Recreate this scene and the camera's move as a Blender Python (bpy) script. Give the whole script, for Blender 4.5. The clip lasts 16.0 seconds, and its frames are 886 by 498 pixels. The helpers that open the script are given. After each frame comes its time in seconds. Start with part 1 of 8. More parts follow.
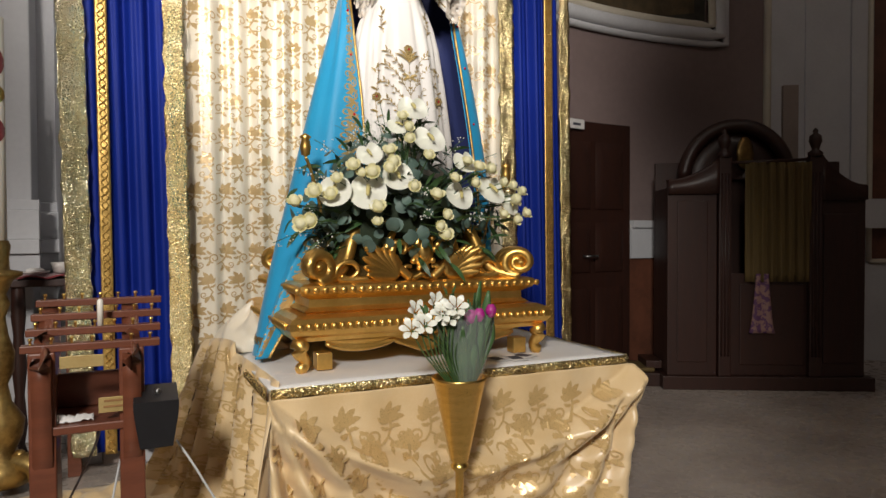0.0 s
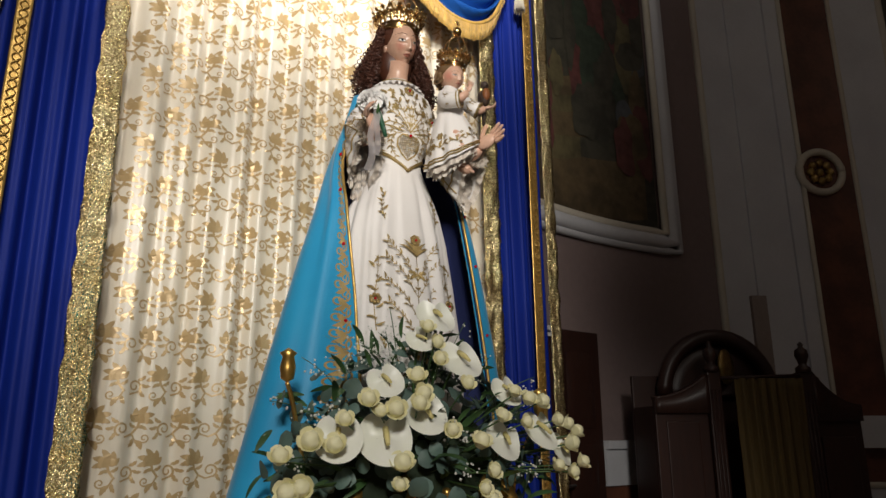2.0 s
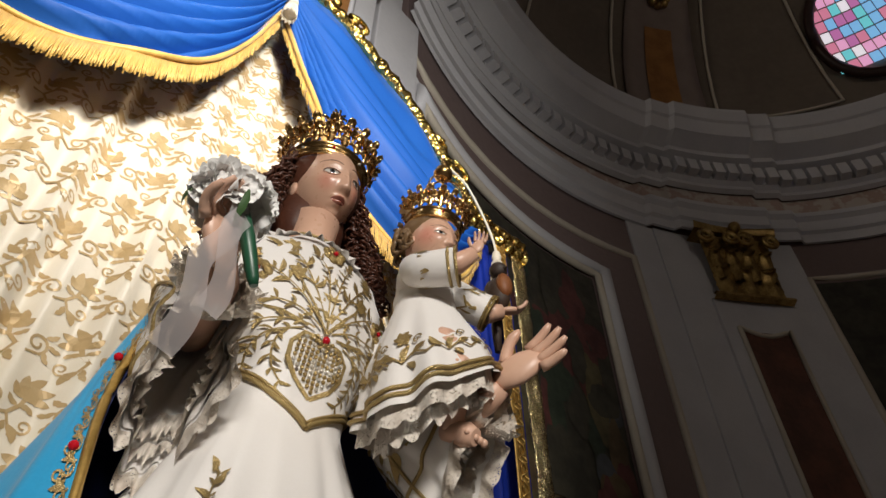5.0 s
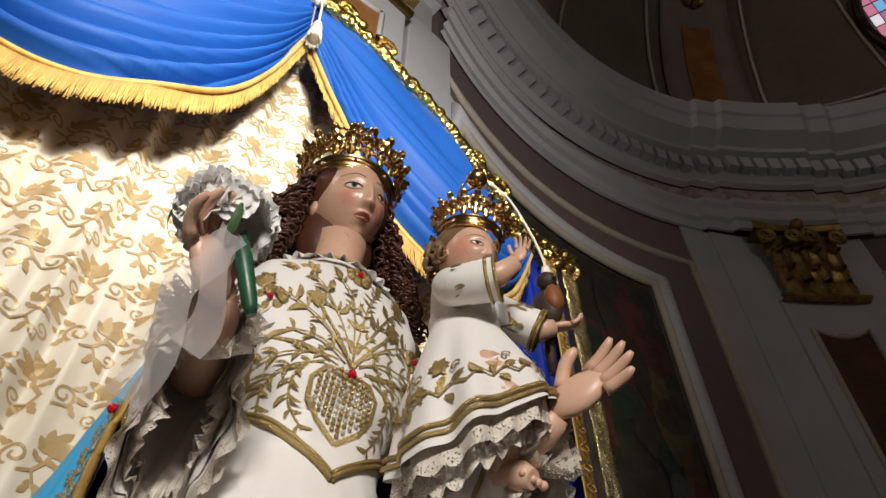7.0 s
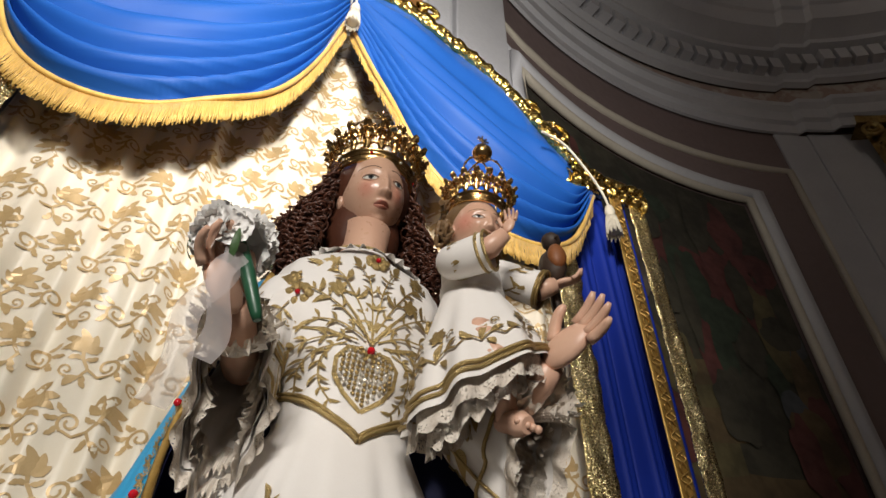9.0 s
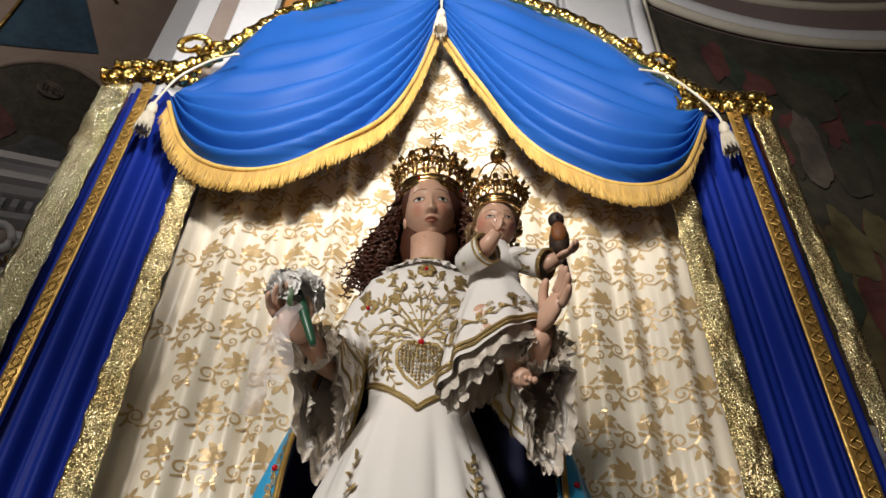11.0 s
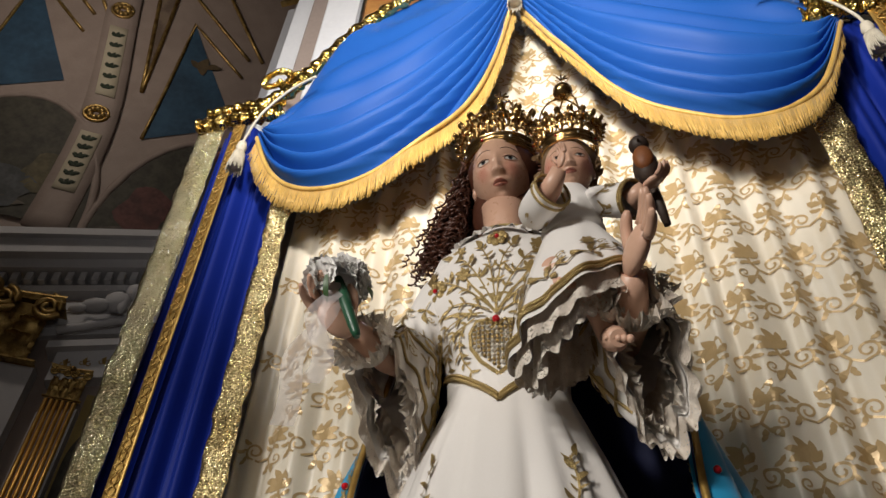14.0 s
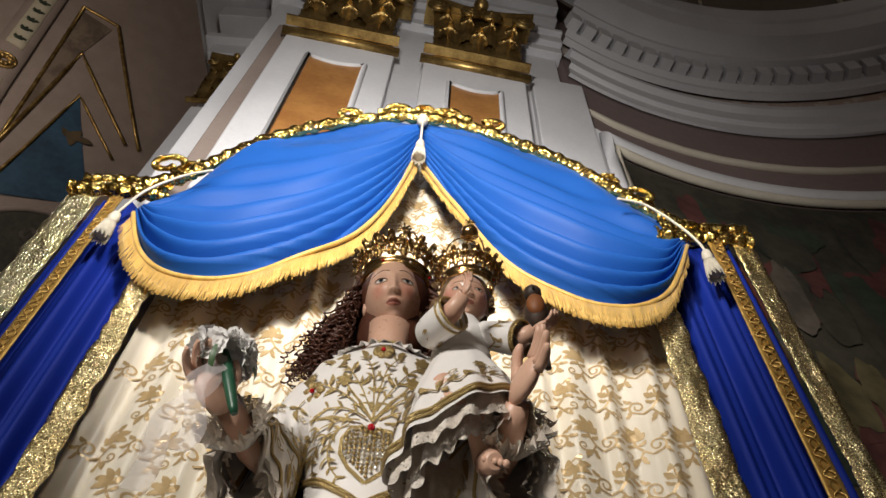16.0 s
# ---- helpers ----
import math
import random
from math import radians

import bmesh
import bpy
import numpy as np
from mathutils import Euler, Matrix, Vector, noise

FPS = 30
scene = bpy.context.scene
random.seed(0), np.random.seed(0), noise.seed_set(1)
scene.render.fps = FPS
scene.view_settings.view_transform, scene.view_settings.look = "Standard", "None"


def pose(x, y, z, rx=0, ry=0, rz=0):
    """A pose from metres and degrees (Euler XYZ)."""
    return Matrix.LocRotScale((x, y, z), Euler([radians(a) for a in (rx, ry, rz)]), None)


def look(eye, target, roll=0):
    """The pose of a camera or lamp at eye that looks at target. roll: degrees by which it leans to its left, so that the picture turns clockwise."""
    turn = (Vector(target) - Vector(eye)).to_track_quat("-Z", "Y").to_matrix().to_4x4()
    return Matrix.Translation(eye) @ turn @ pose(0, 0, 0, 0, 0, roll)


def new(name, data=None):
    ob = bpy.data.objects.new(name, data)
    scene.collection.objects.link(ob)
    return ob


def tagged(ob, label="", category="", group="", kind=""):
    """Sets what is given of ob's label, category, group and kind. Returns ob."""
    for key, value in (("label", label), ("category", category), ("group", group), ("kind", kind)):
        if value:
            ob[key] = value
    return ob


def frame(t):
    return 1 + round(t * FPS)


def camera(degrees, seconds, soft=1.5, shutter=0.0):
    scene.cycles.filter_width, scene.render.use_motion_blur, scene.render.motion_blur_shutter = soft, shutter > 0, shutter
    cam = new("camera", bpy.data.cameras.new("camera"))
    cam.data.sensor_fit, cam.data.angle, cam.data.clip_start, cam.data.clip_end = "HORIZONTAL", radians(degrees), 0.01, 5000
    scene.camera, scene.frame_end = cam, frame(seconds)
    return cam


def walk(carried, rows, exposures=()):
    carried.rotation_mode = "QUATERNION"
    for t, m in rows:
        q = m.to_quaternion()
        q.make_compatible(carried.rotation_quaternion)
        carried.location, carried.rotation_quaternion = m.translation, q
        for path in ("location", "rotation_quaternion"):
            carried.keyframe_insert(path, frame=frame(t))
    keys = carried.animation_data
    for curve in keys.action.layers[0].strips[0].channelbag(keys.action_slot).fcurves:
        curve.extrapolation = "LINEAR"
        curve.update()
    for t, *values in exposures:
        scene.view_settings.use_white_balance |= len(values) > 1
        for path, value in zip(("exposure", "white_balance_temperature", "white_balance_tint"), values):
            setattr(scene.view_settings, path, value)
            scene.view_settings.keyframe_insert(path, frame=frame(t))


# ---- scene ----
cam = camera(65.7, 16.0)
PATH = [
    (0, (0.105, 0.114, 1.162), (0.959, 1.922, 1.118), -0.2),
    (0.5, (0.147, 0.34, 1.231), (1.03, 2.134, 1.28), -0.3),
    (1, (0.087, 0.549, 1.278), (0.992, 2.317, 1.507), -0.2),
    (1.5, (-0.009, 0.746, 1.325), (0.977, 2.445, 1.703), 0.3),
    (2, (0.053, 1.001, 1.34), (1.145, 2.595, 1.853), -0.1),
    (2.5, (0.141, 1.234, 1.36), (1.246, 2.765, 2.02), -0.0),
    (3, (0.259, 1.532, 1.392), (1.376, 2.972, 2.216), 0.1),
    (3.5, (0.537, 1.779, 1.452), (1.688, 3.127, 2.379), -0.3),
    (4, (0.71, 1.999, 1.558), (1.818, 3.255, 2.652), -0.5),
    (4.5, (0.774, 2.212, 1.656), (1.799, 3.349, 2.944), -0.1),
    (5, (0.887, 2.328, 1.771), (1.818, 3.34, 3.224), -0.2),
    (5.2, (0.917, 2.345, 1.808), (1.815, 3.324, 3.303), -0.3),
    (7.3, (0.978, 2.395, 1.86), (1.757, 3.479, 3.349), -0.2),
    (7.5, (0.984, 2.391, 1.856), (1.76, 3.497, 3.33), -0.2),
    (8, (0.998, 2.379, 1.847), (1.739, 3.55, 3.289), 0.1),
    (8.2, (1.002, 2.356, 1.84), (1.708, 3.557, 3.276), 0.2),
    (10.3, (1.227, 2.004, 1.75), (1.507, 3.498, 3.05), 2.4),
    (10.5, (1.263, 1.978, 1.734), (1.459, 3.494, 3.023), 2.5),
    (11, (1.336, 1.851, 1.692), (1.321, 3.402, 2.954), 2.9),
    (11.5, (1.443, 1.744, 1.677), (1.264, 3.313, 2.904), 3.0),
    (12, (1.606, 1.707, 1.643), (1.27, 3.272, 2.843), 2.8),
    (12.5, (1.638, 1.758, 1.644), (1.193, 3.312, 2.821), 2.9),
    (13, (1.5, 1.899, 1.673), (1.027, 3.453, 2.84), 3.5),
    (13.5, (1.441, 2.016, 1.701), (0.962, 3.558, 2.882), 3.5),
    (14, (1.473, 2.098, 1.76), (1.028, 3.562, 3.048), 3.4),
    (14.5, (1.525, 2.153, 1.788), (1.128, 3.476, 3.234), 3.6),
    (15, (1.525, 2.193, 1.79), (1.218, 3.422, 3.338), 4.0),
    (15.5, (1.453, 2.173, 1.75), (1.267, 3.372, 3.34), 4.1),
    (16, (1.382, 2.107, 1.679), (1.391, 3.299, 3.285), 3.8),
]
walk(cam, [(t, look(eye, target, roll)) for t, eye, target, roll in PATH], exposures=[(0, 0.74), (0.5, 0.55), (1.0, 0.22), (1.5, 0.05), (2.5, -0.05), (8.2, -0.05), (10.5, -0.15), (13, -0.22), (15, -0.28), (16, -0.06)])

# ---- light ----
world = bpy.data.worlds.new("world")
scene.world = world
world.use_nodes = True
world.node_tree.nodes["Background"].inputs[0].default_value = (0.9, 0.85, 0.8, 1)
world.node_tree.nodes["Background"].inputs[1].default_value = 0.02


def lamp(name, kind, eye, target, power, colour, size=0.3, spread=None, blend=0.6):
    data = bpy.data.lights.new(name, kind)
    data.energy, data.color = power, colour
    if kind == "SPOT":
        data.shadow_soft_size, data.spot_size, data.spot_blend = size, radians(spread), blend
    elif kind == "AREA":
        data.size = size
    else:
        data.shadow_soft_size = size
    ob = new(name, data)
    ob.matrix_world = look(eye, target)
    return ob


lamp("church_floodlight", "SPOT", (-1.0, -3.0, 4.0), (1.1, 3.6, 3.6), 960, (1.0, 0.94, 0.865), 0.45, 36, 0.5)
lamp("church_floodlight", "SPOT", (-2.0, -2.7, 3.7), (0.9, 2.7, 1.2), 890, (1.0, 0.95, 0.88), 0.45, 36, 0.5)
lamp("canopy_spotlight", "SPOT", (1.08, 1.95, 3.95), (1.15, 3.9, 4.6), 290, (1.0, 0.955, 0.90), 0.12, 112, 0.7)
lamp("canopy_top_lamp", "POINT", (1.12, 3.14, 5.12), (1, 0, 0), 11, (1.0, 0.97, 0.92), 0.04)
# unseen point lamp added as dim fill for the floor and apse
lamp("nave_fill_light", "POINT", (2.0, -4.0, 8.0), (1, 0, 0), 108, (1.0, 0.88, 0.76), 0.5)
# another added lamp, out of view, to brighten the far chapel's vault
lamp("chapel_fill_light", "POINT", (-5.5, 4.5, 11.5), (1, 0, 0), 205, (1.0, 0.87, 0.74), 0.4)


# ---- mesh helpers ----
class Build:
    """Collects vertices and faces, then becomes one mesh object."""

    def __init__(self):
        self.v, self.f, self.m, self.s = [], [], [], []

    def face(self, idx, m=0, smooth=True):
        self.f.append(tuple(idx)), self.m.append(m), self.s.append(smooth)

    def grid(self, fn, nu, nv, m=0, closed=False, smooth=True):
        base = len(self.v)
        cols = nu if closed else nu + 1
        for j in range(nv + 1):
            for i in range(cols):
                self.v.append(tuple(fn(i / nu, j / nv)))
        for j in range(nv):
            for i in range(nu):
                a, b = base + j * cols + i, base + j * cols + (i + 1) % cols
                self.face((a, b, b + cols, a + cols), m, smooth)
        return self

    def tube(self, pts, r, n=8, m=0, cap=True):
        pts = [Vector(p) for p in pts]
        rs = r if isinstance(r, (list, tuple)) else [r] * len(pts)
        base, up = len(self.v), Vector((0.13, 0.21, 0.97))
        for k, p in enumerate(pts):
            d = (pts[min(k + 1, len(pts) - 1)] - pts[max(k - 1, 0)]).normalized()
            a = d.cross(up)
            if a.length < 0.05:
                a = d.cross(Vector((1, 0, 0)))
            a.normalize()
            b = d.cross(a)
            for i in range(n):
                w = 2 * math.pi * i / n
                self.v.append(tuple(p + (a * math.cos(w) + b * math.sin(w)) * rs[k]))
        for k in range(len(pts) - 1):
            for i in range(n):
                a, b = base + k * n + i, base + k * n + (i + 1) % n
                self.face((a, b, b + n, a + n), m)
        if cap:
            self.face([base + i for i in range(n)][::-1], m, False)
            self.face([base + (len(pts) - 1) * n + i for i in range(n)], m, False)
        return self

    def ball(self, c, r, nu=16, nv=10, m=0, warp=None):
        c = Vector(c)
        r = (r, r, r) if isinstance(r, (int, float)) else r

        def fn(u, v):
            a, b = 2 * math.pi * u, math.pi * (v - 0.5)
            d = Vector((math.cos(b) * math.cos(a), math.cos(b) * math.sin(a), math.sin(b)))
            if warp:
                d = warp(d)
            return c + Vector((d.x * r[0], d.y * r[1], d.z * r[2]))
        return self.grid(fn, nu, nv, m, closed=True)

    def lathe(self, prof, c, n=20, m=0, smooth=True):
        c = Vector(c)

        def fn(u, v):
            r, z = prof[min(len(prof) - 1, round(v * (len(prof) - 1)))]
            return c + Vector((r * math.cos(2 * math.pi * u), r * math.sin(2 * math.pi * u), z))
        return self.grid(fn, n, len(prof) - 1, m, closed=True, smooth=smooth)

    def box(self, x0, x1, y0, y1, z0, z1, m=0, bev=0.0, xf=None):
        bm = bmesh.new()
        bmesh.ops.create_cube(bm, size=1)
        for q in bm.verts:
            q.co = Vector(((x0 + x1) / 2 + q.co.x * (x1 - x0), (y0 + y1) / 2 + q.co.y * (y1 - y0), (z0 + z1) / 2 + q.co.z * (z1 - z0)))
        if bev:
            bmesh.ops.bevel(bm, geom=bm.edges[:], offset=bev, segments=2, affect="EDGES", profile=0.5)
        base = len(self.v)
        bm.verts.index_update()
        for q in bm.verts:
            self.v.append(tuple(xf @ q.co if xf else q.co))
        for q in bm.faces:
            self.face([base + w.index for w in q.verts], m, False)
        bm.free()
        return self

    def poly(self, pts, m=0, smooth=False):
        base = len(self.v)
        self.v += [tuple(p) for p in pts]
        self.face(range(base, base + len(pts)), m, smooth)
        return self

    def mesh(self, name, mats):
        me = bpy.data.meshes.new(name)
        me.from_pydata(self.v, [], self.f)
        for k in mats if isinstance(mats, (list, tuple)) else [mats]:
            me.materials.append(k)
        me.polygons.foreach_set("material_index", self.m)
        me.polygons.foreach_set("use_smooth", self.s)
        me.update()
        return me

    def obj(self, name, mats, parent=None, label="", thick=0.0):
        ob = new(name, self.mesh(name, mats))
        if parent:
            ob.parent = parent
        if label:
            ob["label"] = label
        if thick:
            q = ob.modifiers.new("thickness", "SOLIDIFY")
            q.thickness, q.offset = thick, 0.0
        return ob


def thing(name, label, category, group="", kind="", at=(0, 0, 0)):
    ob = new(name)
    ob.location = at
    return tagged(ob, label, category, group, kind)


def lerp(a, b, t):
    return a + (b - a) * t


def along(pts, t):
    """A point at t (0 to 1) on the smooth curve through pts."""
    n = len(pts) - 1
    k = min(n - 1, max(0, int(t * n)))
    f = t * n - k
    p = [Vector(pts[min(n, max(0, k + d))]) for d in (-1, 0, 1, 2)]
    return 0.5 * (2 * p[1] + (p[2] - p[0]) * f + (2 * p[0] - 5 * p[1] + 4 * p[2] - p[3]) * f * f + (3 * p[1] - p[0] - 3 * p[2] + p[3]) * f ** 3)


def smooth_line(pts, n):
    return [along(pts, i / n) for i in range(n + 1)]


# flat ornament: strokes, curls and leaves in (u, v), laid on a surface by a mapping
def stroke(pts, w0, w1=None):
    w1 = w0 if w1 is None else w1
    out, n = [], len(pts) - 1
    sides = []
    for k, p in enumerate(pts):
        a, b = pts[max(0, k - 1)], pts[min(n, k + 1)]
        d = Vector((b[0] - a[0], b[1] - a[1]))
        d = d.normalized() if d.length else Vector((1, 0))
        w = lerp(w0, w1, k / n) / 2
        sides.append(((p[0] - d.y * w, p[1] + d.x * w), (p[0] + d.y * w, p[1] - d.x * w)))
    for (a, b), (c, d) in zip(sides, sides[1:]):
        out.append((b, d, c, a))
    return out


def curl(x, y, r, a0, turns, w, sign=1, n=12):
    pts = []
    for i in range(n + 1):
        t = i / n
        a = a0 + sign * 2 * math.pi * turns * t
        q = r * (1 - 0.75 * t)
        pts.append((x + q * math.cos(a), y + q * math.sin(a)))
    return stroke(pts, w, w * 0.7)


def leaf2(x, y, a, length, width, lobes=0):
    n = 8
    left, right = [], []
    for i in range(n + 1):
        t = i / n
        w = width / 2 * math.sin(math.pi * min(1, t * 0.96 + 0.04)) ** 0.8
        if lobes:
            w *= 0.72 + 0.42 * abs(math.sin(math.pi * lobes * t))
        bend = 0.12 * length * math.sin(math.pi * t)
        c, s = math.cos(a), math.sin(a)
        for side, sg in ((left, 1), (right, -1)):
            px, py = t * length, bend + sg * w
            side.append((x + px * c - py * s, y + px * s + py * c))
    return [(right[i], right[i + 1], left[i + 1], left[i]) for i in range(n)]


def moved(quads, x=0, y=0, s=1.0, a=0.0, flip=False):
    c, d = math.cos(a) * s, math.sin(a) * s
    out = []
    for q in quads:
        r = [((-px if flip else px), py) for px, py in q]
        r = [(x + px * c - py * d, y + px * d + py * c) for px, py in r]
        out.append(r[::-1] if flip else r)
    return out


def lay(build, quads, fn, m=0):
    for q in quads:
        build.poly([fn(*p) for p in q], m, True)


# ---- materials ----
def mat(name, base, rough=0.6, metal=0.0, tone=None, scale=6.0, fine=60.0, amount=0.5, bump=0.15, bump_scale=None, rough_var=0.12,
        stretch=(1, 1, 1), sheen=0.0, spec=0.5, per_piece=0.0, coat=0.0, trans=0.0, contrast=(0.35, 0.65)):
    k = bpy.data.materials.new(name)
    k.use_nodes = True
    t = k.node_tree
    b = t.nodes["Principled BSDF"]
    tone = tone or tuple(c * 0.7 for c in base)
    tc = t.nodes.new("ShaderNodeTexCoord")
    mp = t.nodes.new("ShaderNodeMapping")
    mp.inputs["Scale"].default_value = stretch
    t.links.new(tc.outputs["Object"], mp.inputs[0])
    n1, n2 = t.nodes.new("ShaderNodeTexNoise"), t.nodes.new("ShaderNodeTexNoise")
    for n, s in ((n1, scale), (n2, fine)):
        n.inputs["Scale"].default_value, n.inputs["Detail"].default_value = s, 4
        t.links.new(mp.outputs[0], n.inputs[0])
    mx = t.nodes.new("ShaderNodeMath")
    mx.operation = "MULTIPLY_ADD"
    t.links.new(n2.outputs[0], mx.inputs[0])
    mx.inputs[1].default_value = 0.35
    t.links.new(n1.outputs[0], mx.inputs[2])
    rp = t.nodes.new("ShaderNodeMapRange")
    rp.inputs[1].default_value, rp.inputs[2].default_value, rp.inputs[4].default_value = contrast[0] + 0.17, contrast[1] + 0.17, amount
    t.links.new(mx.outputs[0], rp.inputs[0])
    mix = t.nodes.new("ShaderNodeMix")
    mix.data_type = "RGBA"
    mix.inputs[6].default_value, mix.inputs[7].default_value = (*base, 1), (*tone, 1)
    t.links.new(rp.outputs[0], mix.inputs[0])
    out = mix.outputs[2]
    if per_piece:
        oi = t.nodes.new("ShaderNodeObjectInfo")
        hs = t.nodes.new("ShaderNodeHueSaturation")
        mr = t.nodes.new("ShaderNodeMapRange")
        mr.inputs[3].default_value, mr.inputs[4].default_value = 1 - per_piece, 1 + per_piece
        t.links.new(oi.outputs["Random"], mr.inputs[0])
        t.links.new(mr.outputs[0], hs.inputs["Value"])
        t.links.new(out, hs.inputs["Color"])
        out = hs.outputs[0]
    t.links.new(out, b.inputs["Base Color"])
    rr = t.nodes.new("ShaderNodeMapRange")
    rr.inputs[3].default_value, rr.inputs[4].default_value = max(0.02, rough - rough_var), min(1, rough + rough_var)
    t.links.new(n2.outputs[0], rr.inputs[0])
    t.links.new(rr.outputs[0], b.inputs["Roughness"])
    b.inputs["Metallic"].default_value = metal
    b.inputs["Specular IOR Level"].default_value = spec
    b.inputs["Sheen Weight"].default_value = sheen
    b.inputs["Coat Weight"].default_value = coat
    b.inputs["Transmission Weight"].default_value = trans
    if bump:
        bp = t.nodes.new("ShaderNodeBump")
        bp.inputs["Strength"].default_value, bp.inputs["Distance"].default_value = bump, 0.004
        if bump_scale:
            n3 = t.nodes.new("ShaderNodeTexNoise")
            n3.inputs["Scale"].default_value, n3.inputs["Detail"].default_value = bump_scale, 3
            t.links.new(mp.outputs[0], n3.inputs[0])
            t.links.new(n3.outputs[0], bp.inputs["Height"])
        else:
            t.links.new(mx.outputs[0], bp.inputs["Height"])
        t.links.new(bp.outputs[0], b.inputs["Normal"])
    return k


def tinsel(name, base, tone, scale=90, rough=0.22, strength=0.9, dist=0.006):
    """Crumpled metallic foil cloth: facets that each catch the light differently."""
    k = mat(name, base, rough, 1.0, tone, 9, scale, 0.8, 0.0)
    t = k.node_tree
    tc = t.nodes.new("ShaderNodeTexCoord")
    vo = t.nodes.new("ShaderNodeTexVoronoi")
    vo.inputs["Scale"].default_value = scale
    no = t.nodes.new("ShaderNodeTexNoise")
    no.inputs["Scale"].default_value = scale * 0.3
    ad = t.nodes.new("ShaderNodeMath")
    bp = t.nodes.new("ShaderNodeBump")
    bp.inputs["Strength"].default_value, bp.inputs["Distance"].default_value = strength, dist
    t.links.new(tc.outputs["Object"], vo.inputs[0])
    t.links.new(tc.outputs["Object"], no.inputs[0])
    t.links.new(vo.outputs[0], ad.inputs[0])
    t.links.new(no.outputs[0], ad.inputs[1])
    t.links.new(ad.outputs[0], bp.inputs["Height"])
    t.links.new(bp.outputs[0], t.nodes["Principled BSDF"].inputs["Normal"])
    return k


WALL = mat("wall_plaster", (0.40, 0.36, 0.34), 0.85, tone=(0.32, 0.28, 0.27), scale=1.2, fine=25, bump=0.1)
WALL_PINK = mat("wall_painted_mauve", (0.23, 0.17, 0.16), 0.8, tone=(0.18, 0.13, 0.125), scale=1.0, fine=18, bump=0.08)
STUCCO = mat("white_grey_stucco", (0.62, 0.62, 0.64), 0.7, tone=(0.5, 0.5, 0.53), scale=2.0, fine=40, bump=0.1)
STUCCO_WARM = mat("cream_moulding", (0.62, 0.57, 0.47), 0.65, tone=(0.48, 0.42, 0.34), scale=3, fine=50, bump=0.1)
FRIEZE = mat("painted_frieze", (0.42, 0.31, 0.26), 0.8, tone=(0.55, 0.5, 0.45), scale=7, fine=22, bump=0.05, contrast=(0.45, 0.55), amount=0.9)
MARBLE_OCHRE = mat("ochre_marble_panel", (0.42, 0.20, 0.06), 0.35, tone=(0.25, 0.10, 0.03), scale=5, fine=30, bump=0.03, amount=0.7)
MARBLE_RED = mat("red_brown_marble_panel", (0.16, 0.06, 0.035), 0.35, tone=(0.07, 0.03, 0.02), scale=4, fine=25, bump=0.03, amount=0.8)
FLOOR = mat("polished_marble_floor", (0.46, 0.40, 0.35), 0.28, tone=(0.30, 0.25, 0.22), scale=1.6, fine=14, bump=0.02, amount=0.8)
DARKWOOD = mat("dark_walnut", (0.0382, 0.0136, 0.0088), 0.42, tone=(0.022, 0.011, 0.009), scale=5, fine=40, stretch=(6, 6, 1), bump=0.15)
REDWOOD = mat("varnished_cherry_wood", (0.16, 0.05, 0.025), 0.38, tone=(0.09, 0.028, 0.015), scale=6, fine=50, stretch=(1, 5, 5), bump=0.12, coat=0.2)
GOLD = mat("gilded_wood", (0.84, 0.53, 0.16), 0.35, 0.93, (0.62, 0.36, 0.08), 9, 70, 0.7, 0.3, rough_var=0.14)
GOLD_OLD = mat("aged_gilding", (0.52, 0.36, 0.13), 0.42, 0.9, (0.2, 0.12, 0.04), 8, 50, 0.9, 0.35)
GOLD_CROWN = mat("polished_crown_metal", (0.84, 0.57, 0.24), 0.22, 1.0, (0.56, 0.31, 0.11), 20, 120, 0.6, 0.2)
BRASS = mat("brushed_brass", (0.80, 0.56, 0.18), 0.3, 1.0, (0.68, 0.44, 0.12), 5, 120, 0.6, 0.12, stretch=(1, 1, 14))
TINSEL = tinsel("gold_lame", (0.85, 0.72, 0.40), (0.66, 0.50, 0.22), 170, 0.26, 0.8, 0.004)
TINSEL_PALE = tinsel("silvery_gold_lame", (0.82, 0.77, 0.52), (0.6, 0.52, 0.28), 150, 0.22, 1.0, 0.005)
TINSEL_DEEP = tinsel("crumpled_gold_foil", (0.95, 0.70, 0.22), (0.7, 0.45, 0.1), 60, 0.18, 0.9, 0.008)
BRAID = mat("gold_braid", (0.62, 0.40, 0.12), 0.4, 0.7, (0.4, 0.24, 0.06), 30, 150, 0.7, 0.5)
FRINGE = mat("gold_rayon_fringe", (0.75, 0.47, 0.11), 0.5, 0.15, (0.5, 0.29, 0.05), 30, 160, 0.7, 0.2, stretch=(1, 1, 0.15), sheen=0.3)
BLUE = mat("royal_blue_cloth", (0.012, 0.088, 0.36), 0.55, tone=(0.009, 0.068, 0.30), scale=3, fine=300, bump=0.06, sheen=0.0, spec=0.2)
BLUE_DEEP = mat("deep_blue_cloth", (0.005, 0.022, 0.24), 0.6, tone=(0.004, 0.016, 0.19), scale=3, fine=300, bump=0.06, spec=0.2)
CYAN = mat("turquoise_satin", (0.02, 0.34, 0.62), 0.5, tone=(0.015, 0.27, 0.54), scale=4, fine=260, bump=0.05, sheen=0.2, spec=0.35)
NAVY = mat("navy_lining", (0.025, 0.035, 0.13), 0.6, tone=(0.018, 0.026, 0.10), scale=4, fine=200, bump=0.05)
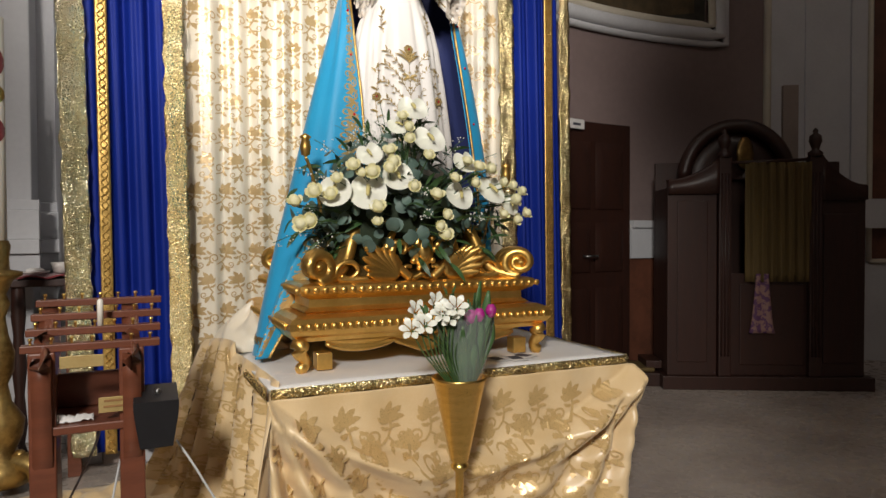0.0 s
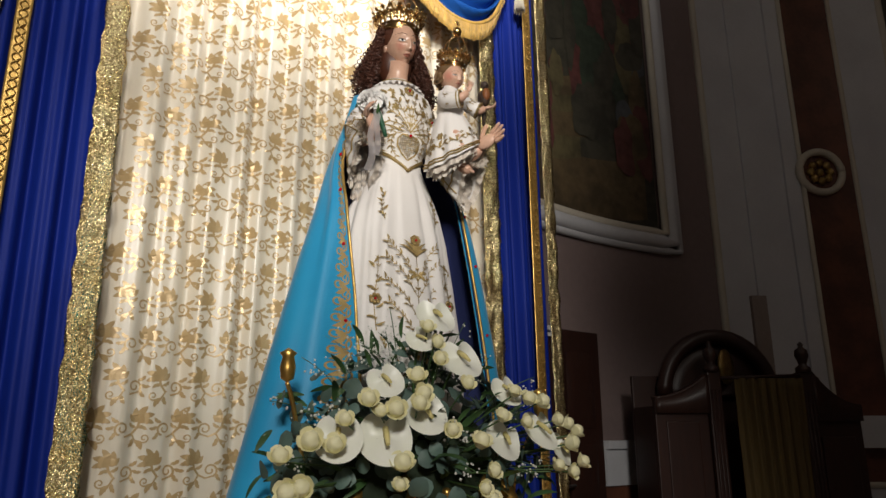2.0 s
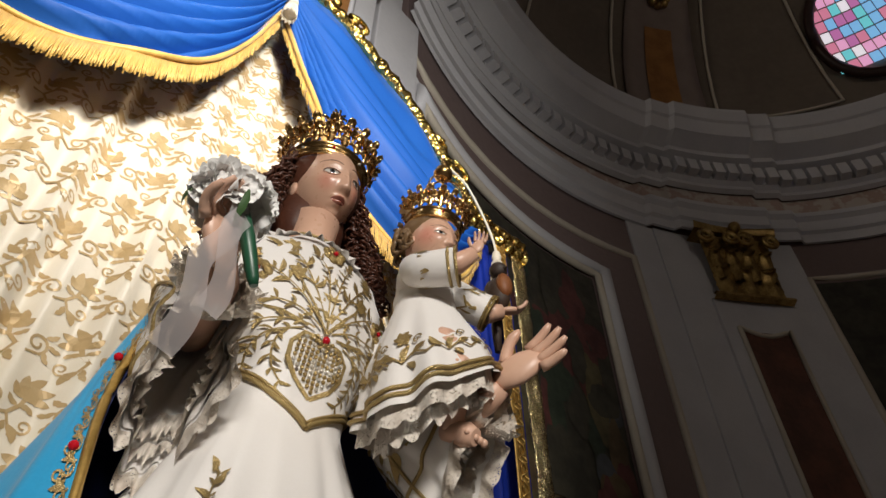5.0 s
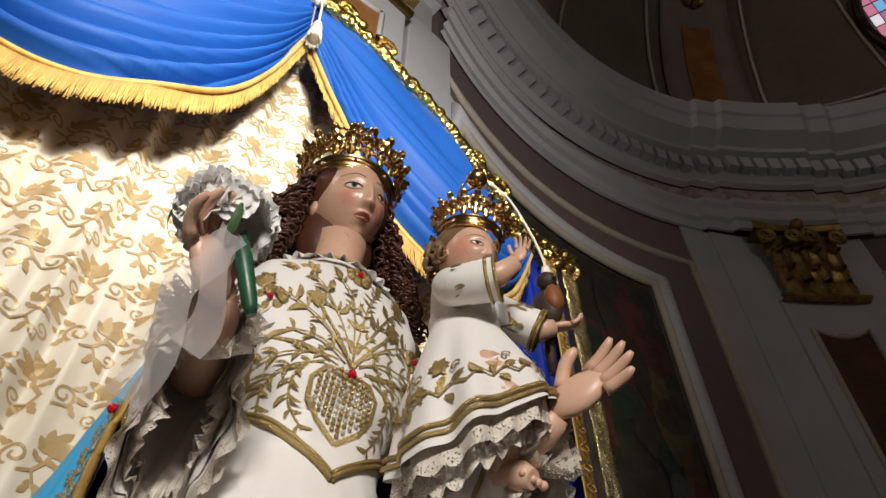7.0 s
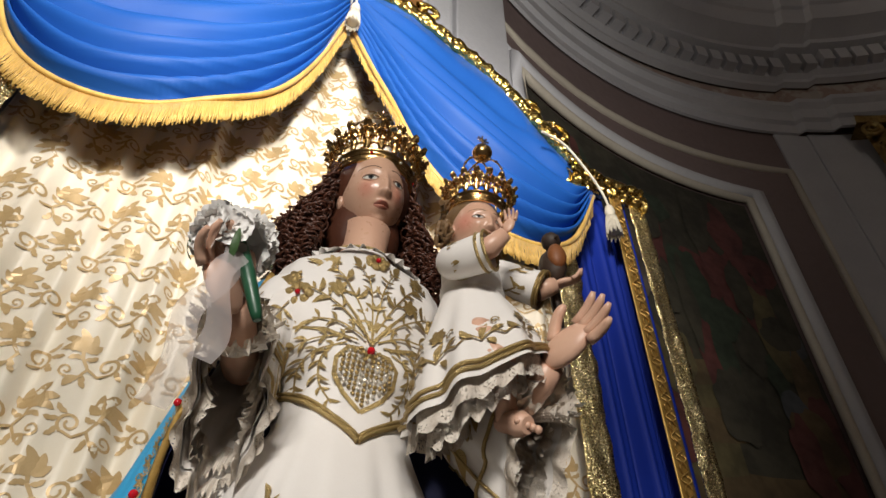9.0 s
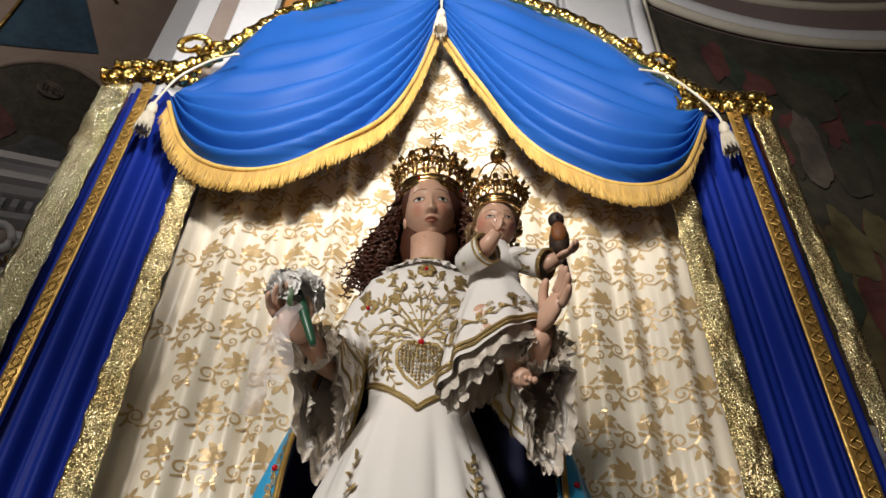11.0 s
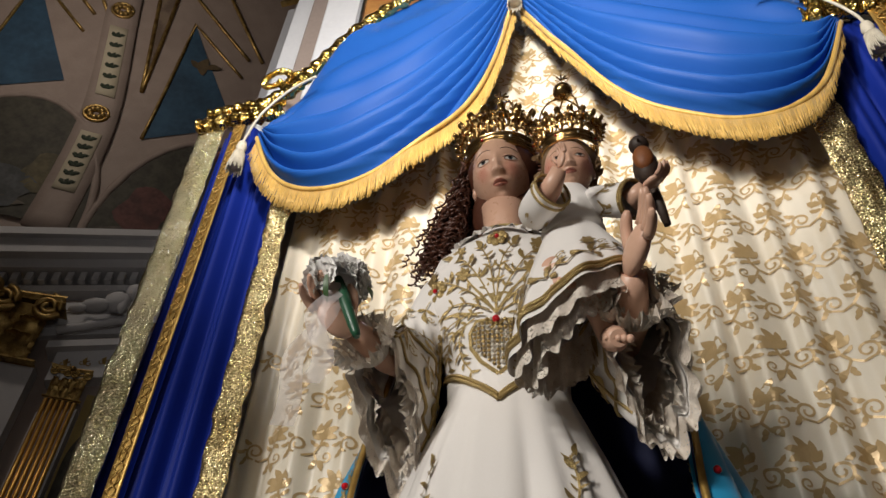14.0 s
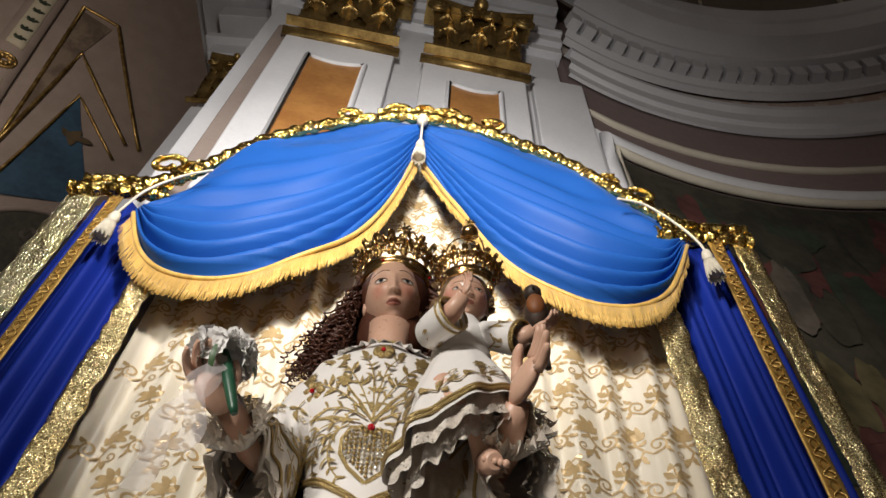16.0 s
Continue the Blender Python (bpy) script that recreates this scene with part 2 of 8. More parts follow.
BROCADE = mat("cream_brocade_satin", (0.82, 0.75, 0.62), 0.36, tone=(0.78, 0.68, 0.52), scale=5, fine=240, bump=0.08, sheen=0.2, spec=0.5, amount=0.6)
BROCADE_GOLD = mat("woven_gold_pattern", (0.58, 0.42, 0.22), 0.34, 0.2, (0.50, 0.34, 0.15), 20, 200, 0.6, 0.12)
SATIN_GOLD = mat("gold_champagne_satin", (0.78, 0.60, 0.36), 0.34, tone=(0.68, 0.47, 0.22), scale=6, fine=240, bump=0.08, sheen=0.2, spec=0.6, amount=0.6)
SATIN_PATTERN = mat("satin_damask_pattern", (0.66, 0.46, 0.21), 0.3, 0.2, (0.56, 0.38, 0.16), 20, 200, 0.5, 0.1)
WHITE_CLOTH = mat("white_cotton", (0.80, 0.78, 0.76), 0.8, tone=(0.72, 0.70, 0.68), scale=8, fine=300, bump=0.08)
DRESS = mat("ivory_silk", (0.80, 0.77, 0.74), 0.55, tone=(0.74, 0.70, 0.66), scale=6, fine=350, bump=0.06, sheen=0.15)
def pierced(k, scale, gap):
    """Opens a web of small holes in a lace material."""
    t = k.node_tree
    co, vo, gt = t.nodes.new("ShaderNodeTexCoord"), t.nodes.new("ShaderNodeTexVoronoi"), t.nodes.new("ShaderNodeMath")
    vo.inputs["Scale"].default_value = scale
    gt.operation = "GREATER_THAN"
    gt.inputs[1].default_value = gap
    t.links.new(co.outputs["Object"], vo.inputs["Vector"])
    t.links.new(vo.outputs["Distance"], gt.inputs[0])
    t.links.new(gt.outputs[0], t.nodes["Principled BSDF"].inputs["Alpha"])
    return k


LACE = mat("ivory_lace", (0.74, 0.68, 0.60), 0.8, tone=(0.58, 0.5, 0.42), scale=40, fine=260, bump=0.5, amount=0.8)
pierced(LACE, 330, 0.30)
THREAD = tinsel("gold_thread_embroidery", (0.50, 0.37, 0.16), (0.32, 0.22, 0.08), 620, 0.36, 0.55, 0.0022)
THREAD.node_tree.nodes["Principled BSDF"].inputs["Metallic"].default_value = 0.65
SKIN = mat("painted_flesh", (0.68, 0.43, 0.31), 0.38, tone=(0.60, 0.34, 0.24), scale=12, fine=90, bump=0.02, spec=0.5, amount=0.6)
HAIR = mat("brown_curled_wig", (0.10, 0.034, 0.018), 0.42, tone=(0.045, 0.015, 0.009), scale=30, fine=150, bump=0.4)
HAIR_PAINT = mat("painted_light_brown_hair", (0.22, 0.13, 0.06), 0.45, tone=(0.12, 0.07, 0.03), scale=25, fine=120, bump=0.3)
RED_GEM = mat("red_glass_stone", (0.55, 0.01, 0.02), 0.08, tone=(0.4, 0.0, 0.01), bump=0)
CRYSTAL = mat("clear_rhinestone", (0.9, 0.88, 0.8), 0.05, 0.6, (0.8, 0.7, 0.5), bump=0)
LIP = mat("painted_rose", (0.46, 0.17, 0.12), 0.3, bump=0)
EYE_WHITE = mat("eye_enamel", (0.7, 0.66, 0.6), 0.15, bump=0)
EYE_DARK = mat("dark_iris", (0.02, 0.015, 0.012), 0.1, bump=0)
PETAL = mat("white_waxy_petal", (0.82, 0.82, 0.74), 0.38, tone=(0.74, 0.76, 0.62), scale=14, fine=80, bump=0.15, spec=0.5)
PETAL_CREAM = mat("cream_petal", (0.80, 0.76, 0.50), 0.55, tone=(0.74, 0.70, 0.36), scale=18, fine=90, bump=0.15)
SPADIX = mat("pale_yellow_spadix", (0.72, 0.62, 0.26), 0.6, bump=0.4, bump_scale=300)
LEAF = mat("eucalyptus_leaf", (0.10, 0.16, 0.13), 0.55, tone=(0.06, 0.10, 0.09), scale=16, fine=90, bump=0.15, per_piece=0.3)
GREEN = mat("fresh_green_leaf", (0.05, 0.11, 0.035), 0.45, tone=(0.03, 0.065, 0.02), scale=14, fine=90, bump=0.2, per_piece=0.25)
STEM = mat("green_stem", (0.06, 0.12, 0.035), 0.5, bump=0.1)
TINY = mat("tiny_white_blossom", (0.72, 0.72, 0.66), 0.7, bump=0)
MAGENTA = mat("magenta_tulip_petal", (0.42, 0.02, 0.24), 0.45, tone=(0.3, 0.01, 0.16), scale=16, bump=0.1)
CANDLE = mat("ivory_wax", (0.78, 0.74, 0.66), 0.45, tone=(0.7, 0.66, 0.58), scale=4, bump=0.05)
BLACK = mat("black_painted_metal", (0.012, 0.012, 0.014), 0.35, tone=(0.02, 0.02, 0.022), bump=0.1)
PAPER = mat("printed_paper", (0.72, 0.70, 0.68), 0.7, bump=0)
INK = mat("dark_ink", (0.06, 0.06, 0.08), 0.7, bump=0)
PLAQUE = mat("brass_name_plate", (0.52, 0.38, 0.16), 0.45, 0.5, (0.4, 0.28, 0.1), 12, 80, 0.5, 0.1)
CURTAIN_OLD = mat("old_ochre_curtain", (0.13, 0.085, 0.025), 0.8, tone=(0.08, 0.05, 0.015), scale=6, fine=120, bump=0.2, stretch=(4, 4, 0.5))
VIOLET = mat("violet_embroidered_stole", (0.10, 0.035, 0.10), 0.7, tone=(0.28, 0.16, 0.13), scale=30, fine=90, bump=0.2, amount=0.9, contrast=(0.47, 0.53))
RED_CLOTH = mat("dark_red_velvet", (0.20, 0.015, 0.02), 0.8, tone=(0.12, 0.008, 0.012), scale=9, bump=0.1, sheen=0.4)
CERAMIC = mat("glazed_white_ceramic", (0.7, 0.66, 0.62), 0.2, bump=0)
PLASTIC = mat("white_plastic", (0.6, 0.6, 0.6), 0.4, bump=0)
ROPE = mat("cream_silk_cord", (0.68, 0.62, 0.5), 0.6, tone=(0.5, 0.44, 0.34), scale=60, fine=200, bump=0.5)
TAUPE = mat("taupe_stone", (0.30, 0.24, 0.21), 0.7, tone=(0.22, 0.17, 0.15), scale=3, fine=40, bump=0.12)
VAULT_BLUE = mat("painted_vault_blue", (0.03, 0.08, 0.14), 0.8, tone=(0.015, 0.04, 0.075), scale=1.5, fine=9, bump=0.05, amount=0.9)
VAULT_TAN = mat("painted_vault_tan", (0.20, 0.15, 0.11), 0.8, tone=(0.11, 0.08, 0.06), scale=2.5, fine=14, bump=0.05, amount=0.9, contrast=(0.42, 0.58))
VAULT_CREAM = mat("cream_vault_panel", (0.5, 0.45, 0.34), 0.75, tone=(0.4, 0.35, 0.26), scale=3, fine=30, bump=0.05)
BLACKBIRD = mat("dark_brown_feather", (0.05, 0.03, 0.02), 0.6, tone=(0.02, 0.012, 0.01), scale=40, fine=150, bump=0.3)
RUFOUS = mat("rust_breast_feather", (0.24, 0.08, 0.02), 0.6, tone=(0.14, 0.05, 0.02), scale=40, fine=150, bump=0.3)
MURAL = [mat("mural_" + n, c, 0.7, tone=tuple(q * 0.45 for q in c), scale=5, fine=16, bump=0.05, amount=0.9)
         for n, c in (("umber", (0.05, 0.045, 0.03)), ("olive", (0.11, 0.09, 0.04)), ("crimson", (0.11, 0.035, 0.03)), ("ochre", (0.11, 0.075, 0.035)), ("slate", (0.07, 0.075, 0.08)), ("pale", (0.11, 0.09, 0.07)), ("green", (0.035, 0.05, 0.03)))]


# ---- the church: floor, apse wall, pier, far chapel ----
CX, CY = 4.16, 0.56


def apse(a, r, z):
    return (CX + r * math.cos(radians(a)), CY + r * math.sin(radians(a)), z)


def structure(ob, label, category):
    return tagged(ob, label, category, kind="structure")


structure(Build().box(-16, 14, -12, 18, -0.12, 0).obj("floor", FLOOR), "polished mottled beige marble church floor", "floor")

A0, A1 = 116, -60
wall = Build().grid(lambda u, v: apse(lerp(A0, A1, u), 4.17, lerp(0.0, 9.6, v)), 90, 6).grid(lambda u, v: apse(lerp(A0, A1, u), 4.5, lerp(0.0, 9.6, v)), 60, 2).grid(lambda u, v: apse(A0, lerp(4.17, 4.5, u), lerp(0.0, 9.6, v)), 1, 1)
wall = wall.obj("wall_apse", WALL_PINK)
structure(wall, "curved mauve plastered apse wall", "wall")


def sweep(prof, a0, a1, n, step=None, r0=4.17):
    """A moulding run along the curved wall; prof is (proud, height); step gives how far it breaks forward at an angle."""
    def fn(u, v):
        a = lerp(a0, a1, u)
        k = v * (len(prof) - 1)
        d, z = prof[min(len(prof) - 1, round(k))]
        return apse(a, r0 - d - (step(a) if step else 0), z)
    return Build().grid(fn, n, len(prof) - 1, smooth=False)


def breaks(a):
    return 0.10 if 48.5 < a < 63.5 else (0.05 if 44 < a < 68 else 0.0)


ARCHITRAVE = [(0.02, 7.16), (0.05, 7.16), (0.05, 7.28), (0.09, 7.30), (0.09, 7.44), (0.14, 7.48), (0.14, 7.54), (0.03, 7.58)]
CORNICE = [(0.05, 7.86), (0.11, 7.88), (0.11, 7.93), (0.16, 7.97), (0.16, 8.17), (0.31, 8.21), (0.31, 8.28), (0.50, 8.36), (0.56, 8.52), (0.59, 8.54), (0.63, 8.67), (0.63, 8.72), (0.18, 8.82)]
structure(sweep(ARCHITRAVE, A0, A1, 240, breaks).obj("trim_architrave", STUCCO), "pale grey stucco architrave with stepped bands", "moulding")
structure(sweep([(0.03, 7.58), (0.03, 7.86)], A0, A1, 240, breaks).obj("trim_frieze", FRIEZE), "frieze painted with faded scrolls", "frieze")
structure(sweep(CORNICE, A0, A1, 240, breaks).obj("trim_cornice", STUCCO), "deep pale grey stucco cornice", "cornice")
dent = Build()
a = A0 - 0.5
while a > A1:
    if a > 20:
        r = 4.17 - 0.16 - breaks(a)
        m = Matrix.Translation(apse(a, r, 8.06)) @ Matrix.Rotation(radians(a), 4, "Z")
        dent.box(-0.11, 0.0, -0.055, 0.055, -0.09, 0.09, xf=m)
    a -= 2.35
tagged(dent.obj("dentil_row", STUCCO), "row of square pale stucco dentils under the cornice", "dentils", kind="stuff")

# half dome over the apse, with raised ribs and panels
DZ, DR = 8.80, 4.0


def dome(a, e, r=DR):
    return (CX + r * math.cos(radians(a)) * math.cos(radians(e)), CY + r * math.sin(radians(a)) * math.cos(radians(e)), DZ + r * 1.05 * math.sin(radians(e)))


structure(Build().grid(lambda u, v: dome(lerp(A0, A1, u), lerp(-1, 89, v)), 60, 24).obj("ceiling_dome", mat("dim_dome_plaster", (0.20, 0.165, 0.13), 0.85, tone=(0.14, 0.115, 0.09), scale=1.5, fine=12, bump=0.05)), "brown painted half dome", "ceiling")


def dome_band(name, a0, a1, e0, e1, r, k, label):
    b = Build()
    b.grid(lambda u, v: dome(lerp(a0, a1, u), lerp(e0, e1, v), r), 8, 16)
    return structure(b.obj(name, k, thick=0.03), label, "moulding")


def dome_frame(a0, a1, e0, e1, w=0.022):
    line = [dome(lerp(a0, a1, i / 8), e0, DR - 0.03) for i in range(9)] + [dome(lerp(a1, lerp(a1, (a0 + a1) / 2, 0.25), i / 8), lerp(e0, e1, i / 8), DR - 0.03) for i in range(1, 9)]
    line += [dome(lerp(lerp(a1, (a0 + a1) / 2, 0.25), lerp(a0, (a0 + a1) / 2, 0.25), i / 8), e1, DR - 0.03) for i in range(1, 9)]
    line += [dome(lerp(lerp(a0, (a0 + a1) / 2, 0.25), a0, i / 8), lerp(e1, e0, i / 8), DR - 0.03) for i in range(1, 9)]
    return Build().tube(line, w, 6, cap=False).obj("trim_dome_panel", STUCCO_WARM)


for ang in (100, 58):
    dome_band("trim_dome_rib", ang - 8, ang + 8, 1, 70, DR - 0.05, TAUPE, "broad flat rib of the dome")
    b = Build().grid(lambda u, v: dome(lerp(ang - 3.2, ang + 3.2, u), lerp(7, 28, v), DR - 0.09), 4, 10)
    structure(b.obj("trim_rib_panel", MARBLE_OCHRE), "ochre painted panel in the rib", "panel")
    structure(dome_frame(ang - 3.6, ang + 3.6, 6.5, 28.5, 0.018), "thin gilt edging of the rib panel", "moulding")
    c = Vector(dome(ang, 35, DR - 0.1))
    ros = Build()
    axis = (Vector((CX, CY, DZ)) - c).to_track_quat("Z", "Y").to_matrix().to_4x4()
    for i in range(8):
        w = i * math.pi / 4
        ros.ball(tuple(Matrix.Translation(c) @ axis @ Vector((0.12 * math.cos(w), 0.12 * math.sin(w), 0.02))), 0.06, 8, 6)
    ros.ball(tuple(c), 0.06, 8, 6)
    structure(ros.obj("trim_rosette", GOLD_OLD), "aged gilt rosette on the dome rib", "rosette")
for a0, a1 in ((90, 68), (48, 26)):
    structure(dome_frame(a0, a1, 7, 60), "cream moulding framing a dome panel", "moulding")

# stained glass window low in the dome
win = thing("window_1", "round-headed stained glass window in pink and blue", "window", kind="structure")
glass_cols = ((0.75, 0.35, 0.55), (0.2, 0.45, 0.75), (0.8, 0.75, 0.8), (0.45, 0.15, 0.35), (0.15, 0.55, 0.6), (0.6, 0.2, 0.3))
GLASS = []
for n, c in enumerate(glass_cols):
    k = mat("stained_glass", c, 0.2, bump=0.05)
    k.node_tree.nodes["Principled BSDF"].inputs["Emission Color"].default_value = (*c, 1)
    k.node_tree.nodes["Principled BSDF"].inputs["Emission Strength"].default_value = 0.9
    GLASS.append(k)
rnd = random.Random(5)
for i in range(8):
    for j in range(8):
        a, e = 24 - i * 1.9, 12.5 + j * 2.6
        if ((i - 3.5) / 4.2) ** 2 + (max(0, j - 3.5) / 4.4) ** 2 > 1:
            continue
        q = Build().poly([dome(a - 0.08, e + 0.1, DR - 0.06), dome(a - 1.8, e + 0.1, DR - 0.06), dome(a - 1.8, e + 2.4, DR - 0.06), dome(a - 0.08, e + 2.4, DR - 0.06)])
        q.obj("pane", rnd.choice(GLASS), win)
ring = [dome(16.5 + 9 * math.cos(w), 21.5 + 12 * math.sin(w), DR - 0.08) for w in [i * math.pi / 16 for i in range(33)]]
Build().tube(ring, 0.07, 6).obj("window_frame", DARKWOOD, win)


# pilaster with gilt capital on the curved wall
def acanthus(build, c, ax, out, up, w, h, curl_out, m=0):
    """One curling leaf: c base point, ax sideways, out forwards."""
    c, ax, out, up = Vector(c), Vector(ax), Vector(out), Vector(up)

    def fn(u, v):
        s = (u - 0.5) * 2
        wide = w * (0.55 + 0.45 * math.sin(math.pi * min(1, v * 1.1))) * (0.86 + 0.14 * math.cos(v * 22)) * (1 if v < 0.8 else 1 - (v - 0.8) * 2.5)
        fwd = 0.10 * h * (1 - abs(s)) + curl_out * max(0, v - 0.45) ** 2 * 3.3 - 0.05 * h * abs(math.cos(s * 6))
        rise = h * (v if v < 0.82 else 0.82 - (v - 0.82) * 0.9)
        return c + ax * (s * wide / 2) + out * fwd + up * rise
    build.grid(fn, 8, 10, m)
    return build


def capital(name, origin, ax, out, w, h, parent=None, group=""):
    """Gilded Corinthian capital against a wall: bell, two tiers of leaves, volutes, abacus."""
    o, ax, out, up = Vector(origin), Vector(ax).normalized(), Vector(out).normalized(), Vector((0, 0, 1))
    t = thing(name, "gilded Corinthian capital with curling acanthus leaves", "capital", group)
    d = w * 0.12

    def place(x, y, z):
        return o + ax * x + out * y + up * z
    Build().grid(lambda u, v: place((u - 0.5) * w * (0.86 + 0.1 * v * v), d * (0.8 + 0.6 * v * v), h * 0.86 * v), 6, 6).obj("bell", GOLD_OLD, t)
    b = Build()
    for z0, z1 in ((-0.05, 0.02),):
        b.grid(lambda u, v: place((u - 0.5) * w * 1.02, d * (1.25 if 0.2 < v < 0.9 else 0.6), lerp(z0, z1, v) * h), 4, 5, smooth=False)
    b.obj("astragal", GOLD_OLD, t)
    for row, n, zz, hh in ((0, 3, 0.0, 0.46), (1, 4, 0.2, 0.52)):
        for i in range(n):
            x = (i - (n - 1) / 2) * w * 0.9 / n
            acanthus(Build(), place(x, d * (1.0 + 0.2 * row), zz * h), ax, out, up, w * 0.9 / n * 1.05, h * hh, 0.14 * w).obj("acanthus_leaf", GOLD_OLD, t)
    for x, sg in ((-0.44, 1), (0.44, -1), (-0.1, -1), (0.1, 1)):
        pts = []
        for i in range(26):
            q = i / 25
            r = w * 0.12 * (1 - 0.8 * q)
            an = math.pi * 0.5 + sg * q * 4.0 * math.pi
            pts.append(place(x * w + sg * -r * math.cos(an) * 1.0, d * 2.0 + 0.02 * q, h * 0.78 + r * math.sin(an)))
        Build().tube(pts, [w * 0.034 * (1 - 0.5 * i / 25) for i in range(26)], 6).obj("volute", GOLD_OLD, t)
    b = Build()
    b.grid(lambda u, v: place((u - 0.5) * w * 1.12, d * 2.3 - 0.35 * d * math.cos((u - 0.5) * math.pi) * 1.5 + (0.02 if 0.3 < v < 0.9 else 0), h * lerp(0.88, 1.0, v)), 12, 4)
    b.grid(lambda u, v: place((u - 0.5) * w * 1.12, lerp(0, d * 2.3 - 0.35 * d * math.cos((u - 0.5) * math.pi) * 1.5, v), h * 0.88), 12, 2)
    b.obj("abacus", GOLD_OLD, t)
    Build().ball(place(0, d * 2.4, h * 0.93), (w * 0.08, w * 0.08, w * 0.08), 10, 8).obj("fleuron", GOLD_OLD, t)
    return t


def curved_slab(name, a0, a1, z0, z1, proud, k, label, category):
    b = Build()
    n = max(2, int(abs(a0 - a1)))
    loop = [(0.0, z0), (proud, z0), (proud, z1), (0.0, z1)]
    b.grid(lambda u, v: apse(lerp(a0, a1, u), 4.17 - loop[round(v * 3)][0], loop[round(v * 3)][1]), n, 3, smooth=False)
    for a in (a0, a1):
        b.poly([apse(a, 4.17 - d, z) for d, z in loop])
    return structure(b.obj(name, k), label, category)


curved_slab("trim_pilaster_back", 71.6, 45.5, 0, 7.16, 0.02, STUCCO, "pale grey backing strip of the pilaster", "pilaster")
curved_slab("trim_pilaster", 67.2, 49.0, 0, 7.16, 0.04, STUCCO, "pale grey stucco pilaster", "pilaster")
curved_slab("trim_pilaster_face", 61.6, 50.0, 0, 6.24, 0.07, STUCCO, "raised face of the grey pilaster", "pilaster")
curved_slab("trim_pilaster_panel", 59.2, 52.6, 0.9, 5.86, 0.076, MARBLE_RED, "dark red-brown marble panel let into the pilaster", "panel")


def frame_on_wall(name, a0, a1, z0, z1, proud, w, k, label, top_dip=0.0):
    n = 10
    pts = [apse(lerp(a0, a1, i / n), 4.17 - proud, z0) for i in range(n + 1)] + [apse(a1, 4.17 - proud, lerp(z0, z1, i / 6)) for i in range(1, 7)]
    pts += [apse(lerp(a1, a0, i / n), 4.17 - proud, z1 - top_dip * math.sin(math.pi * i / n)) for i in range(1, n + 1)] + [apse(a0, 4.17 - proud, lerp(z1, z0, i / 6)) for i in range(1, 7)]
    return structure(Build().tube(pts, w, 6).obj(name, k), label, "moulding")


frame_on_wall("trim_panel_edge", 59.4, 52.4, 0.9, 5.9, 0.078, 0.025, STUCCO_WARM, "cream edging round the marble panel", 0.08)
frame_on_wall("trim_wall_panel", 115.5, 72.0, 1.22, 6.6, 0.01, 0.035, STUCCO_WARM, "thin cream moulding framing the wall field")
frame_on_wall("trim_wall_panel_next", 45.3, 15, 1.22, 6.66, 0.01, 0.035, STUCCO_WARM, "thin cream moulding framing the wall field")
curved_slab("wall_field", 44.8, 15.5, 1.7, 6.6, 0.006, MURAL[0], "dark brown painted wall field", "wall")
capital("pilaster_capital", apse(55.8, 4.12, 6.26), (math.sin(radians(55.8)), -math.cos(radians(55.8)), 0), (-math.cos(radians(55.8)), -math.sin(radians(55.8)), 0), 0.8, 0.92, group="gilded capitals")

# round gilt medallion on the marble panel
c = Vector(apse(57.0, 4.09, 3.68))
axis = (Vector((CX, CY, 3.68)) - c).to_track_quat("Z", "Y").to_matrix().to_4x4()
med = thing("medallion", "round cream medallion with a gilt flower on marble", "medallion")
Build().tube([Matrix.Translation(c) @ axis @ Vector((0.2 * math.cos(i * math.pi / 16), 0.2 * math.sin(i * math.pi / 16), 0.02)) for i in range(33)], 0.035, 8).obj("ring", STUCCO_WARM, med)
for i in range(8):
    w = i * math.pi / 4
    Build().ball(tuple(Matrix.Translation(c) @ axis @ Vector((0.09 * math.cos(w), 0.09 * math.sin(w), 0.015))), (0.04, 0.04, 0.04), 8, 6).obj("petal", GOLD_OLD, med)
Build().ball(tuple(c), 0.04, 10, 6).obj("boss", GOLD_OLD, med)

# dado moulding and red marble skirting
for a0, a1 in ((92.0, 71.6), (45.5, 0)):
    curved_slab("trim_dado", a0, a1, 0.95, 1.21, 0.06, STUCCO, "pale grey dado moulding", "moulding")
    curved_slab("trim_dado_cap", a0, a1, 1.21, 1.27, 0.09, STUCCO, "pale grey dado cap", "moulding")
    curved_slab("baseboard_marble", a0, a1, 0.0, 0.95, 0.03, MARBLE_RED, "red-brown marble wall base", "baseboard")
curved_slab("trim_dado_pilaster", 66, 48.5, 1.2, 1.46, 0.2, STUCCO, "pale grey dado moulding of the pilaster", "moulding")

# large arched mural in a white moulded frame on the curved wall
MU0, MU1, MZ0, MZ1 = 112.0, 80.8, 3.04, 6.0
mural = thing("wall_painting", "dark religious mural with draperies in a moulded white frame", "painting")


def on_mural(u, v, d=0.02):
    return apse(lerp(MU0, MU1, u), 4.17 - d, lerp(MZ0, MZ1, v))


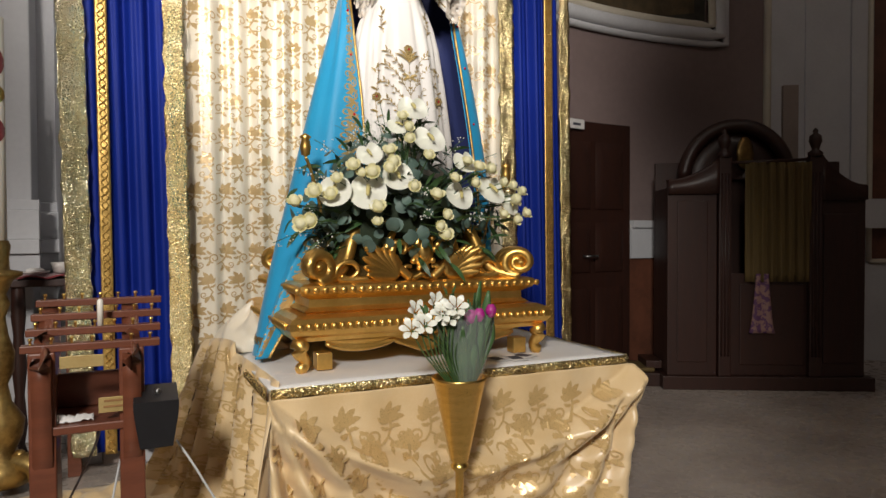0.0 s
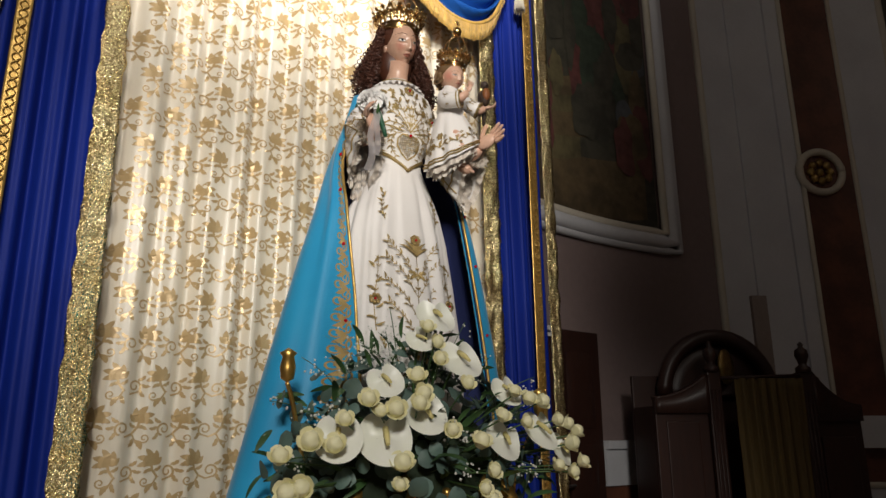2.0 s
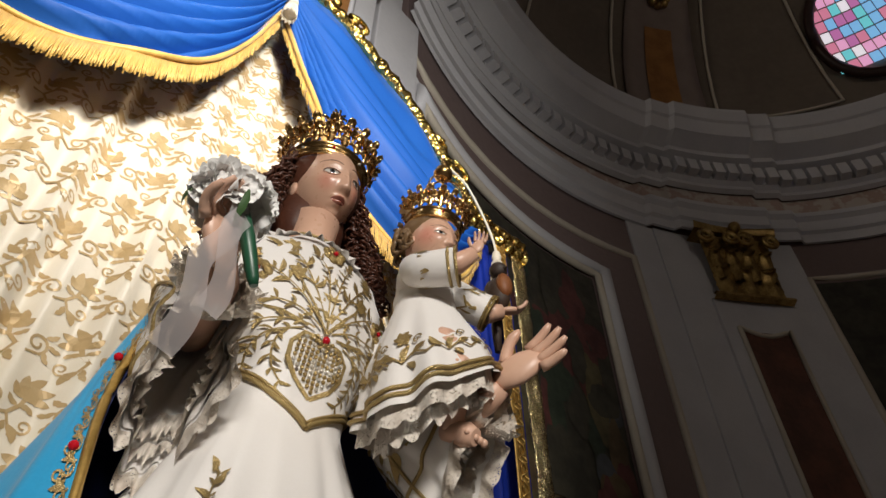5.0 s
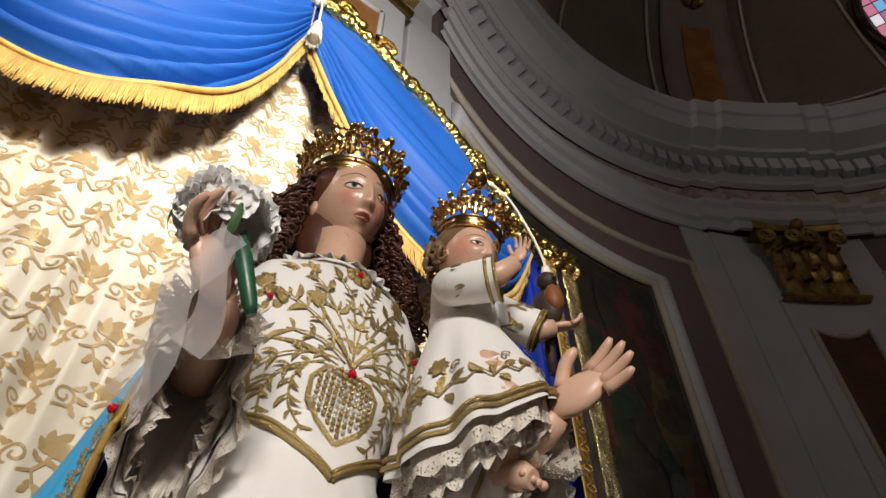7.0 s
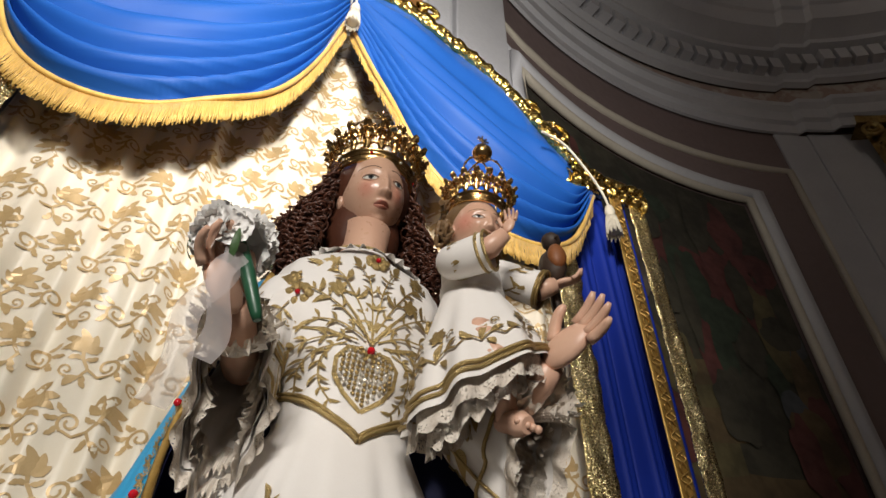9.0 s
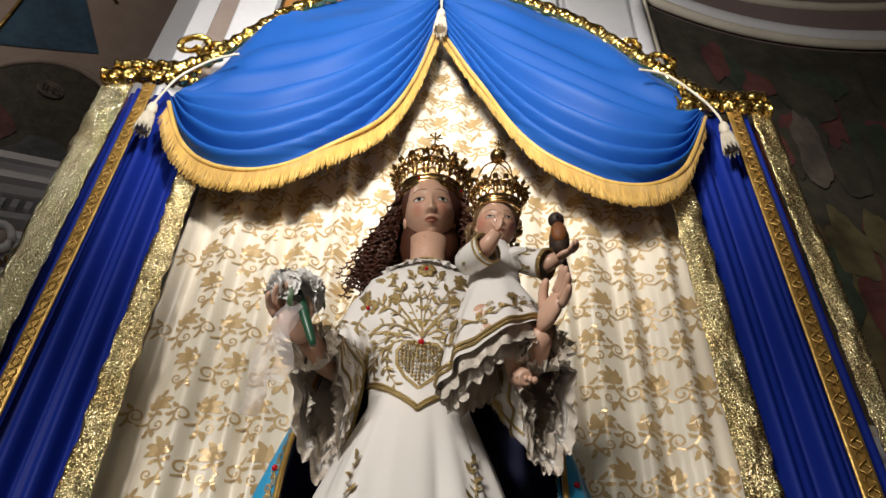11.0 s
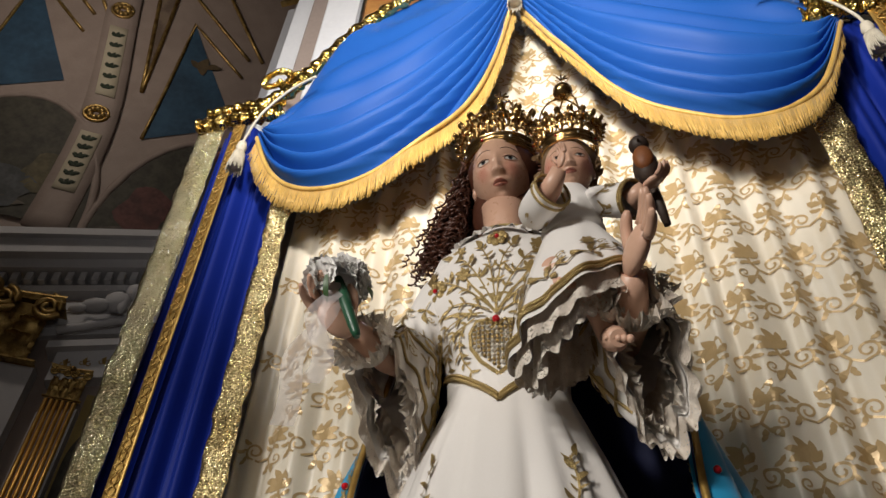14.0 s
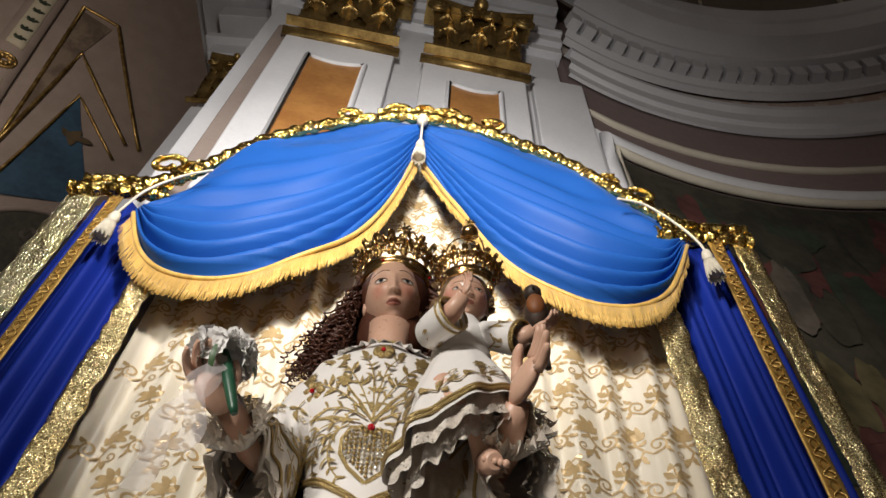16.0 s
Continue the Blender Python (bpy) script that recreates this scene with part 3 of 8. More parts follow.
Build().grid(lambda u, v: on_mural(u, v, 0.02), 24, 2).obj("canvas", MURAL[0], mural)
spots = [(0.05, 0.95, 0.02, 0.2, 3), (0.1, 0.62, 0.16, 0.27, 1), (0.14, 0.7, 0.24, 0.33, 3), (0.2, 0.66, 0.31, 0.38, 1), (0.24, 0.64, 0.36, 0.42, 3)]
d = 0.024
for u0, u1, v0, v1, k in spots:
    b = Build().grid(lambda u, v: on_mural(lerp(u0, u1, u), lerp(v0, v1, v) - 0.04 * math.sin(math.pi * u), d), 14, 2)
    b.obj("painted_patch", MURAL[k], mural)
    d += 0.0006
patches = random.Random(17)
for i in range(70):
    u, v = patches.uniform(0.05, 0.96), patches.uniform(0.22, 0.88)
    k = patches.choice((2, 2, 1, 4, 5, 3, 6, 0, 0)) if v < 0.66 else patches.choice((2, 2, 2, 0, 6, 0))
    ru, rv = patches.uniform(0.03, 0.075), patches.uniform(0.04, 0.13)
    b = Build()

    def fn(s, q):
        w = 1 + 0.45 * noise.noise((1.6 * math.cos(6.283 * s) + i * 3.1, 1.6 * math.sin(6.283 * s), 0.5))
        return on_mural(min(0.99, max(0.01, u + ru * q * w * math.cos(6.283 * s))), v + rv * q * w * math.sin(6.283 * s), d)
    b.grid(fn, 24, 2)
    b.obj("painted_patch", MURAL[k], mural)
    d += 0.00015


def mural_frame(name, grow, proud, w, k):
    ea, ez = grow / 4.1 * 57.3, grow
    n = 20
    pts = [apse(lerp(MU0 + ea, MU1 - ea, i / n), 4.17 - proud, MZ0 - ez) for i in range(n + 1)]
    pts += [apse(MU1 - ea, 4.17 - proud, lerp(MZ0 - ez, MZ1 + ez, i / 8)) for i in range(1, 9)]
    pts += [apse(lerp(MU1 - ea, MU0 + ea, i / n), 4.17 - proud, MZ1 + ez + 0.0 * i) for i in range(1, n + 1)]
    pts += [apse(MU0 + ea, 4.17 - proud, lerp(MZ1 + ez, MZ0 - ez, i / 8)) for i in range(1, 9)]
    Build().tube(pts, w, 8).obj(name, k, mural)


mural_frame("inner_moulding", 0.05, 0.05, 0.035, STUCCO_WARM)
mural_frame("frame_body", 0.13, 0.05, 0.06, STUCCO)
mural_frame("outer_moulding", 0.2, 0.03, 0.035, STUCCO)

# dark panelled door in the apse
door = thing("door_1", "closed dark walnut panelled door with a steel handle", "door", kind="structure")


def door_at(u, v, d):
    return apse(lerp(104.5, 92.3, u), 4.17 - d, v)


Build().grid(lambda u, v: door_at(u, lerp(0, 2.06, v), 0.06), 8, 1).grid(lambda u, v: door_at(1, lerp(0, 2.06, v), lerp(0, 0.06, u)), 1, 1).grid(lambda u, v: door_at(u, 2.06, lerp(0, 0.06, v)), 8, 1).obj("casing", DARKWOOD, door)
for z0, z1 in ((0.12, 0.72), (0.85, 1.25), (1.36, 1.9)):
    for u0, u1 in ((0.1, 0.48), (0.54, 0.9)):
        b = Build()
        b.grid(lambda u, v: door_at(lerp(u0, u1, u), lerp(z0, z1, v), 0.075 + 0.02 * math.sin(math.pi * u) ** 0.3 * math.sin(math.pi * v) ** 0.3), 8, 8)
        b.obj("panel", DARKWOOD, door)
Build().tube([door_at(0.36, 0.98, 0.1), door_at(0.36, 0.98, 0.14), door_at(0.5, 0.98, 0.14)], 0.01).obj("door_handle", mat("dull_steel", (0.4, 0.4, 0.4), 0.35, 1.0), door, "dull steel lever handle")
sign = thing("door_sign", "small white paper notice on the door top", "sign")
Build().grid(lambda u, v: door_at(lerp(0.16, 0.36, u), lerp(1.985, 2.06, v), 0.105), 3, 1).obj("sheet", PAPER, sign)
Build().grid(lambda u, v: door_at(lerp(0.21, 0.31, u), lerp(2.01, 2.03, v), 0.108), 3, 1).obj("printed_bar", INK, sign)

# the pier behind the canopy: two pilasters with ochre panels
PTURN = Matrix.Translation((0.15, 3.9, 0)) @ Matrix.Rotation(radians(7.6), 4, "Z")


def pier_pilaster(x0, x1, y0, p0, p1, top):
    t = thing("pilaster", "white stucco pilaster with an ochre marble panel", "pilaster", "pier pilasters", "structure")
    Build().box(x0, x1, y0, y0 + 0.3, 0, 6.6, bev=0.012, xf=PTURN).obj("shaft", STUCCO, t)
    b = Build()
    n = 14
    b.grid(lambda u, v: PTURN @ Vector((lerp(p0, p1, u), y0 - 0.004, lerp(1.2, top - 0.06 * math.sin(math.pi * u), v))), n, 1)
    b.obj("panel", MARBLE_OCHRE, t)
    line = [(p0, 1.2), (p0, top)] + [(lerp(p0, p1, i / 10), top - 0.06 * math.sin(math.pi * i / 10)) for i in range(1, 11)] + [(p1, 1.2)]
    Build().tube([PTURN @ Vector((x, y0 - 0.004, z)) for x, z in line], 0.022, 6).obj("edging", STUCCO, t)
    Build().tube([PTURN @ Vector((x, y0 - 0.02, 6.6)) for x in (x0 - 0.03, x1 + 0.03)], 0.035, 8).obj("neck_ring", GOLD_OLD, t)
    c = PTURN @ Vector(((x0 + x1) / 2, y0, 6.66))
    capital("pilaster_capital", c, PTURN.to_3x3() @ Vector((1, 0, 0)), PTURN.to_3x3() @ Vector((0, -1, 0)), (x1 - x0) * 1.02, 0.85, group="gilded capitals")


pier_pilaster(0.0, 0.80, 0.0, 0.22, 0.62, 6.28)
pier_pilaster(1.02, 1.80, 0.0, 1.22, 1.6, 6.28)
structure(Build().box(-0.25, 2.15, 0.12, 1.2, 0, 9.3, xf=PTURN).obj("wall_pier", STUCCO), "white stucco pier behind the canopy", "wall")
structure(Build().box(1.88, 2.3, 0.06, 0.3, 0, 6.9, bev=0.01, xf=PTURN).obj("trim_pier_strip", STUCCO), "grey stucco strip beside the pilaster", "pilaster")
structure(Build().box(-0.12, 0.0, 0.06, 0.3, 0, 6.9, bev=0.01, xf=PTURN).obj("trim_pier_edge", TAUPE), "marbled edge of the pier", "pilaster")
for zz, d0, h in ((7.52, 0.05, 0.12), (7.64, 0.1, 0.14), (7.78, 0.15, 0.06), (8.2, 0.12, 0.1), (8.32, 0.2, 0.2), (8.55, 0.4, 0.12), (8.67, 0.55, 0.2), (8.87, 0.62, 0.18)):
    structure(Build().box(-0.3 - d0 * 0.5, 2.2, 0.1 - d0, 1.2, zz, zz + h, bev=0.01, xf=PTURN).obj("trim_pier_entablature", STUCCO), "stepped white stucco entablature over the pier", "cornice")
# further pilaster round the pier's side
structure(Build().box(-0.66, -0.33, 4.55, 4.9, 0, 6.62, bev=0.01).obj("trim_side_pilaster", STUCCO), "white stucco pilaster on the side of the pier", "pilaster")
capital("pilaster_capital", (-0.5, 4.55, 6.66), (1, 0, 0), (0, -1, 0), 0.4, 0.8, group="gilded capitals")
for zz, d0, h in ((7.5, 0.05, 0.2), (7.7, 0.12, 0.1), (8.2, 0.15, 0.25), (8.5, 0.4, 0.25), (8.75, 0.55, 0.3)):
    structure(Build().box(-0.75 - d0, 0.2, 4.5 - d0, 5.2, zz, zz + h, bev=0.01).obj("trim_side_entablature", STUCCO), "stepped stucco entablature on the pier's side", "cornice")

# far chapel seen past the canopy
FO = Vector((-5.2, 9.0, 0))
FN = Vector((0.56, -0.83, 0)).normalized()
FU = Vector((-FN.y, FN.x, 0))


def far(u, z, d=0.0):
    return FO + FU * u + FN * d + Vector((0, 0, z))


def tilt(u):
    return 0.3 * u


def far_box(name, u0, u1, z0, z1, d0, d1, k, label, category, kind="structure", parent=None, slope=True):
    b = Build()
    s = tilt if slope else (lambda u: 0)
    c = [far(u, z + s(u), d) for u in (u0, u1) for d in (d0, d1) for z in (z0, z1)]
    for q in ((0, 1, 3, 2), (4, 6, 7, 5), (0, 4, 5, 1), (2, 3, 7, 6), (1, 5, 7, 3), (0, 2, 6, 4)):
        b.poly([c[i] for i in q])
    ob = b.obj(name, k, parent)
    return ob if parent else tagged(ob, label, category, kind=kind)


far_box("wall_far", -9, 6, 0, 8.4, -0.4, 0, TAUPE, "dim taupe wall of the far chapel", "wall", slope=False)
for z0, z1, d0 in ((6.95, 7.08, 0.12), (7.08, 7.3, 0.2), (7.3, 7.42, 0.24), (7.62, 7.72, 0.25), (7.9, 8.05, 0.45), (8.05, 8.3, 0.62), (8.3, 8.42, 0.72)):
    far_box("trim_far_cornice", -9, 3.2, z0, z1, -0.1, d0, STUCCO, "dim grey entablature band of the far chapel", "cornice")
dent = Build()
for i in range(60):
    u = -7 + i * 0.16
    c = [far(q, z + tilt(q), dd) for q in (u, u + 0.08) for dd in (0.2, 0.36) for z in (7.74, 7.88)]
    for q in ((0, 1, 3, 2), (4, 6, 7, 5), (2, 3, 7, 6), (0, 2, 6, 4)):
        dent.poly([c[w] for w in q])
tagged(dent.obj("dentil_row", STUCCO), "small grey dentils of the far cornice", "dentils", kind="stuff")
far_box("trim_far_pier", -2.6, -0.95, 0, 6.1, 0, 0.28, STUCCO, "grey stucco pilaster of the far chapel", "pilaster", slope=False)
far_box("trim_far_pier_panel", -2.3, -1.25, 0, 5.6, 0.28, 0.285, MARBLE_RED, "dark marble panel of the far pilaster", "panel", slope=False)
capital("pilaster_capital", far(-1.75, 6.1, 0.2), FU, FN, 1.6, 0.9, group="gilded capitals")
# altar surround with fluted gilt pilaster, frieze, pediment and angel
altar = thing("altar_surround", "side altar surround with gilt fluted pilaster and white pediment", "altar")
far_box("pilaster_back", -0.72, -0.28, 1.5, 5.75, 0.0, 0.2, STUCCO, "", "", parent=altar)
for i in range(6):
    u = -0.67 + i * 0.068
    Build().tube([far(u, 1.5, 0.22), far(u, 5.72, 0.22)], 0.028, 8).obj("flute", GOLD, altar)
far_box("frieze", -0.78, 1.6, 6.18, 6.6, 0.0, 0.25, STUCCO, "", "", parent=altar)
for i in range(9):
    b = Build()
    q = []
    u = -0.62 + i * 0.22
    for s in (-1, 1):
        q += curl(s * 0.045, 0.0, 0.045, math.pi / 2, 1.0 * s, 0.018)
    q += leaf2(0, -0.03, math.pi / 2, 0.12, 0.05)
    lay(b, q, lambda x, y: far(u + x, 6.4 + tilt(u) + y, 0.262))
    b.obj("frieze_scroll", GOLD_OLD, altar)
far_box("cornice_low", -0.9, 1.8, 6.6, 6.7, 0.0, 0.4, STUCCO, "", "", parent=altar)
b = Build()
b.tube([far(-0.88, 6.62, 0.35), far(-0.45, 6.85, 0.35), far(0.05, 7.08, 0.35)], 0.06, 8)
b.tube([far(0.05 + 0.1 * math.cos(w) * (1 - w / 9), 7.02 + 0.13 * math.sin(w) * (1 - w / 9), 0.36) for w in [i * 0.35 for i in range(20)]], 0.045, 8)
b.obj("pediment", STUCCO, altar)
capital("altar_capital", far(-0.5, 5.76, 0.18), FU, FN, 0.46, 0.42, group="altar capitals")
ang = Build()
for c, r in ((far(-0.12, 7.42, 0.42), (0.13, 0.12, 0.13)), (far(-0.3, 7.2, 0.42), (0.2, 0.15, 0.16)), (far(-0.55, 7.08, 0.42), (0.22, 0.12, 0.1)), (far(-0.2, 7.15, 0.5), (0.07, 0.07, 0.16)), (far(-0.75, 6.98, 0.42), (0.14, 0.07, 0.06))):
    ang.ball(tuple(c), r, 12, 8)
tagged(ang.obj("reclining_statue", STUCCO), "small white plaster figure reclining on the pediment", "statue")
oval = thing("oval_crest", "grey stone oval crest with gilt leaves", "ornament")
Build().tube([far(0.42 + 0.17 * math.cos(i * 0.3927), 7.3 + 0.21 * math.sin(i * 0.3927), 0.4) for i in range(17)], 0.06, 8).obj("ring", STUCCO, oval)
Build().ball(tuple(far(0.42, 7.3, 0.34)), (0.15, 0.08, 0.19), 14, 8).obj("boss", TAUPE, oval)
for i in range(7):
    w = math.pi + i * math.pi / 6
    Build().ball(tuple(far(0.42 + 0.3 * math.cos(w), 7.2 + 0.3 * math.sin(w), 0.4)), 0.07, 8, 6).obj("leaf_knob", GOLD_OLD, oval)
pt = thing("altar_painting", "very dark arched altar painting with gold spandrel", "painting")
far_box("spandrel", -0.26, 1.5, 1.5, 5.95, 0.02, 0.05, mat("dull_gold_ground", (0.36, 0.26, 0.08), 0.6, tone=(0.25, 0.17, 0.05)), "", "", parent=pt, slope=False)
b = Build()
b.grid(lambda u, v: far(0.55 + 0.78 * math.cos(math.pi * (1 - u)), lerp(1.5, 5.0 + 0.8 * math.sin(math.pi * u), v), 0.07), 20, 1)
b.obj("picture", MURAL[0], pt)
for u, z, ru, rz, k in ((0.62, 5.05, 0.2, 0.24, 3), (0.6, 4.4, 0.38, 0.5, 2), (0.2, 4.3, 0.18, 0.4, 4)):
    Build().grid(lambda s, q: far(u + ru * q * math.cos(6.283 * s), z + rz * q * math.sin(6.283 * s), 0.08), 18, 2).obj("painted_patch", MURAL[k], pt)

# vault above the far wall, leaning inwards
def vault(u, h):
    """u along the wall, h metres up the vault from its foot."""
    ang = h / 14.0
    return far(u * (1 - 0.2 * ang), 8.4 + 12.0 * math.sin(ang), 12.0 * (1 - math.cos(ang)) * 0.6)


structure(Build().grid(lambda u, v: vault(lerp(-12, 8, u), lerp(0, 18, v)), 30, 24).obj("ceiling_far_vault", TAUPE), "dim painted vault of the far chapel", "ceiling")


def vault_line(name, pts, r, k, label):
    line = []
    for (u0, h0), (u1, h1) in zip(pts, pts[1:]):
        line += [vault(lerp(u0, u1, i / 6), lerp(h0, h1, i / 6)) + FN * 0.03 for i in range(6)]
    line.append(vault(*pts[-1]) + FN * 0.03)
    return structure(Build().tube(line, r, 6).obj(name, k), label, "moulding")


def vault_field(name, pts, k, label, d=0.02):
    n = len(pts)
    c = (sum(p[0] for p in pts) / n, sum(p[1] for p in pts) / n)
    b = Build()
    for i in range(n):
        a, e = pts[i], pts[(i + 1) % n]
        b.grid(lambda u, v: vault(lerp(c[0], lerp(a[0], e[0], u), v), lerp(c[1], lerp(a[1], e[1], u), v)) + FN * d, 4, 4)
    return structure(b.obj(name, k), label, "panel")


for du, hh in ((0, 0), (-3.1, 0)):
    tri = [(-1.1 + du, 2.65), (-1.02 + du, 6.12), (0.35 + du, 3.6)]
    vault_field("ceiling_blue_panel", tri, VAULT_BLUE, "dark blue triangular vault panel")
    vault_line("trim_vault", tri[:2] + [(0.2 + du, 5.0)], 0.03, GOLD_OLD, "thin gilt moulding on the vault")
    vault_line("trim_vault", [(-1.45 + du, 3.84), (-1.56 + du, 7.25), (0.23 + du, 5.55)], 0.035, GOLD_OLD, "thin gilt moulding on the vault")
    vault_line("trim_vault", [(-1.45 + du, 3.84), (-2.18 + du, 8.52), (-1.4 + du, 8.6), (0.5 + du, 5.6)], 0.035, GOLD_OLD, "thin gilt moulding on the vault")
    vault_field("ceiling_tan_panel", [(-1.5 + du, 4.2), (-2.1 + du, 8.4), (-1.45 + du, 8.4), (-1.54 + du, 7.35)], VAULT_TAN, "tan painted scroll panel of the vault")
    # painted rib with cream leaf panels and rosettes
    rib = [(-1.78, 0.0), (-1.9, 2.9), (-2.4, 5.8), (-2.9, 9.0), (-3.2, 12)]
    b = Build()
    b.grid(lambda u, v: vault(along(rib, v)[0] + du + (u - 0.5) * 0.62, along(rib, v)[1]) + FN * 0.05, 3, 24)
    structure(b.obj("trim_vault_rib", TAUPE, thick=0.08), "broad painted rib of the vault", "moulding")
    for h0, h1 in ((0.9, 2.4), (3.4, 5.3), (6.3, 8.4)):
        v0, v1 = h0 / 12, h1 / 12
        at = [next(along(rib, q / 200) for q in range(201) if along(rib, q / 200)[1] >= h) for h in (h0, h1)]
        b = Build()
        b.grid(lambda u, v: vault(lerp(at[0][0], at[1][0], v) + du + (u - 0.5) * 0.34, lerp(h0, h1, v)) + FN * 0.1, 2, 10)
        structure(b.obj("trim_rib_panel", VAULT_CREAM, thick=0.02), "cream rib panel with dark painted leaves", "panel")
        q = []
        for i in range(6):
            y = lerp(h0, h1, (i + 0.6) / 6.6)
            x = lerp(at[0][0], at[1][0], (y - h0) / (h1 - h0)) + du
            q += leaf2(x, y, 0.7, 0.16, 0.09, 2) + leaf2(x, y, 2.4, 0.16, 0.09, 2) + leaf2(x, y, 1.57, 0.14, 0.07)
        b = Build()
        lay(b, q, lambda x, y: vault(x, y) + FN * 0.118)
        structure(b.obj("trim_leaf_painting", MURAL[6], thick=0.004), "dark green painted leaves", "painting")
    for h, u in ((2.9, -1.95), (5.8, -2.4)):
        b = Build()
        for i in range(8):
            w = i * math.pi / 4
            b.ball(tuple(vault(u + du + 0.11 * math.cos(w), h + 0.11 * math.sin(w)) + FN * 0.1), 0.06, 8, 6)
        b.tube([vault(u + du + 0.2 * math.cos(i * 0.3927), h + 0.2 * math.sin(i * 0.3927)) + FN * 0.1 for i in range(17)], 0.03, 6)
        structure(b.obj("trim_rosette", GOLD_OLD), "aged gilt rosette on the vault rib", "rosette")
    # dark lunette with a painted scene and oval
    arch = [(-1.3 + du + 1.55 * (1 - math.cos(math.pi * i / 16)), 0.1 + 2.9 * math.sin(math.pi * i / 16)) for i in range(17)]
    vault_field("ceiling_lunette", arch, MURAL[0], "very dark painted lunette", 0.06)
    vault_line("trim_lunette", arch, 0.07, TAUPE, "arched taupe moulding of the lunette")
    for u, h, ru, rh, k in ((-0.55, 0.9, 0.4, 0.6, 2), (0.4, 0.7, 0.5, 0.5, 4), (-0.1, 0.35, 0.9, 0.25, 5), (0.9, 1.2, 0.3, 0.5, 1)):
        structure(Build().grid(lambda s, q: vault(u + du + ru * q * math.cos(6.283 * s) * (1 + 0.2 * math.sin(s * 25)), h + rh * q * math.sin(6.283 * s)) + FN * 0.075, 20, 2).obj("ceiling_painted_cloud", MURAL[k]), "dim painted cloud in the lunette", "painting")
bird_ = Build()
lay(bird_, leaf2(-0.54, 4.75, 1.57, 0.5, 0.22) + leaf2(-0.54, 4.95, 0.4, 0.34, 0.16) + leaf2(-0.54, 4.95, 2.74, 0.34, 0.16), lambda x, y: vault(x, y) + FN * 0.04)
structure(bird_.obj("ceiling_painted_emblem", MURAL[3]), "ochre painted winged emblem on the blue panel", "painting")
ihs = thing("painted_oval", "pale oval bearing dark letters on the lunette", "painting")
Build().grid(lambda s, q: vault(0.0 + 0.2 * q * math.cos(6.283 * s), 2.23 + 0.19 * q * math.sin(6.283 * s)) + FN * 0.09, 24, 2).obj("ground", MURAL[5], ihs)
cu = bpy.data.curves.new("lettering", "FONT")
cu.body, cu.size, cu.extrude, cu.align_x, cu.align_y = "IHS", 0.2, 0.004, "CENTER", "CENTER"
tx = new("lettering", cu)
tx.data.materials.append(MURAL[0])
tx.parent = ihs
ux, up = (vault(0.1, 2.23) - vault(0, 2.23)).normalized(), (vault(0, 2.33) - vault(0, 2.23)).normalized()
o = vault(0, 2.23) + FN * 0.13
tx.matrix_world = Matrix(((ux.x, up.x, FN.x, o.x), (ux.y, up.y, FN.y, o.y), (ux.z, up.z, FN.z, o.z), (0, 0, 0, 1)))

# plain walls and ceiling that close the church round the camera
structure(Build().box(-16, 14, -12.3, -12, 0, 20).obj("wall_nave_end", WALL), "plain plastered nave end wall", "wall")
structure(Build().box(-16.3, -16, -12, 18, 0, 20).obj("wall_nave_side", WALL), "plain plastered nave side wall", "wall")
structure(Build().box(14, 14.3, -12, 18, 0, 20).obj("wall_transept_side", WALL), "plain plastered transept wall", "wall")
structure(Build().box(-16, 14, 18, 18.3, 0, 20).obj("wall_choir_end", WALL), "plain plastered choir wall", "wall")
structure(Build().box(-16, 14, -12, 18, 20, 20.3).obj("ceiling_nave", WALL), "plain high plastered nave ceiling", "ceiling")


# ---- the canopy: brocade backdrop, side drapes, swags, crest ----
CYP = 3.80  # plane of the hangings


def brocade_motif():
    """A spray of lobed acanthus on a winding stem that ends in a leafy scroll."""
    q = []
    for a, l, w in ((0.35, 0.052, 0.022), (0.95, 0.060, 0.026), (1.6, 0.064, 0.026), (2.25, 0.054, 0.024), (2.9, 0.044, 0.020)):
        q += leaf2(0.0, 0.018, a, l, w, 3)
    q += stroke([(0.0, 0.03), (0.006, 0.0), (0.0, -0.03), (-0.018, -0.052), (-0.044, -0.056)], 0.010, 0.006)
    q += curl(-0.044, -0.032, 0.026, -math.pi / 2, 1.3, 0.008, -1, 18)
    for a in (2.5, 3.3, 4.1):
        q += leaf2(-0.044 + 0.026 * math.cos(a), -0.032 + 0.026 * math.sin(a), a + 0.5, 0.032, 0.014, 2)
    q += stroke([(0.0, -0.03), (0.022, -0.046), (0.044, -0.042)], 0.007, 0.005)
    q += curl(0.046, -0.026, 0.017, -math.pi / 2, 1.2, 0.006, 1, 14)
    q += leaf2(0.022, -0.046, -0.5, 0.042, 0.020, 3) + leaf2(0.012, -0.044, -1.5, 0.034, 0.016, 2)
    q += leaf2(0.004, 0.0, 0.1, 0.036, 0.014, 2) + leaf2(0.002, -0.004, 3.0, 0.032, 0.013, 2)
    return q


MOTIF = brocade_motif()


def folds(x, z):
    """Depth of the hanging cloth's pleats."""
    return (0.015 * math.sin(x * 46 + 0.5 * math.sin(z * 0.9) + 1.6 * math.sin(x * 7)) + 0.006 * math.sin(x * 83 + z * 0.5 + 2.0) + 0.012 * math.sin(x * 19 + z * 0.3)
            + 0.006 * noise.noise((x * 9, z * 1.6, 4.0)))


def back_cloth(x, z, d=0.0):
    return (x, CYP + 0.03 + folds(x, z) - d, z)


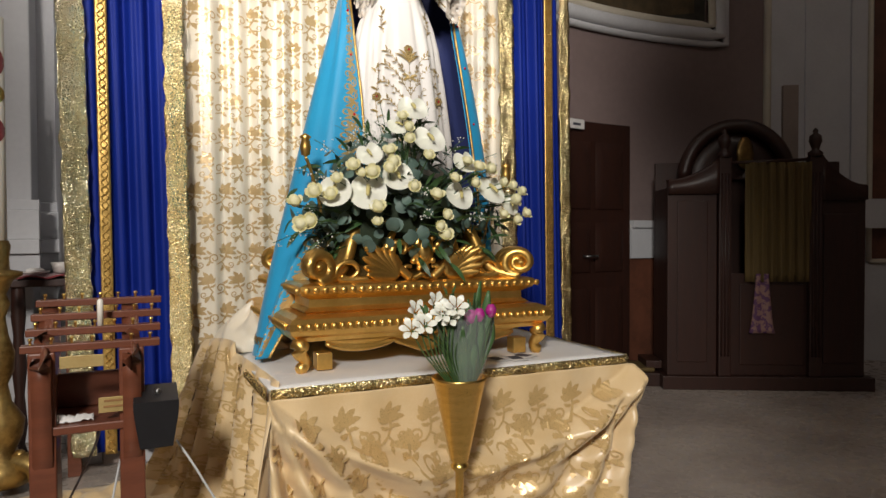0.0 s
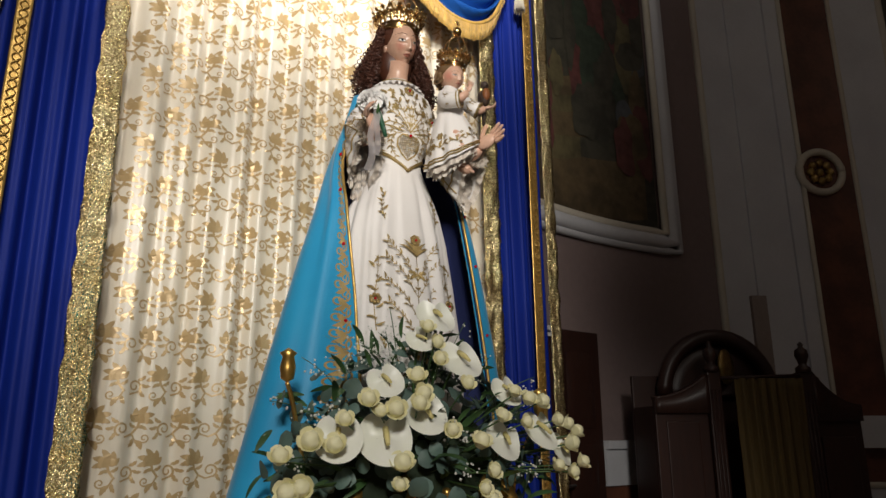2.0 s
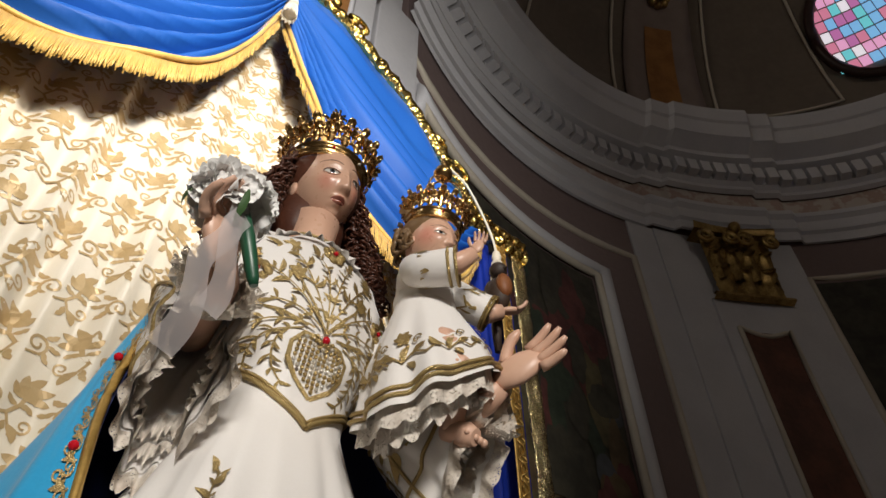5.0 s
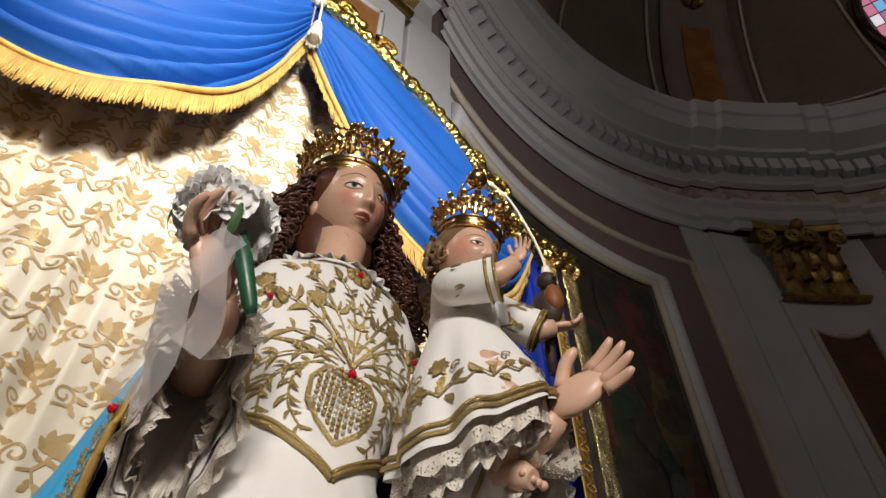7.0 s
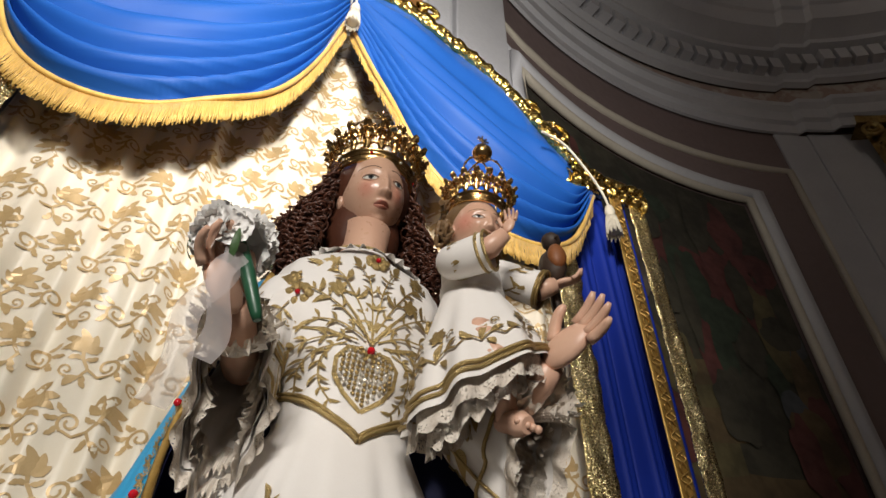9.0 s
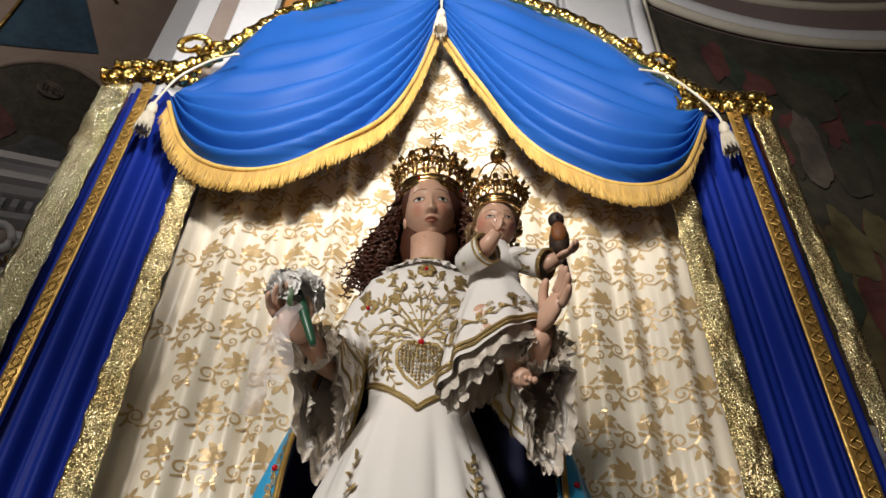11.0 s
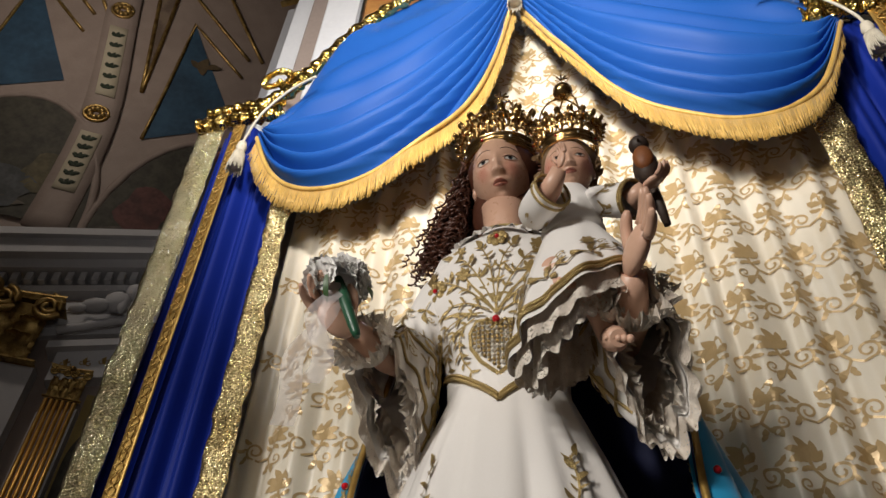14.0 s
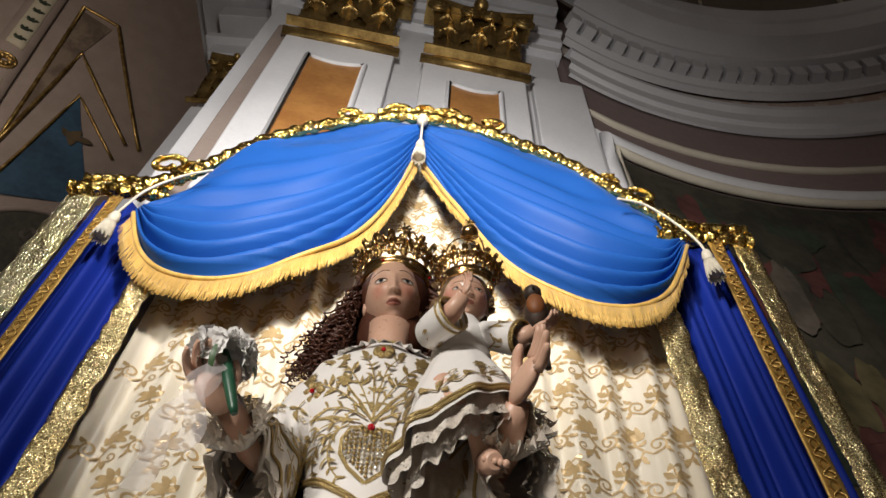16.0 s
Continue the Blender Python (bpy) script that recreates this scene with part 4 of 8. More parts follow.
curtain = thing("backdrop_curtain", "cream satin brocade curtain with gold scrolling leaf pattern", "curtain")
def crest_z(x):
    pts = [(0.0, 4.0), (0.2, 4.1), (0.36, 4.36), (0.55, 4.62), (0.83, 4.84), (1.24, 4.97), (1.62, 4.82), (1.92, 4.60), (2.12, 4.38), (2.3, 4.12), (2.5, 4.0)]
    for (a, b), (c, d) in zip(pts, pts[1:]):
        if a <= x <= c:
            return lerp(b, d, (x - a) / (c - a))
    return 4.0


Build().grid(lambda u, v: back_cloth(lerp(0.34, 2.32, u), lerp(0.02, crest_z(lerp(0.34, 2.32, u)), v)), 240, 40).obj("cloth", BROCADE, curtain, thick=0.003)
brocade_cloth = bpy.data.objects["cloth"]
pat = Build()
rows, cols = 31, 13
for j in range(rows):
    for i in range(cols):
        x0, z0 = 0.45 + (i + 0.5 * (j % 2)) * 0.152, 0.12 + j * 0.155
        if x0 > 2.24 or z0 > crest_z(x0) - 0.12:
            continue
        lay(pat, moved(MOTIF, x0, z0, 1.0, (0.45 if j % 2 else -0.45), flip=bool(j % 2)), lambda x, z: back_cloth(x, z, 0.0035))
tagged(pat.obj("woven_pattern", BROCADE_GOLD, brocade_cloth), kind="stuff")


def strip(name, x0, x1, x0t, x1t, z0, z1, k, parent, proud, wave=0.008, seed=0.0, label=""):
    """A band of metallic cloth with crinkled edges, from z0 up to z1."""
    def fn(u, v):
        z = lerp(z0, z1, v)
        edge = wave * (noise.noise((u * 3 + seed, z * 14, seed)) if u in (0, 1) else 0.3 * noise.noise((u * 5, z * 9, seed)))
        x = lerp(lerp(x0, x0t, v), lerp(x1, x1t, v), u) + edge
        return (x, CYP - proud - 0.9 * wave * noise.noise((u * 3, z * 11, seed)) - 0.5 * wave * noise.noise((u * 6, z * 30, seed)), z)
    return Build().grid(fn, 6, 160).obj(name, k, parent, label, thick=0.004)


def side_drape(x0, x1, x0t, x1t, seed):
    d = thing("side_drape", "royal blue hanging with gold lame bands and braid", "drape", "canopy side drapes")

    def fn(u, v):
        z = lerp(0.12, 4.06, v)
        x = lerp(lerp(x0, x0t, v), lerp(x1, x1t, v), u)
        y = CYP - 0.02 - 0.022 * math.sin(u * 21 + 0.4 * math.sin(z) + seed) - 0.012 * math.sin(u * 44 + z * 0.6 + seed)
        return (x, y, z)
    Build().grid(fn, 60, 30).obj("cloth", BLUE_DEEP, d, thick=0.004)
    return d


def braid(x, xt, w, parent, proud):
    """Interlaced gold braid: flat ground with two crossing cords."""
    strip("braid_ground", x, x + w, xt, xt + w, 0.12, 4.06, BRAID, parent, proud, 0.001)
    b = Build()
    for ph in (0.0, math.pi):
        pts = []
        for i in range(601):
            v = i / 600
            z = lerp(0.12, 4.06, v)
            pts.append((lerp(x, xt, v) + w / 2 + w * 0.28 * math.sin(z * 88 + ph), CYP - proud - 0.008 - 0.004 * math.cos(z * 88 * 2 + ph), z))
        b.tube(pts, w * 0.05, 4)
    b.obj("braid_cord", BRAID, parent)


left = side_drape(-0.03, 0.36, -0.08, 0.30, 0.0)
strip("outer_band", -0.105, 0.0, -0.185, -0.055, 0.12, 4.06, TINSEL_PALE, left, 0.07, 0.012, 1.0)
braid(0.035, -0.005, 0.052, left, 0.075)
strip("inner_band", 0.335, 0.445, 0.285, 0.365, 0.12, 4.06, TINSEL, left, 0.075, 0.014, 2.0)
right = side_drape(2.30, 2.70, 2.22, 2.62, 2.0)
strip("outer_band", 2.655, 2.725, 2.60, 2.685, 0.12, 4.06, TINSEL, right, 0.07, 0.01, 3.0)
braid(2.53, 2.495, 0.06, right, 0.075)
strip("inner_band", 2.225, 2.335, 2.16, 2.26, 0.12, 4.06, TINSEL, right, 0.07, 0.012, 4.0)

CREST = [(-0.19, 4.13), (0.05, 4.15), (0.23, 4.27), (0.33, 4.42), (0.55, 4.70), (0.83, 4.90), (1.24, 5.02), (1.62, 4.88), (1.92, 4.68), (2.14, 4.45), (2.31, 4.26), (2.45, 4.13), (2.68, 4.09)]


def swag(top, low, side):
    """A swagged valance: top edge under the crest, low hem; folds follow the hang and gather at both ends."""
    s = thing("swag", "royal blue swagged valance with gold fringe", "valance", "canopy swags")

    def fn(u, v, extra=0.0):
        t, l = along(top, u), along(low, u)
        w = v ** 1.15
        x, z = lerp(t[0], l[0], w), lerp(t[1], l[1], w)
        full = math.sin(math.pi * min(1, max(0, u * 0.96 + 0.02))) ** 0.7
        dense = 1 - 0.55 * full
        fold = math.sin(2 * math.pi * (v ** 1.5 * 7.2 + 0.35 * math.sin(u * 5 + v * 3) + 0.6 * noise.noise((u * 2.2, v * 2.0, side * 3.1))))
        soft = noise.noise((u * 3.5, v * 4, side)) * 0.07 * full * (1 - v)
        amp = 0.004 + 0.046 * v ** 1.6 * (0.55 + 0.45 * full)
        y = CYP - 0.05 - 0.09 * math.sin(math.pi * 0.5 * v) * (0.35 + 0.65 * full) - amp * fold * (0.4 if v > 0.97 else 1) + soft
        return (x, y - extra, z + 0.012 * fold * v * full * (1 - v) * 3)
    Build().grid(fn, 72, 90).obj("cloth", BLUE, s, thick=0.004)
    fr = Build()
    n = 420
    rr = random.Random(int(side * 10 + 3))
    drop = 0.105
    for i in range(n):
        u = i / n
        a, b = Vector(fn(u, 1, 0.006)), Vector(fn(min(1, u + 1.35 / n), 1, 0.006))
        down = Vector((0.15 * (b - a).z / max(1e-4, (b - a).length), 0, -1)).normalized()
        ln = drop * rr.uniform(0.9, 1.06)
        jig = Vector((rr.uniform(-0.004, 0.004), rr.uniform(-0.006, 0.006), 0))
        m1 = Vector((0, rr.uniform(-0.004, 0.004), 0))
        p = [a, b, b + down * ln * 0.5 + m1, a + down * ln * 0.5 + m1, b + down * ln + jig, a + down * ln + jig]
        base = len(fr.v)
        fr.v += [tuple(q) for q in p]
        fr.face((base, base + 3, base + 2, base + 1)), fr.face((base + 3, base + 5, base + 4, base + 2))
    fr = fr.obj("fringe", FRINGE, s, "gold silk fringe", thick=0.0015)
    Build().tube([Vector(fn(i / 120, 0.995, 0.008)) for i in range(121)], 0.011, 6).obj("fringe_heading", FRINGE, fr)
    return s


TOP_L = [(0.16, 4.07), (0.26, 4.24), (0.36, 4.42), (0.55, 4.68), (0.82, 4.88), (1.08, 4.98), (1.235, 5.0)]
LOW_L = [(0.16, 3.90), (0.27, 3.67), (0.41, 3.545), (0.58, 3.51), (0.76, 3.56), (0.92, 3.66), (1.06, 3.84), (1.16, 4.12), (1.24, 4.52)]
TOP_R = [(2.38, 4.08), (2.30, 4.22), (2.12, 4.45), (1.90, 4.66), (1.62, 4.86), (1.40, 4.96), (1.245, 5.0)]
LOW_R = [(2.375, 3.95), (2.24, 3.64), (2.11, 3.52), (1.96, 3.515), (1.815, 3.58), (1.67, 3.69), (1.535, 3.87), (1.41, 4.14), (1.26, 4.52)]
swag(TOP_L, LOW_L, 0.0)
swag(TOP_R, LOW_R, 1.0)

crest = thing("canopy_crest", "crumpled gold foil cresting with scrolls on the canopy top", "ornament")


def crest_tube(pts, r, seed, name="foil_roll"):
    pts = smooth_line([(p[0], 0, p[1]) for p in pts], 26 * (len(pts) - 1))
    b = Build()
    n = 9

    def fn(u, v):
        k = v * (len(pts) - 1)
        p = pts[min(len(pts) - 1, round(k))]
        q = pts[min(len(pts) - 1, round(k) + 1)] - pts[max(0, round(k) - 1)]
        q.normalize()
        w = 2 * math.pi * u
        rr = r * (1 + 0.35 * noise.noise((p.x * 30 + seed, u * 6, p.z * 30)) + 0.15 * math.sin(k * 0.9))
        return (p.x - q.z * rr * math.cos(w), CYP - 0.07 - rr * 0.8 * math.sin(w), p.z + q.x * rr * math.cos(w))
    b.grid(fn, n, len(pts) - 1, closed=True)
    return b.obj(name, TINSEL_DEEP, crest)


crest_tube(CREST[1:-1], 0.036, 0.0)
for x0, x1, z in ((-0.20, 0.20, 4.11), (2.28, 2.69, 4.07)):
    crest_tube([(x0, z), ((x0 + x1) / 2, z + 0.01), (x1, z)], 0.04, 5.0 + x0)
    crest_tube([(x0 + 0.03, z + 0.08), ((x0 + x1) / 2, z + 0.085), (x1, z + 0.08)], 0.028, 9.0 + x0)


def crest_curl(x, z, r, a0, sg, turns=1.1):
    crest_tube([(x + r * (1 - 0.6 * i / 12) * math.cos(a0 + sg * i / 12 * turns * 6.283), z + r * (1 - 0.6 * i / 12) * math.sin(a0 + sg * i / 12 * turns * 6.283)) for i in range(13)], 0.016, x * 7, "foil_scroll")


for x, z, r, a0, sg in ((0.12, 4.36, 0.085, -1.0, 1), (0.22, 4.33, 0.05, 2.2, -1), (2.28, 4.38, 0.075, 4.1, -1), (2.16, 4.50, 0.05, 1.0, 1), (1.10, 5.09, 0.07, 0.0, 1), (1.38, 5.08, 0.07, 3.14, -1), (0.85, 5.0, 0.06, 0.3, 1),
                        (1.62, 4.99, 0.06, 2.8, -1), (1.24, 5.12, 0.05, -1.57, 1)):
    crest_curl(x, z, r, a0, sg)
crest_tube([(1.0, 5.05), (1.15, 5.1), (1.24, 5.06), (1.33, 5.1), (1.5, 5.04)], 0.02, 3.3, "foil_scroll")


def tassel(p, tie=()):
    t = thing("tassel", "cream silk tassel on a twisted cord", "tassel", "canopy tassels")
    x, y, z = p
    sk = Build().lathe([(0.0, 0.04), (0.016, 0.03), (0.022, 0.0), (0.017, -0.018), (0.02, -0.03), (0.022, -0.045), (0.025, -0.08), (0.026, -0.11), (0.0, -0.105)], p, 14).obj("skirt", ROPE, t)
    b = Build()
    for i in range(34):
        w = i * 6.283 / 34
        b.tube([(x + 0.021 * math.cos(w), y + 0.021 * math.sin(w), z - 0.03), (x + 0.026 * math.cos(w), y + 0.026 * math.sin(w), z - 0.07), (x + 0.031 * math.cos(w), y + 0.031 * math.sin(w), z - 0.118 - 0.01 * (i % 3))], 0.0026, 4)
    b.obj("strand_fringe", ROPE, sk)
    if tie:
        Build().tube(smooth_line(list(tie), 30), 0.0055, 8).obj("cord", ROPE, t)
    return t


tassel((0.115, CYP - 0.13, 3.83), ((0.40, CYP - 0.17, 4.17), (0.28, CYP - 0.15, 4.14), (0.17, CYP - 0.14, 4.03), (0.12, CYP - 0.13, 3.9), (0.115, CYP - 0.13, 3.86)))
tassel((2.43, CYP - 0.13, 3.86), ((2.12, CYP - 0.17, 4.18), (2.24, CYP - 0.16, 4.16), (2.36, CYP - 0.14, 4.05), (2.42, CYP - 0.13, 3.95), (2.43, CYP - 0.13, 3.88)))
tassel((1.255, CYP - 0.16, 4.55), ((1.24, CYP - 0.08, 5.0), (1.25, CYP - 0.14, 4.8), (1.255, CYP - 0.16, 4.58)))
gather = Build()
gather.ball((1.245, CYP - 0.1, 4.93), (0.03, 0.03, 0.05), 12, 8)
tagged(gather.obj("gathering_knot", ROPE), "small cream cord knot at the canopy's crown", "knot")
frame_ = thing("canopy_stand", "plain wooden stand carrying the canopy hangings", "stand")
for x in (-0.1, 2.64):
    Build().box(x - 0.03, x + 0.03, CYP + 0.03, CYP + 0.08, 0, 4.1, bev=0.004).obj("post", REDWOOD, frame_)
Build().tube([(x, CYP + 0.08, z - 0.06) for x, z in CREST], 0.025, 6).obj("arched_rail", REDWOOD, frame_)

# ---- draped table ----
TX0, TX1, TY0, TY1, TZ = 0.55, 2.03, 2.40, 3.62, 0.647
table = thing("draped_table", "table under white cloth with gold damask skirt and gold edging", "table")
Build().box(TX0 + 0.02, TX1 - 0.02, TY0 + 0.02, TY1, 0.0, TZ - 0.02).obj("body", WHITE_CLOTH, table)
Build().grid(lambda u, v: (lerp(TX0, TX1, u), lerp(TY0, TY1, v), TZ + 0.004 * noise.noise((u * 7, v * 7, 2))), 24, 20).obj("white_top_cloth", WHITE_CLOTH, table, "white cotton cover", thick=0.008)
for pts, ax in (((TX0, TY0, TX1, TY0), 0), ((TX0, TY1, TX0, TY0), 1), ((TX1, TY0, TX1, TY1), 1)):
    x0, y0, x1, y1 = pts
    nx, ny = (0, -1) if ax == 0 else ((-1, 0) if x0 == TX0 else (1, 0))
    b = Build().grid(lambda u, v: (lerp(x0, x1, u) + nx * 0.016, lerp(y0, y1, u) + ny * 0.016, TZ + 0.004 - 0.036 * v + 0.001 * math.sin(u * 300)), 120, 3)
    for ph in (0, math.pi):
        b.tube([(lerp(x0, x1, i / 200) + nx * 0.021, lerp(y0, y1, i / 200) + ny * 0.021, TZ - 0.014 + 0.008 * math.sin(i * 0.7 + ph)) for i in range(201)], 0.003, 4)
    b.obj("edging_braid", TINSEL, table, thick=0.003)


def skirt_y(x, z):
    """How far the front skirt stands out: a swag between both corners over falling folds."""
    u = min(1, max(0, (x - TX0) / (TX1 - TX0)))
    line = 0.61 - 0.27 * math.sin(math.pi * u) ** 0.8
    d = 0.02 + 0.004 * math.sin(x * 30)
    al, ar = math.atan2(TZ - z, x - TX0 + 0.02), math.atan2(TZ - z, TX1 + 0.02 - x)
    rl, rr_ = math.hypot(TZ - z, x - TX0), math.hypot(TZ - z, TX1 - x)
    fan = 0.045 * math.sin(al * 22 + 1.0) * min(1, rl * 3) * max(0, 1 - u * 1.3) + 0.040 * math.sin(ar * 19) * min(1, rr_ * 3) * max(0, 1.4 * u - 0.4)
    below = 1 / (1 + math.exp((z - line) * 60))
    roll = math.exp(-((z - line + 0.05) / 0.045) ** 2)
    d += below * (0.03 + fan + 0.012 * math.sin(x * 24 + z * 6)) + 0.075 * roll + 0.022 * below * math.sin((line - z) * 70) * math.exp(-(line - z) * 6)
    return TY0 - d


Build().grid(lambda u, v: (lerp(TX0 - 0.015, TX1 + 0.015, u), skirt_y(lerp(TX0, TX1, u), lerp(0.01, TZ - 0.03, v)), lerp(0.01, TZ - 0.03, v)), 150, 70).obj("front_skirt", SATIN_GOLD, table, "gold champagne damask satin", thick=0.004)
pat = Build()
for j in range(6):
    for i in range(9):
        x0, z0 = TX0 + 0.1 + (i + 0.5 * (j % 2)) * 0.155, 0.06 + j * 0.105
        if x0 < TX1 - 0.09 and z0 < TZ - 0.1:
            lay(pat, moved(MOTIF, x0, z0, 1.15, 0.2 * math.sin(i * 3 + j), flip=bool(j % 2)), lambda x, z: (x, skirt_y(x, max(0.01, z)) - 0.005, z))
tagged(pat.obj("damask_pattern", SATIN_PATTERN, table), kind="stuff")
Build().grid(lambda u, v: (TX1 + 0.018 + 0.012 * math.sin(u * 30 + v) * (1 - v), lerp(TY0, TY1, u), lerp(0.01, TZ - 0.03, v)), 60, 20).obj("side_skirt", SATIN_GOLD, table, thick=0.004)


def left_fall(u, v):
    """Cloth that falls from the table's back corner and spreads over the floor."""
    a = lerp(-0.15, 1.0, u)
    top = Vector((TX0 + 0.02 - 0.1 * a, lerp(TY0 + 0.02, TY1 - 0.1, u), TZ + (0.02 + 0.06 * math.sin(math.pi * u) * (1 if u > 0.5 else 0.3))))
    foot = Vector((TX0 - 0.06 - 0.30 * max(0, a) ** 1.2, lerp(TY0 - 0.1, TY1 - 0.05, u), 0.015))
    p = top.lerp(foot, v)
    p.z = lerp(top.z, foot.z, 1 - (1 - v) ** 1.25)
    f = math.sin(u * 40 + 1.5 * math.sin(v * 3)) * 0.05 * v ** 0.4 + 0.02 * math.sin(u * 90 + v * 4) * v
    return (p.x - f * 0.9, p.y, max(0.012, p.z + f * 0.4 * (1 - v)))


Build().grid(left_fall, 140, 40).obj("side_fall", SATIN_GOLD, table, "gold damask falling in folds", thick=0.004)
pat = Build()
for j in range(5):
    for i in range(8):
        lay(pat, moved(MOTIF, 0.12 + i * 0.11 + 0.05 * (j % 2), 0.12 + j * 0.17, 1.0), lambda x, z: (left_fall(min(0.98, max(0.02, x)), min(0.97, max(0.03, z)))[0] - 0.006, left_fall(min(0.98, max(0.02, x)), min(0.97, max(0.03, z)))[1], left_fall(min(0.98, max(0.02, x)), min(0.97, max(0.03, z)))[2] + 0.004))
tagged(pat.obj("damask_pattern", SATIN_PATTERN, table), kind="stuff")
trail = thing("trailing_cloth", "gold damask cloth lying rumpled on the floor", "cloth")


def trail_fn(u, v):
    x, y = lerp(-0.55, 0.42, u), lerp(2.75, 3.6, v)
    e = min(u, 1 - u, v, 1 - v)
    return (x + 0.06 * noise.noise((v * 4, 1, 1)), y + 0.06 * noise.noise((u * 4, 2, 2)), 0.012 + 0.07 * abs(noise.noise((x * 5, y * 4, 0.4))) * min(1, e * 6) + 0.02 * math.sin(x * 25 + y * 20) ** 2 * min(1, e * 6))


Build().grid(trail_fn, 60, 50).obj("cloth", SATIN_GOLD, trail, thick=0.005)
heap = thing("gathered_cloth", "bunched end of the cream backdrop on the table corner", "cloth")


def heap_fn(u, v):
    w = 2 * math.pi * u
    r = 0.2 * math.sin(math.pi * (0.5 + 0.5 * v)) * (1 + 0.13 * math.sin(w * 5 + v * 7) + 0.1 * noise.noise((math.cos(w) * 2, math.sin(w) * 2, v * 3)))
    return (0.66 + r * 0.85 * math.cos(w), 3.36 + r * 1.1 * math.sin(w), TZ + 0.008 + 0.17 * v * (1 + 0.2 * math.sin(w * 3)))


Build().grid(heap_fn, 60, 18, closed=True).obj("cloth", BROCADE, heap)


# ---- gilded processional base ----
base_t = thing("gilded_base", "carved and gilded wooden statue base with scroll brackets", "statue base")


def plinth(name, x0, x1, y0, y1, prof, label=""):
    """A stepped, moulded slab: prof is (outset, height) up the edge."""
    def fn(u, v):
        d, z = prof[round(v * (len(prof) - 1))]
        k = (u * 4) % 4
        a, b, c, e = x0 - d, x1 + d, y0 - d, y1 + d
        s = k - int(k)
        return [(lerp(a, b, s), c, z), (b, lerp(c, e, s), z), (lerp(b, a, s), e, z), (a, lerp(e, c, s), z)][int(k) % 4]
    b = Build().grid(fn, 64, len(prof) - 1, closed=True, smooth=False)
    z = prof[-1][1]
    d = prof[-1][0]
    b.poly([(x0 - d, y0 - d, z), (x1 + d, y0 - d, z), (x1 + d, y1 + d, z), (x0 - d, y1 + d, z)])
    z, d = prof[0][1], prof[0][0]
    b.poly([(x0 - d, y1 + d, z), (x1 + d, y1 + d, z), (x1 + d, y0 - d, z), (x0 - d, y0 - d, z)])
    return b.obj(name, GOLD, base_t, label)


BX0, BX1, BY0, BY1 = 0.72, 1.72, 2.64, 3.46
plinth("lower_plinth", BX0, BX1, BY0, BY1, [(0.0, 0.762), (0.03, 0.765), (0.035, 0.78), (0.05, 0.79), (0.062, 0.81), (0.062, 0.835), (0.05, 0.85), (0.03, 0.858), (0.02, 0.862)])
plinth("upper_plinth", BX0 + 0.02, BX1 - 0.02, BY0 + 0.02, BY1 - 0.02, [(0.0, 0.862), (0.012, 0.87), (-0.01, 0.885), (-0.012, 0.915), (0.006, 0.925), (0.024, 0.935), (0.034, 0.95), (0.03, 0.968), (0.012, 0.975)])
# carved bead and leaf runs on the mouldings
for z, d, n, r in ((0.822, 0.064, 34, 0.016), (0.952, 0.012, 30, 0.013)):
    b = Build()
    for i in range(n):
        x = lerp(BX0 - 0.04, BX1 + 0.04, (i + 0.5) / n)
        b.ball((x, BY0 - d, z), (0.5 * (BX1 - BX0) / n * 0.85, r * 0.6, r), 8, 6)
    for i in range(24):
        y = lerp(BY0, BY1, (i + 0.5) / 24)
        b.ball((BX0 - d, y, z), (r * 0.6, 0.014, r), 8, 6)
    b.obj("carved_moulding", GOLD, base_t)
for x, sx in ((BX0 - 0.01, -1), (BX1 + 0.01, 1)):
    for y in (BY0 - 0.02, BY1 + 0.02):
        b = Build()
        pts = [(x, y, 0.765), (x + sx * 0.012, y - 0.01, 0.73), (x - sx * 0.012, y, 0.695), (x - sx * 0.004, y, 0.672), (x + sx * 0.018, y - 0.008, 0.662)]
        b.tube(smooth_line(pts, 16), [0.03, 0.034, 0.036, 0.034, 0.03, 0.027, 0.024, 0.022, 0.021, 0.021, 0.022, 0.023, 0.024, 0.024, 0.022, 0.02, 0.015], 10)
        b.box(x - sx * 0.085 - 0.03, x - sx * 0.085 + 0.03, y - 0.01, y + 0.05, 0.655, 0.72, bev=0.004)
        b.obj("foot", GOLD, base_t)
apron = Build().grid(lambda u, v: (lerp(BX0 + 0.09, BX1 - 0.09, u), BY0 + 0.0 + 0.012 * math.sin(v * 3.1), 0.765 - v * (0.022 + 0.03 * abs(math.sin(u * math.pi * 3)) ** 0.7 + 0.02 * math.exp(-((u - 0.5) / 0.08) ** 2))), 60, 4)
apron.obj("apron", GOLD, base_t, thick=0.014)


